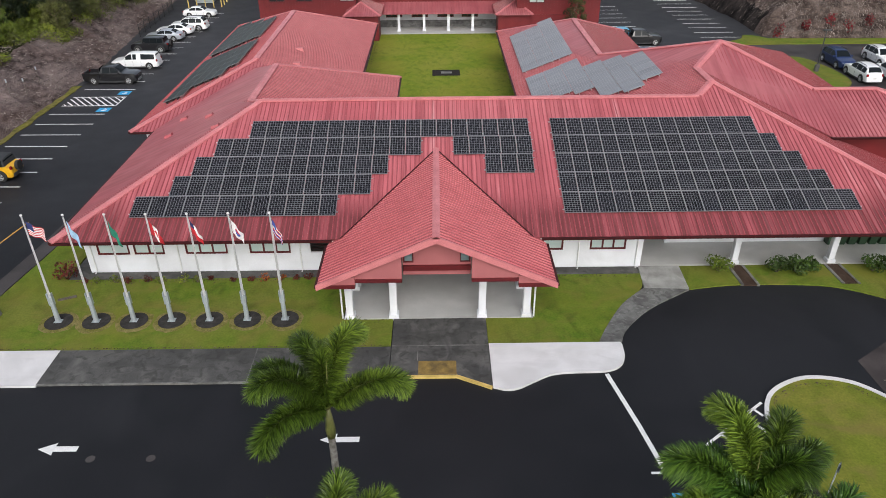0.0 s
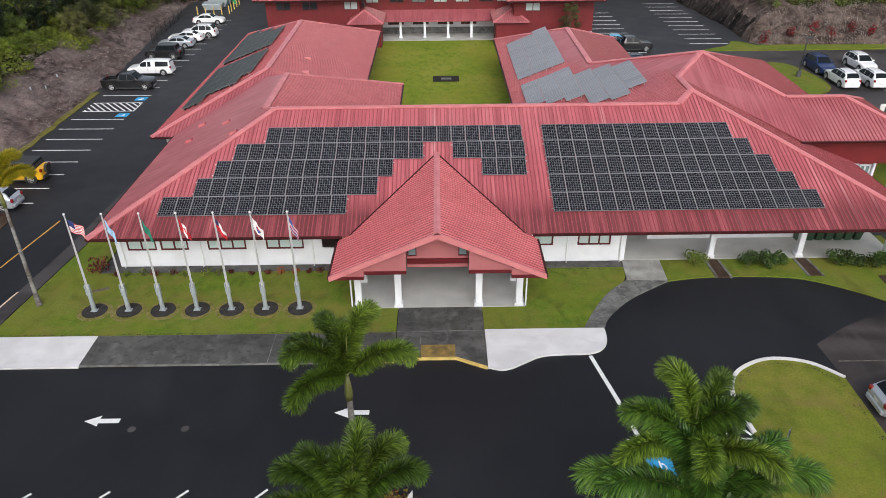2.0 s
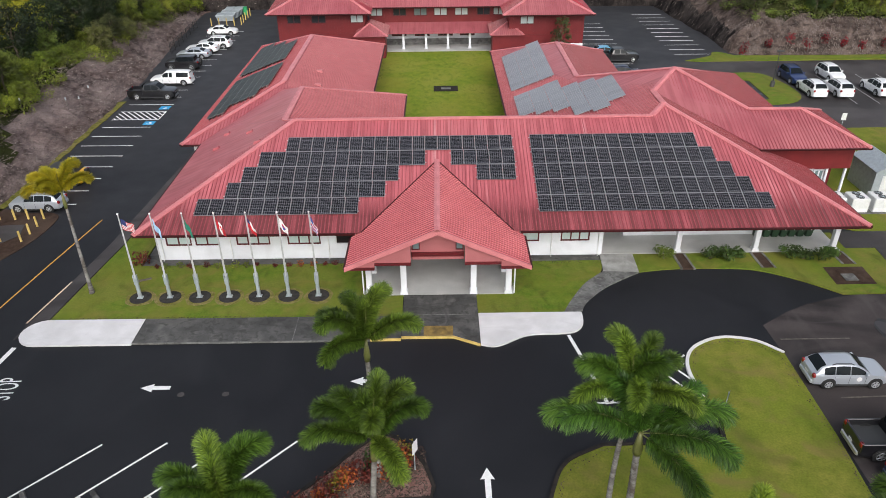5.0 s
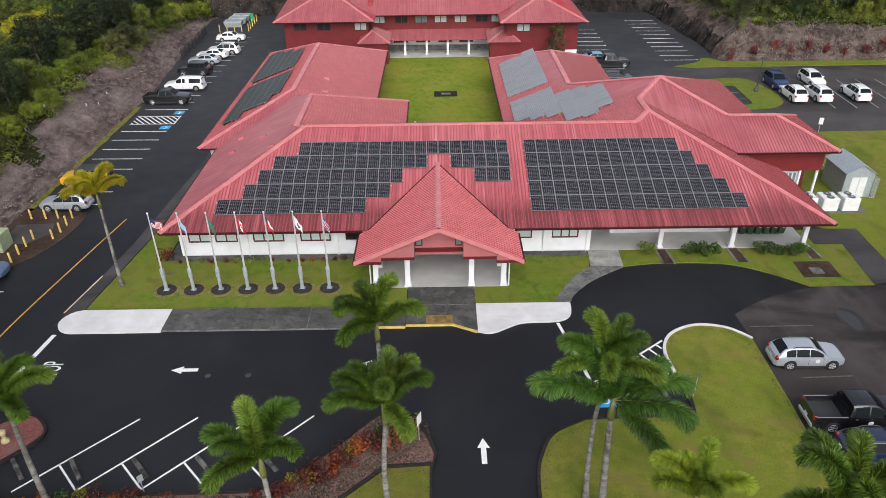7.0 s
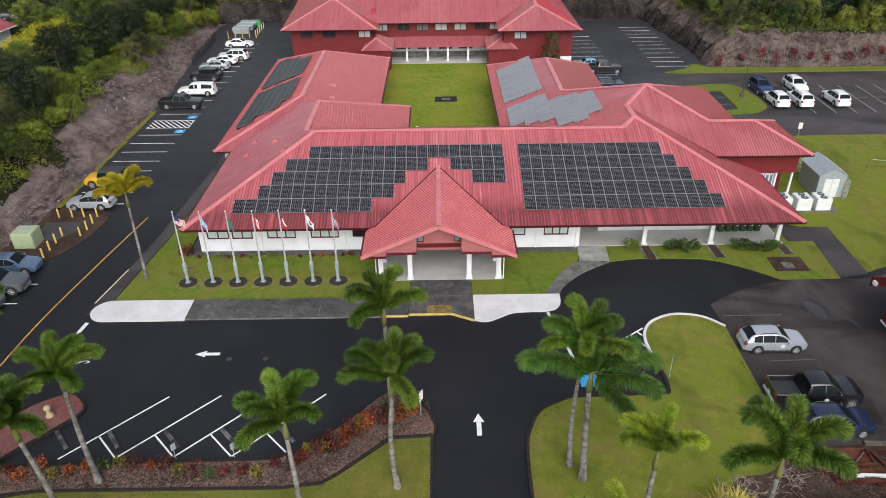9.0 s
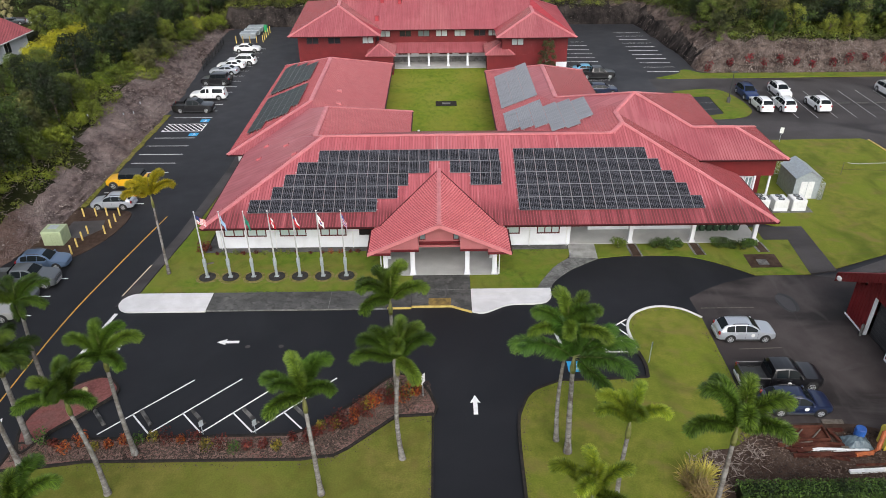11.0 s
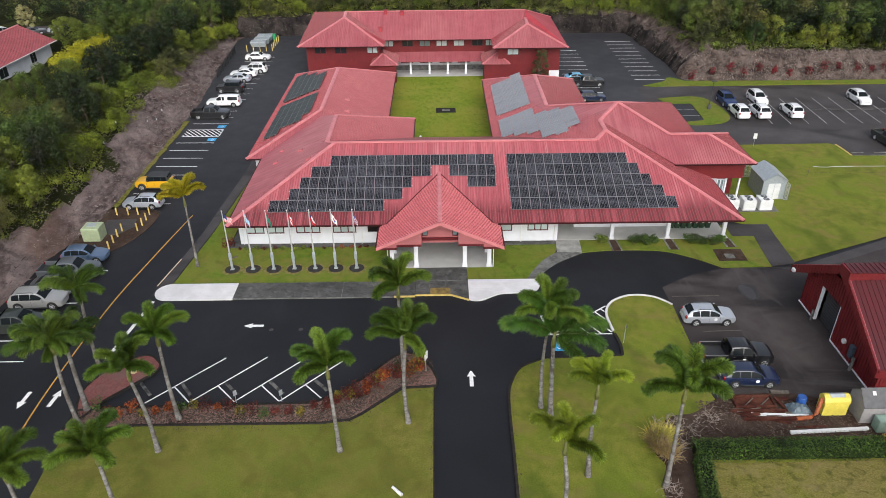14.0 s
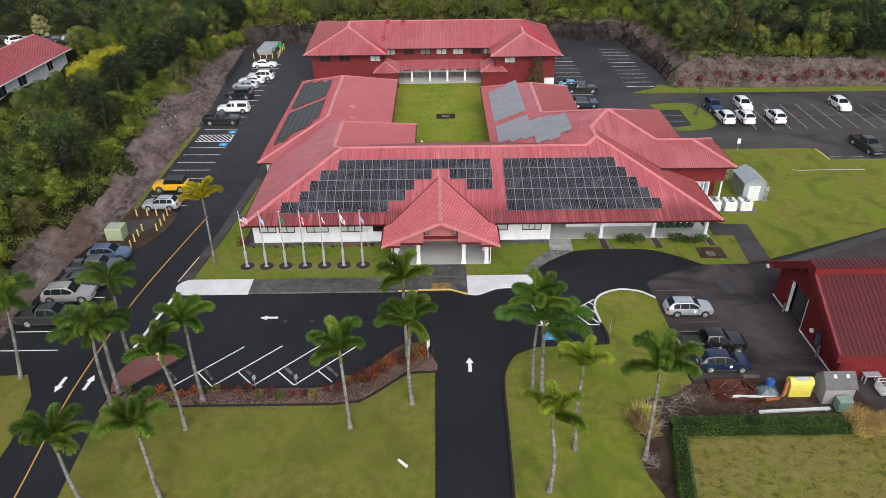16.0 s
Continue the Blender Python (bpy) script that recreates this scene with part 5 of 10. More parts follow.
# ---- entrance gable ----
GX, GZ, GE, GY = -0.31, 6.0, 3.2, 26.55
HW = 6.15
gs = (GZ - GE) / HW
ysouth = lambda z: SOUTH + (z - EV) / K
for sgn in (-1, 1):
    e, r = (GX + sgn * HW, GY, GE), (GX, GY, GZ)
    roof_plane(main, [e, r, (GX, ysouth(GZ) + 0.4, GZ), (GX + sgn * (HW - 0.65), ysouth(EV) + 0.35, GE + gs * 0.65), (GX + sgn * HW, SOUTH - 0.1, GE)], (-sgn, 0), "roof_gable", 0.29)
    bm = bmesh.new()
    prism(bm, [(GX, GY - 0.1, GZ - 0.30), (GX, GY + 0.02, GZ - 0.30), (GX + sgn * (HW + 0.05), GY + 0.02, GE - 0.24), (GX + sgn * (HW + 0.05), GY - 0.1, GE - 0.24)][::sgn],
          [(GX, GY - 0.1, GZ + 0.07), (GX, GY + 0.02, GZ + 0.07), (GX + sgn * (HW + 0.05), GY + 0.02, GE + 0.07), (GX + sgn * (HW + 0.05), GY - 0.1, GE + 0.07)][::sgn])
    part("bargeboard", bm, M["roof_cap"], main, "pale red bargeboard")
    bm = bmesh.new()
    gutter(bm, (GX + sgn * HW, GY), (GX + sgn * HW, SOUTH - 0.1), GE, (sgn, 0))
    part("gutter", bm, M["gutter_dark"], main, "dark red gutter")
    # dark flashing in the valley where the gable meets the long slope
    bm = bmesh.new()
    tube(bm, [(GX, ysouth(GZ) - 0.05, GZ + 0.05), (GX + sgn * (GZ - EV) / gs, SOUTH - 0.05, EV + 0.05)], 0.045, 6)
    part("valley_flashing", bm, M["gutter_dark"], main, "dark valley flashing")
    # pink infill panels stepping down to the corner columns
    xi, xo, xe = GX + sgn * 1.78, GX + sgn * 4.2, GX + sgn * HW
    for x0, x1, zb in ((xi, xo, 3.5), (xo, xe, 3.2)):
        z0, z1 = GZ - 0.4 - gs * abs(x0 - GX), GZ - 0.4 - gs * abs(x1 - GX)
        z1 = max(z1, zb + 0.05)
        bm = bmesh.new()
        y0 = 26.7 if x0 == xi else 26.62
        prism(bm, [(x0, y0, zb), (x1, y0, zb), (x1, y0 + 0.2, zb), (x0, y0 + 0.2, zb)][::sgn], [(x0, y0, z0), (x1, y0, z1), (x1, y0 + 0.2, z1), (x0, y0 + 0.2, z0)][::sgn])
        part("gable_panel", bm, M["pink_wall"], main, "dusty pink gable panel")
        bm = bmesh.new()
        xa, xb = sorted((x0, x1))
        box(bm, xa, xb, y0 - 0.06, y0 + 0.26, zb - 0.2, zb)
        part("beam", bm, M["red_trim"], main, "dark red beam")
    window(main, min(GX + sgn * 1.25, GX + sgn * 1.65), max(GX + sgn * 1.25, GX + sgn * 1.65), 27.38, 4.15, 4.85, 1, "glass_window", w=0.06)
bm = bmesh.new()
prism(bm, [(GX - 1.76, 27.4, 3.3), (GX + 1.76, 27.4, 3.3), (GX + 1.76, 27.6, 3.3), (GX - 1.76, 27.6, 3.3)], [(GX - 1.76, 27.4, 5.0), (GX + 1.76, 27.4, 5.0), (GX + 1.76, 27.6, 5.0), (GX - 1.76, 27.6, 5.0)])
prism(bm, [(GX - 1.3, 27.4, 5.0), (GX + 1.3, 27.4, 5.0), (GX + 1.3, 27.6, 5.0), (GX - 1.3, 27.6, 5.0)], [(GX - 0.05, 27.4, 5.6), (GX + 0.05, 27.4, 5.6), (GX + 0.05, 27.6, 5.6), (GX - 0.05, 27.6, 5.6)])
part("gable_panel", bm, M["pink_wall"], main, "recessed dusty pink gable panel")
bm = bmesh.new()
box(bm, GX - 1.76, GX + 1.76, 27.25, 27.39, 3.62, 3.9)
part("beam", bm, M["red_trim"], main, "dark red beam")
bm = bmesh.new()
cap(bm, (GX, GY - 0.1, GZ), (GX, ysouth(GZ) + 0.08, GZ), 0.2)
part("ridge_cap", bm, M["roof_cap"], main, "paler folded metal ridge cap")
for x in (-5.1, -2.7, 2.14, 4.57):
    column(main, x, 28.1, 0.15, 3.4, 0.2)
for x in (-5.1, 4.57):
    column(main, x, 30.9, 0.15, 3.4, 0.2)
    bm = bmesh.new()
    s = -1 if x < 0 else 1
    tube(bm, [(x + s * 0.42, 28.0, 0.1), (x + s * 0.42, 28.0, 3.1)], 0.05, 8)
    part("downpipe", bm, M["metal_white"], main, "white rainwater downpipe")
bm = bmesh.new()
box(bm, -5.45, 4.95, 27.87, 33.08, -0.1, 0.15)
box(bm, -5.2, 4.8, 33.08, 38, -0.1, 0.14)
part("porch_floor", bm, M["concrete_porch"], main, "smooth pale concrete entrance floor")
bm = bmesh.new()
box(bm, -5.2, 4.85, 38.0, 38.2, 0, 3.5)
box(bm, -5.28, -5.1, 33.32, 37.98, 0, 3.4)
box(bm, 4.7, 4.88, 33.32, 37.98, 0, 3.4)
part("wall", bm, M["wall_white"], main, "white rendered wall")
bm = bmesh.new()
for s in (-1, 1):
    prism(bm, [(GX, 27.62, 5.5), (GX + s * 5.9, 27.62, 3.15), (GX + s * 5.9, 37, 3.15), (GX, 37, 5.5)][::s], [(GX, 27.62, 5.56), (GX + s * 5.9, 27.62, 3.2), (GX + s * 5.9, 37, 3.2), (GX, 37, 5.56)][::s])
part("soffit", bm, M["wall_white"], main, "white sloping porch ceiling")
for s in (-0.5, 0.5):
    bm = bmesh.new()
    box(bm, GX + s * 1.1 + 1.5, GX + s * 1.1 + 1.9, 28.0, 28.6, 3.05, 3.25)
    part("light_fitting", bm, M["dark_void"], main, "small dark porch light")

# ---- low roof vents ----
for x, y in ((-19.2, 47.1), (-16.4, 44.5), (-19.3, 43.8), (-14.8, 40.6)):
    z = EV + (RIDGE_Z - EV) / (-12.0 - WEST) * (x - WEST)
    bm = bmesh.new()
    prism(bm, [(x - 0.3, y - 0.22, z - 0.15), (x + 0.3, y - 0.22, z + 0.05), (x + 0.3, y + 0.22, z + 0.05), (x - 0.3, y + 0.22, z - 0.15)], [(x - 0.27, y - 0.18, z + 0.1), (x + 0.2, y - 0.18, z + 0.25), (x + 0.2, y + 0.18, z + 0.25), (x - 0.27, y + 0.18, z + 0.1)])
    part("roof_vent", bm, M["roof_ew"], main, "low red roof vent")
for x, y, z in ((-13.0, 62.8, 5.55), (-12.6, 58.5, 5.4)):
    bm = bmesh.new()
    box(bm, x - 0.35, x + 0.35, y - 0.25, y + 0.25, z - 0.1, z + 0.28, 0, 0.04)
    part("roof_vent", bm, M["roof_cap"], main, "low red roof vent")

# ---- two-storey building at the back ----
back = root("back_building", 0, 92, 0, "dark red two-storey building with red hip roofs", "building")
BZ = 5.95
LA, RA = (-16.9, 96.7, 9.2), (15.3, 93.5, 8.5)
RL, RR, RY, RZ = -17.0, 15.5, 100.3, 9.4
roof_plane(back, [(-24.4, 89.4, BZ), (-9.6, 89.4, BZ), LA], (0, 1), "roof_ns", 0.28)
# Side hips take the darker red that holds their shade.
roof_plane(back, [(-24.4, 89.4, BZ), LA, (RL, RY, RZ), (-24.4, 110, BZ)], (1, 0), "roof_shaded", 0.28)
roof_plane(back, [(-9.6, 89.4, BZ), LA, (RL, RY, RZ), (-9.6, 93.4, BZ)], (-1, 0), "roof_shaded", 0.28)
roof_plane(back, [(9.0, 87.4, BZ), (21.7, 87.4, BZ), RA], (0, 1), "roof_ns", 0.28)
roof_plane(back, [(9.0, 87.4, BZ), RA, (15.4, 98.2, 8.5), (9.0, 93.4, BZ)], (1, 0), "roof_shaded", 0.28)
roof_plane(back, [(21.7, 87.4, BZ), RA, (15.4, 98.2, 8.5), (RR, RY, RZ), (21.7, 110, BZ)], (-1, 0), "roof_shaded", 0.28)
roof_plane(back, [(-9.6, 93.4, BZ), (9.0, 93.4, BZ), (15.4, 98.2, 8.35), (RR, RY, RZ), (RL, RY, RZ)], (0, 1), "roof_ns", 0.28)
roof_plane(back, [(RL, RY, RZ), (RR, RY, RZ), (21.7, 110, BZ), (-24.4, 110, BZ)], (0, -1), "roof_ns", 0.28)
for a, b in (((RL, RY, RZ), (RR, RY, RZ)), ((-24.4, 89.4, BZ), LA), ((-9.6, 89.4, BZ), LA), (LA, (RL, RY, RZ)), ((9.0, 87.4, BZ), RA), ((21.7, 87.4, BZ), RA), (RA, (15.4, 98.2, 8.5)), ((RL, RY, RZ), (-24.4, 110, BZ)), ((RR, RY, RZ), (21.7, 110, BZ))):
    bm = bmesh.new()
    cap(bm, a, b)
    part("ridge_cap", bm, M["roof_cap"], back, "paler folded metal ridge cap")
for a, b, o in (((-24.4, 89.4), (-9.6, 89.4), (0, -1)), ((9.0, 87.4), (21.7, 87.4), (0, -1)), ((-9.6, 93.4), (9.0, 93.4), (0, -1)), ((21.7, 87.4), (21.7, 110), (1, 0)), ((-24.4, 89.4), (-24.4, 110), (-1, 0))):
    bm = bmesh.new()
    gutter(bm, a, b, BZ, o)
    part("gutter", bm, M["gutter_dark"], back, "dark red eave gutter")


def boarded(bm, x0, x1, y, z0, z1, step=0.42):
    """A wall along x whose south face is folded into upright battens."""
    pts, x = [(x0, y + 0.2), (x0, y)], x0 + 0.1
    while x < x1 - 0.1:
        pts += [(x, y), (x, y - 0.03), (x + 0.05, y - 0.03), (x + 0.05, y)]
        x += step
    pts += [(x1, y), (x1, y + 0.2)]
    slab(bm, pts, z0, z1)


for x0, x1, y in ((-23.2, -10.6, 90.9), (10.0, 20.6, 88.9), (-10.3, 9.8, 95.0)):
    bm = bmesh.new()
    boarded(bm, x0, x1, y, 2.9, 5.85)
    part("wall", bm, M["red_wall"], back, "dark red boarded upper storey")
    bm = bmesh.new()
    box(bm, x0, x1, y + 0.02, y + 0.22, 0, 2.88)
    part("wall", bm, M["red_wall"] if x0 < -12 or x0 > 9.9 else M["wall_white"], back, "ground-storey wall")
for x0, x1, y0, y1 in ((-23.2, -23.0, 91.12, 108), (20.4, 20.6, 89.12, 108), (-10.8, -10.6, 91.12, 95), (10.0, 10.2, 89.12, 95)):
    bm = bmesh.new()
    box(bm, x0, x1, y0, y1, 0, 5.85)
    part("wall", bm, M["red_wall"], back, "dark red side wall")
bm = bmesh.new()
box(bm, 18.9, 20.64, 88.84, 88.88, 0, 1.6)
box(bm, 20.62, 20.66, 88.9, 100, 0, 1.5)
part("wall", bm, M["wall_white"], back, "white plinth at the corner")
for x0, x1, y, g in ((-21.7, -19.9, 90.9, "glass_dark"), (-18.2, -16.3, 90.9, "glass_dark"), (-12.6, -10.9, 90.9, "glass_light"), (11.6, 13.4, 88.9, "glass_light"),
                     (-6.7, -4.9, 95.0, "glass_dark"), (-3.6, -1.8, 95.0, "glass_window"), (-0.6, 1.2, 95.0, "glass_light"), (2.5, 4.3, 95.0, "glass_light"), (5.8, 7.6, 95.0, "glass_dark"), (-10.0, -8.4, 95.0, "glass_light"), (8.2, 9.6, 95.0, "glass_light")):
    window(back, x0, x1, y - 0.02, 4.45, 5.4, 2, g)
bm = bmesh.new()
prism(bm, [(-8, 91.9, 2.42), (8, 91.9, 2.42), (8, 95.0, 3.3), (-8, 95.0, 3.3)], [(-8, 91.9, 2.52), (8, 91.9, 2.52), (8, 95.0, 3.42), (-8, 95.0, 3.42)])
ob = part("canopy", bm, M["roof_ns"], back, "narrow red sheet-metal canopy")
seams(ob, [(-8, 91.9, 2.52), (8, 91.9, 2.52), (8, 95.0, 3.42), (-8, 95.0, 3.42)], (0, 1), 0.36)
for x in (-5.25, -1.9, 1.35, 4.6):
    column(back, x, 92.6, 0.1, 2.6, 0.17)
# Grey slab over the lower gallery wall: the porch shade given as colour.
bm = bmesh.new()
box(bm, -9.4, 9.4, 94.9, 95.0, 0.12, 1.0)
part("dado", bm, M["concrete_grey"], back, "grey lower wall, porch shade in its colour")
bm = bmesh.new()
box(bm, -9.5, 9.5, 91.2, 95.0, -0.1, 0.12)
part("porch_floor", bm, M["concrete_porch"], back, "pale concrete gallery floor")
for x0, x1 in ((-7.0, -5.0), (-3.5, -1.5), (0.0, 2.0), (3.3, 5.3)):
    window(back, x0, x1, 95.0, 1.5, 2.5, 3, "glass_dark")
# stair-house roofs either side of the gallery
for s in (-1, 1):
    o = 0.3 * (s > 0)
    e0, e1 = (s * 7.2, 87.2, 3.3), (s * 11.9, 87.2, 3.3)
    pk = (s * 10.0, 91.0, 4.25)
    roof_plane(back, [e0, e1, pk], (0, 1), "roof_ns", 0.28)
    roof_plane(back, [e0, pk, (s * 10.0, 93.6, 4.25), (s * 7.2, 93.6, 3.3)], (s, 0), "roof_shaded", 0.28)
    roof_plane(back, [e1, pk, (s * 10.0, 93.6, 4.25), (s * 11.9, 93.6, 3.3)], (-s, 0), "roof_shaded", 0.28)
    for q in (e0, e1):
        bm = bmesh.new()
        cap(bm, q, pk, 0.16)
        part("ridge_cap", bm, M["roof_cap"], back, "paler folded metal ridge cap")
    bm = bmesh.new()
    a, b = sorted((s * 7.6, s * 11.5))
    box(bm, a, b, 87.7, 91.0, 0, 3.25)
    part("wall", bm, M["red_wall"], back, "dark red stair-house wall")
for x, y, z in ((-10.5, 95.6, 7.2), (-6.8, 99.5, 9.1), (-9.8, 99.8, 9.2)):
    bm = bmesh.new()
    box(bm, x - 0.3, x + 0.3, y - 0.3, y + 0.3, z - 0.3, z + 0.45, 0, 0.03)
    box(bm, x - 0.4, x + 0.4, y - 0.4, y + 0.4, z + 0.45, z + 0.52)
    part("roof_vent", bm, M["roof_shaded"], back, "square red roof vent with a cap")

# ---- red garage on the east yard ----
garage = root("garage", 33, 15.5, 0, "dark red metal garage with an overhanging gable roof", "garage")
gy0, gyr, gy1, gz0, gzr, gx0 = 8.45, 16.2, 23.1, 2.93, 7.2, 32.3
gyb, gzb = 14.95, 6.65
roof_plane(garage, [(gx0, gy0, gz0), (70, gy0, gz0), (70, gyb, gzb), (gx0, gyb, gzb)], (0, 1), "roof_garage", 0.4)
roof_plane(garage, [(gx0, gy1, gz0), (70, gy1, gz0), (70, gyr, gzr), (gx0, gyr, gzr)], (0, -1), "roof_garage", 0.4)
# the raised ridge: a ribbed upstand under a narrow, almost flat top
roof_plane(garage, [(gx0, gyb - 0.06, gzb + 0.72), (70, gyb - 0.06, gzb + 0.72), (70, gyr + 0.15, gzr + 0.22), (gx0, gyr + 0.15, gzr + 0.22)], (0, 1), "roof_garage", 0.4)
bm = bmesh.new()
prism(bm, [(gx0, gyb, gzb - 0.05), (70, gyb, gzb - 0.05), (70, gyb + 0.1, gzb - 0.05), (gx0, gyb + 0.1, gzb - 0.05)], [(gx0, gyb, gzb + 0.64), (70, gyb, gzb + 0.64), (70, gyb + 0.1, gzb + 0.64), (gx0, gyb + 0.1, gzb + 0.64)])
x = gx0 + 0.2
while x < 69:
    box(bm, x, x + 0.06, gyb - 0.03, gyb, gzb, gzb + 0.62)
    x += 0.4
part("upstand", bm, M["red_wall"], garage, "ribbed red upstand of the raised ridge")
bm = bmesh.new()
prism(bm, [(gx0 - 0.1, gyr + 0.15, gzr - 0.6), (gx0 - 0.1, gyb - 0.06, gzb - 0.7), (gx0 + 0.02, gyb - 0.06, gzb - 0.7), (gx0 + 0.02, gyr + 0.15, gzr - 0.6)], [(gx0 - 0.1, gyr + 0.15, gzr + 0.24), (gx0 - 0.1, gyb - 0.06, gzb + 0.74), (gx0 + 0.02, gyb - 0.06, gzb + 0.74), (gx0 + 0.02, gyr + 0.15, gzr + 0.24)])
part("bargeboard", bm, M["red_wall"], garage, "red end of the raised ridge")
for pts in ([(gy0, gz0), (gyb - 0.07, gzb)], [(gyr + 0.16, gzr - 0.08), (gy1, gz0)]):
    (ya, za), (yb, zb) = pts
    bm = bmesh.new()
    prism(bm, [(gx0 - 0.1, ya, za - 0.75), (gx0 + 0.02, ya, za - 0.75), (gx0 + 0.02, yb, zb - 0.75), (gx0 - 0.1, yb, zb - 0.75)], [(gx0 - 0.1, ya, za + 0.06), (gx0 + 0.02, ya, za + 0.06), (gx0 + 0.02, yb, zb + 0.06), (gx0 - 0.1, yb, zb + 0.06)])
    n = int(abs(yb - ya) / 0.4)
    for i in range(n):
        f = (i + 0.5) / n
        y, z = ya + f * (yb - ya), za + f * (zb - za)
        box(bm, gx0 - 0.13, gx0 - 0.09, y - 0.03, y + 0.03, z - 0.7, z)
    part("bargeboard", bm, M["red_wall"], garage, "deep ribbed red bargeboard")
    bm = bmesh.new()
    tube(bm, [(gx0 + 0.04, ya, za + 0.09), (gx0 + 0.04, yb, zb + 0.09)], 0.05, 6)
    part("verge_flashing", bm, M["seam"], garage, "paler metal verge flashing")
bm = bmesh.new()
gutter(bm, (gx0, gy0), (70, gy0), gz0, (0, -1), 0.16, 0.75)
part("gutter", bm, M["red_wall"], garage, "deep red fascia and gutter")
for y0, y1, z0, z1 in ((9.0, 10.3, 0, 3.0), (10.3, 15.7, 0, 3.5), (18.8, 21.5, 0, 3.6), (15.7, 18.8, 3.5, 5.5), (12.0, 15.7, 3.5, 4.7), (13.8, 15.7, 4.7, 5.7), (18.8, 20.2, 3.6, 4.6)):
    bm = bmesh.new()
    pts, y = [(33.15, y1), (33.15, y0), (32.95, y0)], y0 + 0.12
    while y < y1 - 0.1:
        pts += [(32.95, y), (32.91, y), (32.91, y + 0.05), (32.95, y + 0.05)]
        y += 0.35
    slab(bm, pts + [(32.95, y1)], z0, z1)
    part("wall", bm, M["red_wall"], garage, "ribbed red metal wall")
for y0, y1 in ((9.0, 9.2), (21.3, 21.5)):
    bm = bmesh.new()
    box(bm, 33.2, 70, y0, y1, 0, 2.9)
    for k in range(90):
        box(bm, 33.4 + k * 0.4, 33.46 + k * 0.4, y0 - 0.03, y0, 0.1, 2.88)
    part("wall", bm, M["red_wall"], garage, "ribbed red metal wall")
for y0, y1, x, z in ((18.7, 18.8, 32.9, 3.5), (15.7, 15.78, 32.93, 3.5), (18.9, 21.6, 32.87, 0.12), (9.0, 15.7, 32.87, 0.12)):
    bm = bmesh.new()
    box(bm, x, 33.17, y0, y1, 0, z)
    part("door_post" if z > 1 else "plinth", bm, M["wall_white"], garage, "white painted edge")
bm = bmesh.new()
pts = [(33.5, 0.03)]
for i in range(12):
    pts += [(33.4, 0.05 + i * 0.28), (33.37, 0.1 + i * 0.28), (33.37, 0.26 + i * 0.28), (33.4, 0.3 + i * 0.28)]
pts += [(33.5, 3.42)]
loft(bm, [[(x, y, z) for x, z in pts] for y in (15.8, 18.68)])
part("roller_door", bm, M["roller_dark"], garage, "grey slatted roller door")
bm = bmesh.new()
tube(bm, [(32.63, 18.65, -0.05), (32.63, 18.65, 1.05)], 0.1, 10)
part("bollard", bm, M["concrete_grey"], garage, "concrete bollard at the door")
bm = bmesh.new()
tube(bm, [(32.68, 11.87, -0.05), (32.68, 11.87, 1.25)], 0.13, 10)
part("bollard", bm, M["concrete_grey"], garage, "concrete bollard at the corner")
bm = bmesh.new()
soft_box(bm, 32.62, 32.93, 12.25, 12.75, 0.85, 2.0, 0.04)
part("wall_cabinet", bm, M["cabinet_slate"], garage, "slate blue wall cabinet")
bm = bmesh.new()
tube(bm, [(32.93, 13.85, 1.4), (32.74, 13.85, 1.4), (32.7, 13.85, 1.4)], [0.22, 0.22, 0.14], 14)
part("wall_lamp", bm, M["metal_white"], garage, "round white meter on the wall")
bm = bmesh.new()
soft_box(bm, 31.95, 32.2, 22.2, 22.6, 2.75, 3.05, 0.05)
part("wall_lamp", bm, M["metal_white"], garage, "white flood lamp on the bargeboard")

bench = root("metal_bench", 35.6, 8.5, 0, "pale metal bench against the garage wall", "bench")
bm = bmesh.new()
soft_box(bm, 34.9, 36.3, 8.2, 8.85, 0.82, 0.9, 0.02)
part("top", bm, M["metal_grey"], bench)
for x in (35.05, 36.15):
    for y in (8.3, 8.75):
        bm = bmesh.new()
        box(bm, x - 0.04, x + 0.04, y - 0.04, y + 0.04, 0, 0.82)
        part("leg", bm, M["metal_grey"], bench)

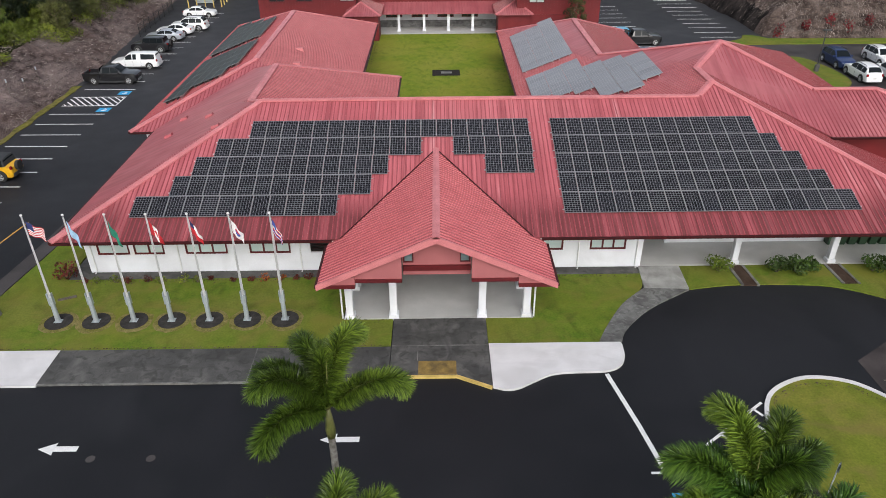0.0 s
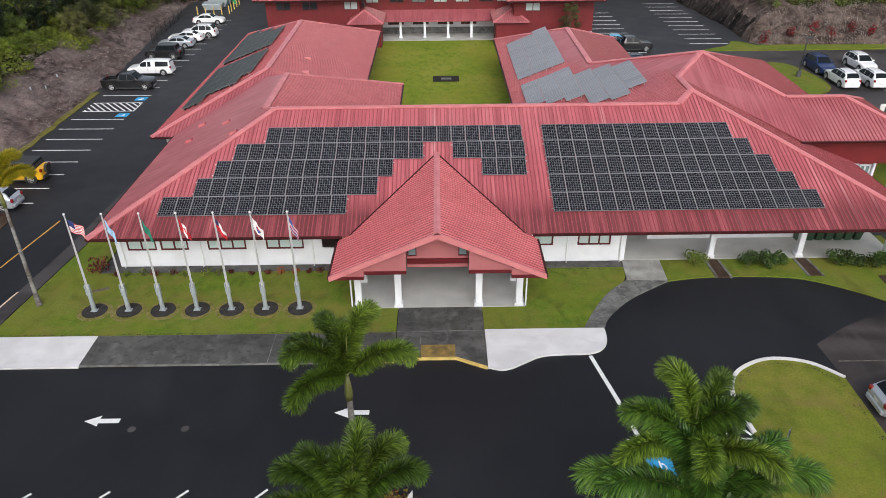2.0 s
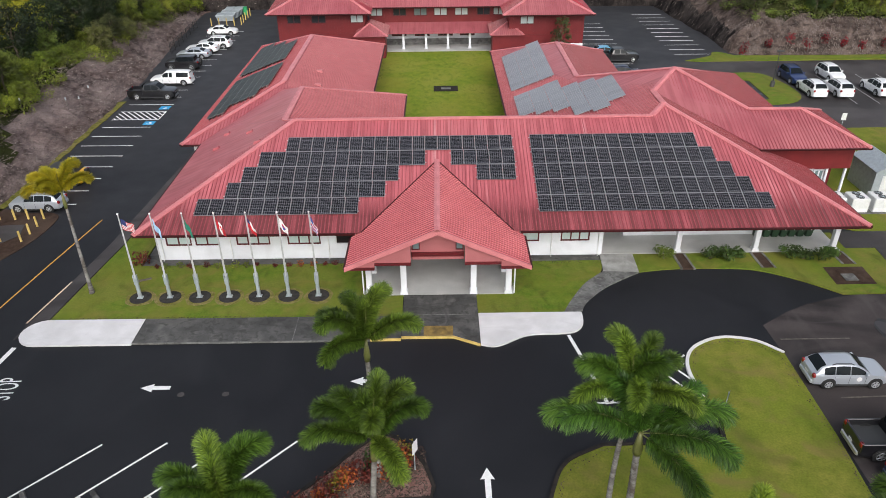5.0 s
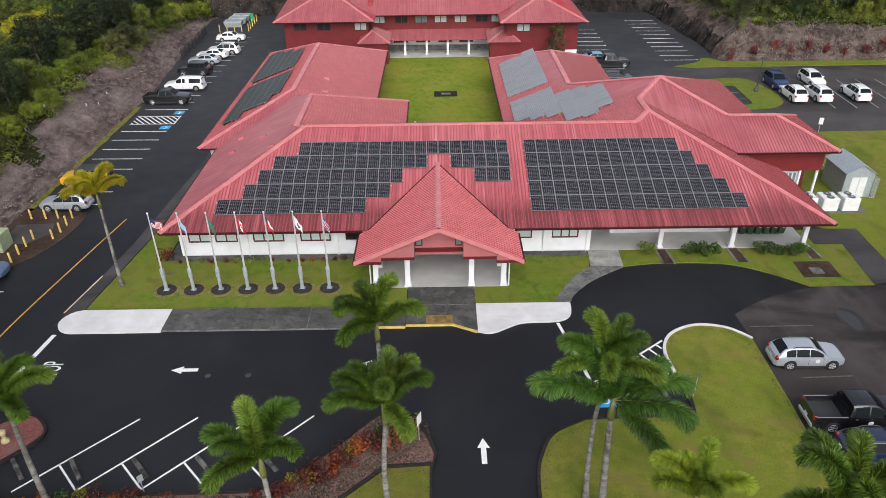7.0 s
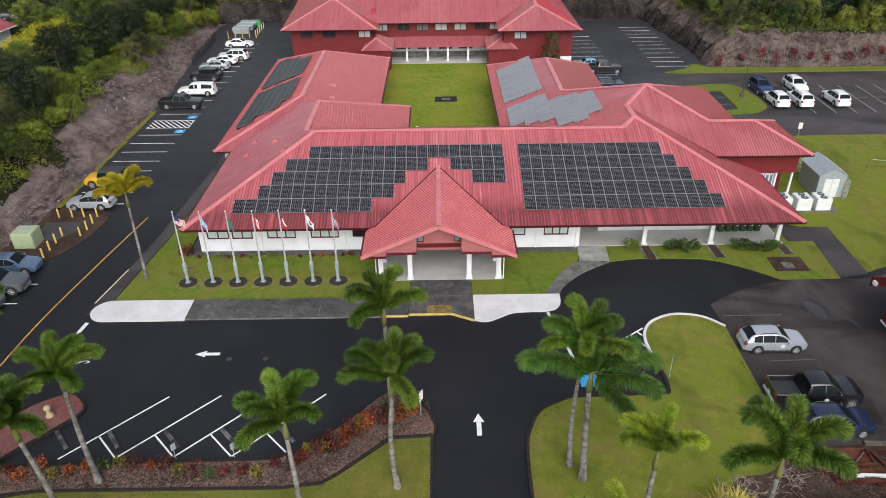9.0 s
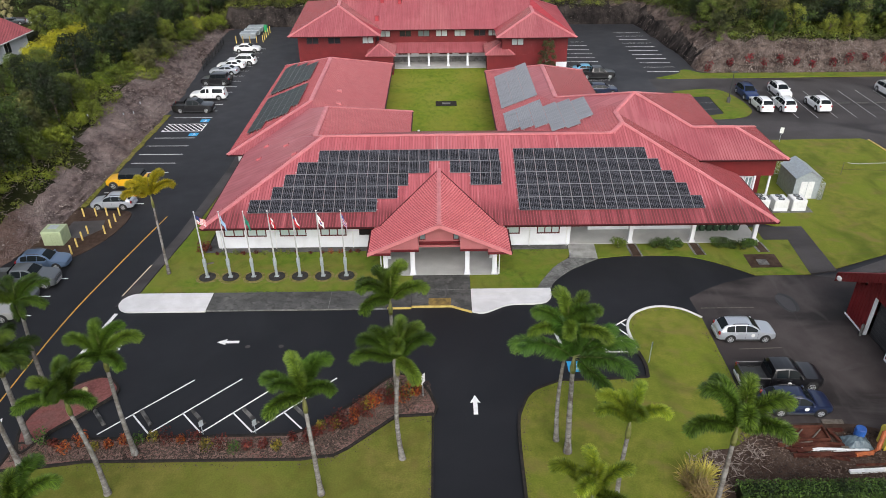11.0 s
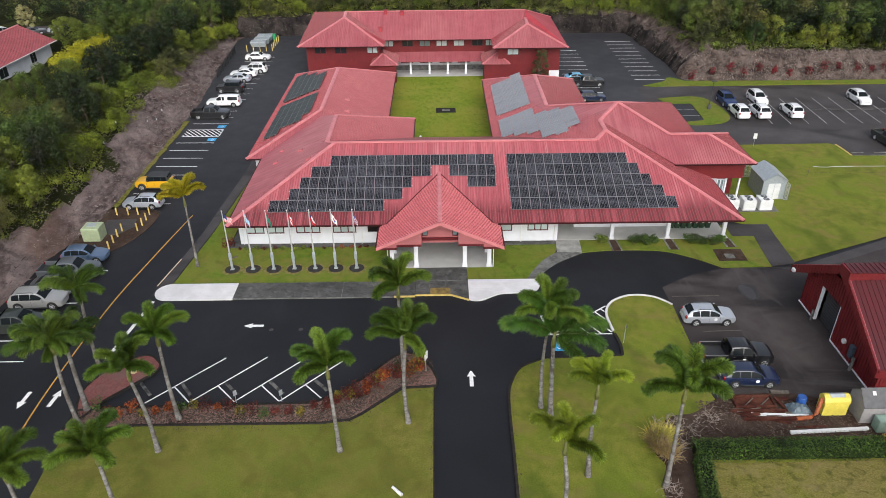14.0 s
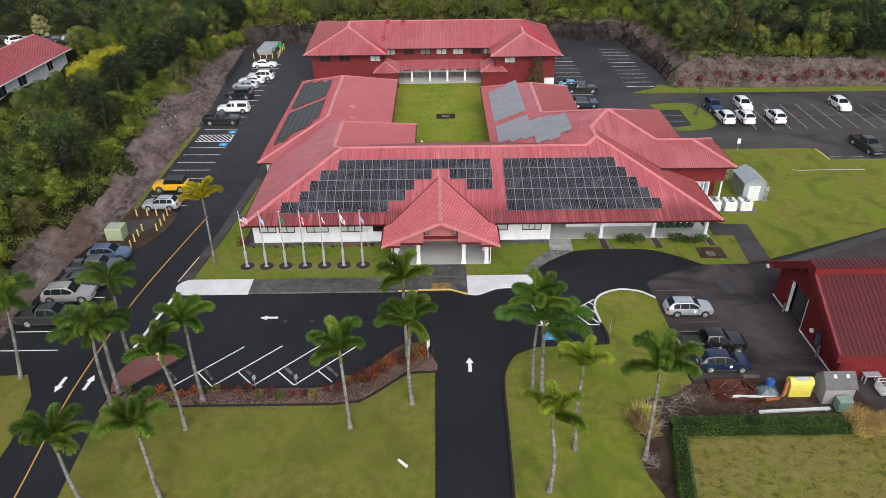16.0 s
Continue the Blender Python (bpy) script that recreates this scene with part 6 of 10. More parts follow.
# ---- solar panels ----
def cell_material(name, a, b, grid, tone, rough=0.3, spec=0.12, vary=1.7):
    """Dark glass over silicon cells, with the pale grid of cell edges at true size."""
    m = bpy.data.materials.new(name)
    m.use_nodes = True
    n, l = m.node_tree.nodes, m.node_tree.links
    p = n["Principled BSDF"]
    tc = n.new("ShaderNodeTexCoord")
    sep = n.new("ShaderNodeSeparateXYZ")
    l.new(tc.outputs["Object"], sep.inputs[0])
    hits = []
    for axis, pitch in ((0, a), (1, b)):
        f = n.new("ShaderNodeMath")
        f.operation = 'MULTIPLY'
        f.inputs[1].default_value = 1 / pitch
        l.new(sep.outputs[axis], f.inputs[0])
        g = n.new("ShaderNodeMath")
        g.operation = 'PINGPONG'
        g.inputs[1].default_value = 0.5
        l.new(f.outputs[0], g.inputs[0])
        h = n.new("ShaderNodeMath")
        h.operation = 'LESS_THAN'
        h.inputs[1].default_value = 0.055
        l.new(g.outputs[0], h.inputs[0])
        hits.append(h)
    mx = n.new("ShaderNodeMath")
    mx.operation = 'MAXIMUM'
    l.new(hits[0].outputs[0], mx.inputs[0])
    l.new(hits[1].outputs[0], mx.inputs[1])
    info = n.new("ShaderNodeObjectInfo")
    k0 = n.new("ShaderNodeMix")
    k0.data_type = 'RGBA'
    l.new(info.outputs["Random"], k0.inputs[0])
    k0.inputs[6].default_value = tone
    k0.inputs[7].default_value = tuple(v * vary for v in tone[:3]) + (1,)
    k = n.new("ShaderNodeMix")
    k.data_type = 'RGBA'
    l.new(mx.outputs[0], k.inputs[0])
    l.new(k0.outputs[2], k.inputs[6])
    k.inputs[7].default_value = grid
    l.new(k.outputs[2], p.inputs["Base Color"])
    p.inputs["Roughness"].default_value = rough
    p.inputs["Specular IOR Level"].default_value = spec
    return m


M["cells"] = cell_material("cells", 0.158, 0.158, (0.19, 0.19, 0.22, 1), (0.0065, 0.0068, 0.0095, 1), 0.3, 0.03)
M["cells_old"] = cell_material("cells_old", 0.16, 0.2, (0.045, 0.053, 0.052, 1), (0.011, 0.015, 0.015, 1), 0.4, 0.15, 1.4)
# Pale cells of another panel type, sky reflection also put into their grey.
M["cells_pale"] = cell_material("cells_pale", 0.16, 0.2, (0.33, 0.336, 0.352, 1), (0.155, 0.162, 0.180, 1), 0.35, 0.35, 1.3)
M["plastic_black"] = plain("plastic_black", (0.03, 0.032, 0.034, 1), 0.6)
M["panel_dull"] = plain("panel_dull", (0.17, 0.18, 0.18, 1), 0.5, 0.2)
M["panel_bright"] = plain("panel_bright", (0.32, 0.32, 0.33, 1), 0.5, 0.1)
M["panel_frame"] = plain("panel_frame", (0.20, 0.205, 0.22, 1), 0.5, 0.2)


def panel_mesh(w, h, cells, frame_mat="panel_frame"):
    """One framed panel, w across and h up the slope, centred on its foot."""
    bm = bmesh.new()
    t, f = 0.04, 0.03
    box(bm, -w / 2, w / 2, 0, f, 0, t)
    box(bm, -w / 2, w / 2, h - f, h, 0, t)
    box(bm, -w / 2, -w / 2 + f, f, h - f, 0, t)
    box(bm, w / 2 - f, w / 2, f, h - f, 0, t)
    box(bm, -w / 2 + f, w / 2 - f, f, h - f, 0.01, t - 0.006, 1)
    bm.normal_update()
    me = bpy.data.meshes.new("panel")
    bm.to_mesh(me)
    bm.free()
    me.materials.append(M[frame_mat])
    me.materials.append(cells)
    return me


def array(label, rows, mesh, origin, right, up, w, h, group, lift=0.10):
    """Rows of panels on a slope: rows of (first, last) positions in panels, from the bottom row up."""
    o, r, u = Vector(origin), Vector(right).normalized(), Vector(up).normalized()
    nrm = r.cross(u).normalized()
    rot = Matrix((r, u, nrm)).transposed().to_4x4()
    base = root("solar_array", *origin, label, "solar panels", group)
    for j, spans in enumerate(rows):
        for a, b in spans:
            i = a
            while i < b - 0.01:
                p = o + r * (i + 0.5) * (w + 0.02) + u * j * (h + 0.02) + nrm * lift
                ob = new("panel", mesh)
                ob.matrix_basis = Matrix.Translation(p) @ rot
                ob.parent = base
                ob.matrix_parent_inverse = base.matrix_basis.inverted()
                i += 1
    for j in range(len(rows)):
        bm = bmesh.new()
        lo, hi = min(s[0] for s in rows[j]), max(s[1] for s in rows[j])
        for v in (0.3, h - 0.3):
            for a, b in rows[j]:
                p = o + u * (j * (h + 0.02) + v)
                q0, q1 = p + r * (a * (w + 0.02) - 0.1), p + r * (b * (w + 0.02) + 0.1)
                loft(bm, [[q + u * 0.02 + nrm * 0.03, q - u * 0.02 + nrm * 0.03, q - u * 0.02 + nrm * (lift - 0.002), q + u * 0.02 + nrm * (lift - 0.002)] for q in (q0, q1)])
        part("mounting_rail", bm, M["steel"], base, "aluminium mounting rail")
    return base


PW, PH = 0.99, 1.65
pm = panel_mesh(PW, PH, M["cells"])
us = Vector((0, 1, K))
zs = lambda y: EV + K * (y - SOUTH)
array("large array of black solar panels on the red roof", [[(0, 17)], [(0, 16)], [(0, 15)], [(0, 14)], [(0, 13)]], pm, (7.08, 32.38, zs(32.38)), (1, 0, 0), us, PW, PH, "solar arrays")
# west array: stepped to the hip and cut round the entrance gable
P = 0.99
array("stepped array of black solar panels round the gable", [[(0, 12)], [(1.92, 13.92)], [(2.88, 14.88), (20.9, 23.9)], [(3.92, 16.92), (18.95, 23.95)], [(5.88, 23.88)]], panel_mesh(0.97, PH, M["cells"]), (-17.98, 32.38, zs(32.38)), (1, 0, 0), us, 0.97, PH, "solar arrays")
po = panel_mesh(2.0, 0.97, M["cells_old"], "panel_dull")
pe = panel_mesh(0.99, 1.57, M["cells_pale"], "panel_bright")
kx = 0.386
uw = Vector((1, 0, kx))
zw = lambda x: 3.42 + kx * (x + 23.85)
array("older grid of dark solar panels on the west wing", [[(-2, 4)], [(-2, 4)], [(-1, 4)], [(-1, 4)], [(0, 4)], [(0, 4)]], po, (-22.75, 74.5, zw(-22.75)), (0, -1, 0), uw, 2.0, 0.97, "solar arrays", 0.26)
array("older stepped grid of dark solar panels on the west wing", [[(0, 6)], [(0, 6)], [(0, 5)], [(0, 5)], [(0, 5)], [(0, 4)]], po, (-22.6, 64.5, zw(-22.6)), (0, -1, 0), uw, 2.0, 0.97, "solar arrays", 0.26)
ke = (8.2 - 3.5) / (18.7 - 6.65)
ue = Vector((-1, 0, -ke)) * -1
ze = lambda x: 3.5 + ke * (x - 6.65)
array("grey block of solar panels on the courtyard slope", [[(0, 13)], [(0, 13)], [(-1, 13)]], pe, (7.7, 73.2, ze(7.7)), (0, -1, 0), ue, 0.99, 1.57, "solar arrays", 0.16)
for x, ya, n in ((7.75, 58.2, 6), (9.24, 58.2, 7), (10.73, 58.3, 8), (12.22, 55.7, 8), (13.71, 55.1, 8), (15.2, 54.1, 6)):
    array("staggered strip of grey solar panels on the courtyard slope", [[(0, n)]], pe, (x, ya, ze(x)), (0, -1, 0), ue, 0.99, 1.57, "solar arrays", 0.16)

# ---- palms ----
RNG = random.Random(7)


def frond_mesh(name, mat, elev, length, style, seed):
    """A feather leaf along +x from the origin: an arching rib with narrow leaflets."""
    rg = random.Random(seed)
    bm = bmesh.new()
    n = 60
    pts, ang, p = [], radians(elev), Vector((0, 0, 0))
    bend = radians((72 + elev * 0.85) if style == "fox" else 62 + elev * 0.72) / n
    for i in range(n + 1):
        pts.append(p.copy())
        p = p + Vector((math.cos(ang), 0, math.sin(ang))) * (length / n)
        ang -= bend * (0.12 + 2.64 * (i / n) ** 2)
    tube(bm, pts[::7] + [pts[-1]], [0.035 * (1 - 0.8 * k / 8) for k in range(len(pts[::7]) + 1)], 5, 0)
    for i in range(6, n + 1):
        f = i / n
        d = (pts[i] - pts[i - 1]).normalized()
        up = Vector((-d.z, 0, d.x))
        side = Vector((0, 1, 0))
        full = min(1.0, 0.45 + f * 2.4, 0.72 + (1 - f) * 2.2)
        for k in range(46 if style == "fox" else 28):
            if style == "fox":
                a = rg.uniform(0, 6.283)
                ll = 0.52 * full * rg.uniform(0.75, 1.12)
                out = side * math.cos(a) + up * math.sin(a) * 0.85 + d * rg.uniform(0.3, 0.75)
                sag = 0.18
            else:
                s = 1 if k % 2 else -1
                a = rg.uniform(-1.2, 1.35)
                ll = 0.64 * full * rg.uniform(0.8, 1.1)
                out = side * s * math.cos(a) + up * math.sin(a) + d * rg.uniform(0.4, 0.8)
                sag = 0.32
            out.normalize()
            w = out.cross(Vector((rg.uniform(-0.6, 0.6), rg.uniform(-0.6, 0.6), 1))).normalized() * (0.019 if style == "fox" else 0.018)
            b0 = pts[i] + d * rg.uniform(-0.03, 0.03)
            m0 = b0 + out * ll * 0.5 - Vector((0, 0, sag * ll * 0.3))
            e0 = b0 + out * ll - Vector((0, 0, sag * ll * 1.2))
            v = [bm.verts.new(q) for q in (b0, m0 - w, e0, m0 + w)]
            bm.faces.new(v).material_index = 1
    bm.normal_update()
    me = bpy.data.meshes.new(name)
    bm.to_mesh(me)
    bm.free()
    me.materials.append(M["crownshaft"])
    me.materials.append(mat)
    return me


FROND = {}
for tone in ("palm_leaf", "palm_leaf_lime", "palm_leaf_gold"):
    for e in (78, 58, 40, 22, 2):
        for v in range(2):
            FROND[tone, e, v] = frond_mesh("frond", M[tone], e + 12, 2.75 if e < 70 else 2.1, "fox", e * 10 + v)
for tone, e, v in [(a, b, c) for a in ("palm_leaf_dark", "palm_leaf_royal") for b in (78, 58, 40, 22, 2) for c in range(2)]:
        FROND[tone, e, v] = frond_mesh("frond", M[tone], e, 3.4 if e < 70 else 2.6, "long", e * 10 + v)


def palm(x, y, lean, high, tone, seed, size=1.0, fronds=11, thick=1.0, label="", leaves=()):
    """A single-stemmed palm: ringed grey trunk, green crownshaft, arching fronds; leaves: bearing and rise of each frond in degrees, where they are known."""
    rg = random.Random(seed)
    ob = root("palm_tree", x, y, 0, label or "foxtail palm with a slim grey trunk and bushy green fronds", "palm tree", "palms")
    top = Vector((x + lean, y, high - 0.35))
    bend = Vector((rg.uniform(-0.25, 0.25), rg.uniform(-0.15, 0.15), 0))
    pts, rad = [], []
    base = Vector((x, y, 0))
    n = 30
    for i in range(n + 1):
        f = i / n
        p = base.lerp(top - Vector((0, 0, 1.1)), f) + bend * math.sin(f * math.pi)
        r = (0.17 * (1 - 0.35 * f) + 0.10 * math.exp(-f * 14)) * thick
        pts.append(p)
        rad.append(r * (1.0 if i % 2 else 0.955))
    bm = bmesh.new()
    tube(bm, pts, rad, 10)
    part("trunk", bm, M["trunk"], ob, "pale grey ringed trunk", True)
    bm = bmesh.new()
    a = pts[-1]
    tube(bm, [a - Vector((0, 0, 0.03)), a.lerp(top, 0.25), a.lerp(top, 0.6), top], [0.135 * thick, 0.16 * thick, 0.12 * thick, 0.06 * thick], 10)
    part("crownshaft", bm, M["crownshaft"], ob, "smooth green crownshaft", True)
    az = rg.uniform(0, 360)
    rise = (40, 58, 22, 40, 58, 22, 40, 58, 78, 22, 40, 58)
    more = [(rg.uniform(0, 360), 78)] if leaves else []
    for k, (turn, e) in enumerate(list(leaves) + more or [(az + k * 360 / min(fronds, 8) * 3 + (k // 8) * 20, rise[k % 12]) for k in range(fronds)]):
        fr = new("frond", FROND[tone, e, rg.randrange(2)])
        s = size * rg.uniform(0.92, 1.08)
        fr.matrix_basis = Matrix.Translation(top) @ pose(0, 0, 0, rg.uniform(-8, 8), rg.uniform(-10, 4), turn + rg.uniform(-6, 6)) @ Matrix.Diagonal((s, s, s, 1))
        hang(fr, ob)
    bm = bmesh.new()
    tip = top + Vector((rg.uniform(-0.15, 0.15), rg.uniform(-0.15, 0.15), 1.9 * size))
    tube(bm, [top - Vector((0, 0, 0.1)), top.lerp(tip, 0.5), tip], [0.04, 0.025, 0.006], 6)
    part("spear_leaf", bm, M["crownshaft"], ob, "unopened upright spear leaf")
    return ob


YELLOWISH = "foxtail palm with yellow-green fronds on the lawn"
RAGGED = "tall palm with long ragged yellow-green fronds"
palm(-36.6, 10.4, 1.2, 8.6, "palm_leaf_royal", 40, 0.85, 11, 1.0, RAGGED)
palm(-27.05, 6.5, 0.1, 8.5, "palm_leaf_royal", 43, 0.8, 11, 1.0, RAGGED)
palm(-27.35, 8.4, 0.1, 7.2, "palm_leaf_royal", 44, 0.85, 10, 1.2, RAGGED)
palm(-28.0, 12.6, 0.3, 8.7, "palm_leaf_royal", 45, 0.78, 10, 1.0, RAGGED)
palm(-25.3, -3.2, -0.3, 6.9, "palm_leaf", 41, 1.0, 8)
palm(-20.1, -2.8, -0.1, 7.8, "palm_leaf", 42, 0.95, 8, 1.0, "", [(105, 78), (170, 40), (30, 40), (215, 22), (320, 22), (60, 58), (140, 58)])
palm(-20.5, 4.1, -0.4, 8.1, "palm_leaf", 46, 0.95, 8, 1.0, "", [(100, 58), (160, 40), (40, 58), (280, 58), (215, 22), (340, 22), (75, 78)])
palm(-20.0, 7.25, 0.0, 8.5, "palm_leaf", 47, 0.95, 8, 1.0, "", [(115, 58), (85, 78), (20, 40), (315, 22), (170, 40), (50, 58), (245, 22)])
palm(-7.55, 3.9, -0.2, 8.25, "palm_leaf", 48, 1.0, 8, 1.0, "", [(115, 58), (165, 40), (62, 58), (35, 58), (340, 40), (235, 22), (200, 58), (85, 78)])
palm(-2.77, 6.6, 0.0, 8.5, "palm_leaf", 49, 1.0, 8, 1.0, "", [(88, 58), (45, 58), (10, 40), (140, 58), (165, 40), (195, 22), (300, 22), (110, 78)])
palm(-3.35, 12.0, -0.12, 8.95, "palm_leaf", 50, 1.0, 8, 1.0, "", [(98, 78), (60, 58), (172, 40), (2, 40), (238, 22), (205, 58), (130, 58)])
palm(9.6, 1.4, -0.15, 8.6, "palm_leaf_lime", 51, 0.85, 7, 1.0, YELLOWISH, [(150, 58), (60, 58), (355, 40), (270, 78), (180, 40), (110, 78)])
palm(7.1, -2.4, -0.2, 7.75, "palm_leaf_lime", 52, 0.9, 7, 1.0, YELLOWISH, [(95, 58), (165, 40), (15, 40), (235, 58), (310, 22), (60, 78)])
palm(14.6, 0.42, -0.1, 9.05, "palm_leaf", 53, 1.1, 8, 1.0, "", [(70, 58), (150, 58), (260, 78), (190, 22), (10, 40), (325, 40), (110, 40)])
palm(-24.85, 28.7, 0.1, 8.3, "palm_leaf_gold", 81, 0.9, 8, 0.8, "palm with golden yellow fronds beside the side drive", [(145, 58), (180, 40), (255, 58), (70, 58), (15, 40), (195, 22)])
palm(7.22, 8.0, 0.05, 9.35, "palm_leaf", 82, 1.03, 12, 0.9, "", [(105, 58), (55, 58), (165, 40), (200, 22), (20, 40), (330, 22), (85, 78), (260, 40)])
palm(7.8, 7.0, -0.25, 8.2, "palm_leaf_dark", 83, 1.05, 9, 1.25, "royal palm with a stout trunk and long feathery fronds", [(175, 22), (188, 40), (150, 58), (95, 78), (60, 58), (30, 40), (5, 22), (330, 22), (312, 2), (120, 58)])


# ---- broadleaf trees, shrubs ----
def leaf_cloud(verts, faces, centre, radius, count, size, rg, squash=0.75):
    """Small leaves scattered through a clump, facing mostly outward."""
    for _ in range(count):
        d = Vector((rg.gauss(0, 1), rg.gauss(0, 1), rg.gauss(0, 1))).normalized()
        r = radius * rg.uniform(0.62, 1.0)
        p = centre + Vector((d.x * r, d.y * r, d.z * r * squash))
        nrm = (d + Vector((rg.uniform(-0.45, 0.45), rg.uniform(-0.45, 0.45), rg.uniform(-0.1, 0.5)))).normalized()
        u = nrm.orthogonal().normalized()
        a = rg.uniform(0, 6.283)
        w = nrm.cross(u)
        t = u * math.cos(a) + w * math.sin(a)
        s = nrm.cross(t)
        L = size * rg.uniform(0.7, 1.35)
        i = len(verts)
        verts.extend([p - t * L * 0.5, p + s * L * 0.3 + nrm * L * 0.05, p + t * L * 0.5, p - s * L * 0.3 + nrm * L * 0.05])
        faces.append((i, i + 1, i + 2, i + 3))


def cloud_object(name, verts, faces, mat):
    me = bpy.data.meshes.new(name)
    me.from_pydata([tuple(v) for v in verts], [], faces)
    me.materials.append(mat)
    return me


def tree_proto(mat, high, spread, clumps, leaves, size, seed):
    """Meshes of a trunk with limbs and of a crown of many leaf clumps with gaps."""
    rg = random.Random(seed)
    bm = bmesh.new()
    trunk_top = Vector((rg.uniform(-0.4, 0.4), rg.uniform(-0.4, 0.4), high * 0.55))
    tube(bm, [(0, 0, -0.6), (rg.uniform(-0.2, 0.2), 0, high * 0.25), trunk_top], [0.20, 0.15, 0.09], 7)
    verts, faces = [], []
    for k in range(clumps):
        a = k * 2.4 + rg.uniform(-0.4, 0.4)
        f = (k + 0.5) / clumps
        zf = 0.20 + 0.78 * f + rg.uniform(-0.05, 0.05)
        r = spread * rg.uniform(0.45, 0.95) * math.sqrt(max(0.06, 1 - ((zf - 0.45) / 0.56) ** 2))
        c = Vector((r * math.cos(a), r * math.sin(a), high * zf))
        if k % 4 == 0 and zf > 0.4:
            s = trunk_top * rg.uniform(0.6, 1.0)
            tube(bm, [s, s.lerp(c, 0.5) + Vector((0, 0, -0.1)), c], [0.07, 0.045, 0.015], 5)
        leaf_cloud(verts, faces, c, spread * rg.uniform(0.22, 0.40), leaves, size, rg, 0.8)
    bm.normal_update()
    tm = bpy.data.meshes.new("trunk")
    bm.to_mesh(tm)
    bm.free()
    tm.materials.append(M["bark"])
    return tm, cloud_object("crown", verts, faces, mat)


PROTO = [tree_proto(M["leaf_a"], 6.0, 2.8, 44, 150, 0.21, 1), tree_proto(M["leaf_b"], 5.2, 2.6, 42, 150, 0.20, 2), tree_proto(M["leaf_c"], 5.6, 2.5, 42, 150, 0.19, 3),
         tree_proto(M["leaf_dark"], 6.5, 3.0, 46, 150, 0.22, 4), tree_proto(M["leaf_shrub"], 2.8, 2.2, 34, 140, 0.20, 5), tree_proto(M["leaf_a"], 7.2, 3.2, 48, 150, 0.23, 6)]
TREE_WORDS = ["dense green broadleaf tree on the hillside", "leafy bright green tree on the hillside", "olive grey-green tree on the hillside", "dark green tree in the woods", "low spreading green tree at the bank's edge", "tall green tree in the woods"]


def tree(x, y, z, k, s, turn, label=None, mesh=None):
    tm, cm = mesh or PROTO[k]
    ob = root("tree", 0, 0, 0, label or TREE_WORDS[k], "tree", "hillside trees")
    for nm, me in (("trunk", tm), ("crown", cm)):
        hang(new(nm, me), ob)
    ob.matrix_basis = pose(x, y, z, 0, 0, turn) @ Matrix.Diagonal((s, s, s * RNG.uniform(0.85, 1.15), 1))
    return ob


def in_house_yard(x, y):
    return -100 < x < -68 and 56 < y < 108 or -104 < x < -74 and 107 < y < 123


# trees along the edges of the woods
spots = []
for i in range(4000):
    side = RNG.random()
    if side < 0.5:
        x, y = RNG.uniform(-66, -43), RNG.uniform(8, 128)
    elif side < 0.72:
        x, y = RNG.uniform(-45, 46), RNG.uniform(124, 140)
    else:
        x, y = RNG.uniform(42, 105), RNG.uniform(91, 120)
    if in_house_yard(x, y):
        continue
    d, sd = bank(x, y)
    lim = 6.1 - 2.3 * max(0, min(1, (62 - y) / 14)) - max(0, y - 66) * 0.085 + 1.5 * noise.noise(Vector((x * 0.1, y * 0.1, 2))) if sd < 8 else 4.4 if 10 <= sd < 14 else 3.2 if sd < 12 else 6.0
    if d < lim or any((x - a) ** 2 + (y - b) ** 2 < (3.1 if d < lim + 8 else 4.2) ** 2 for a, b in spots):
        continue
    if -40 < x < 34 and y > 120 and RNG.random() < 0.6:
        continue
    spots.append((x, y))
    near = d < lim + 3 or x < -51 and 44 < y < 99
    low = d < lim + 3
    k = RNG.choice((4, 4, 1, 2)) if low and x < 40 or 8 <= sd < 11 else RNG.choice((0, 3, 2, 5, 1)) if near else RNG.choice((3, 0, 0, 5, 2)) if x > 40 else RNG.choice((0, 1, 2, 3, 3, 5, 0))
    tree(x, y, hill_z(x, y)[0], k, RNG.uniform(0.7, 1.1) * (0.8 if low else 0.5 if near and x < -58 else 0.66 if near else 1.0), RNG.uniform(0, 360))
    if len(spots) >= 290:
        break

# the woods behind, one mass of foliage
verts, faces = {k: [] for k in "abcde"}, {k: [] for k in "abcde"}
for i in range(3000):
    side = RNG.random()
    if side < 0.45:
        x, y = RNG.uniform(-130, -50), RNG.uniform(5, 165)
    elif side < 0.65:
        x, y = RNG.uniform(-60, 50), RNG.uniform(126, 165)
    else:
        x, y = RNG.uniform(42, 135), RNG.uniform(92, 165)
    d, sd = bank(x, y)
    if d < (9 if sd < 8 else 6) or in_house_yard(x, y) or x < -51 and 44 < y < 99:
        continue
    z = hill_z(x, y)[0]
    slope = -48 < x < 42 and y > 122
    key = RNG.choice("adddca") if x > 40 or x < -70 else RNG.choice("eebec") if slope else RNG.choice("aabbcd")
    high = RNG.uniform(0.8, 2.2) if slope else RNG.uniform(2.5, 6.5)
    for c in range(3):
        p = Vector((x + RNG.uniform(-1.5, 1.5), y + RNG.uniform(-1.5, 1.5), z + high * RNG.uniform(0.45, 1.0)))
        leaf_cloud(verts[key], faces[key], p, RNG.uniform(0.9, 1.7), 60, 0.30, RNG)
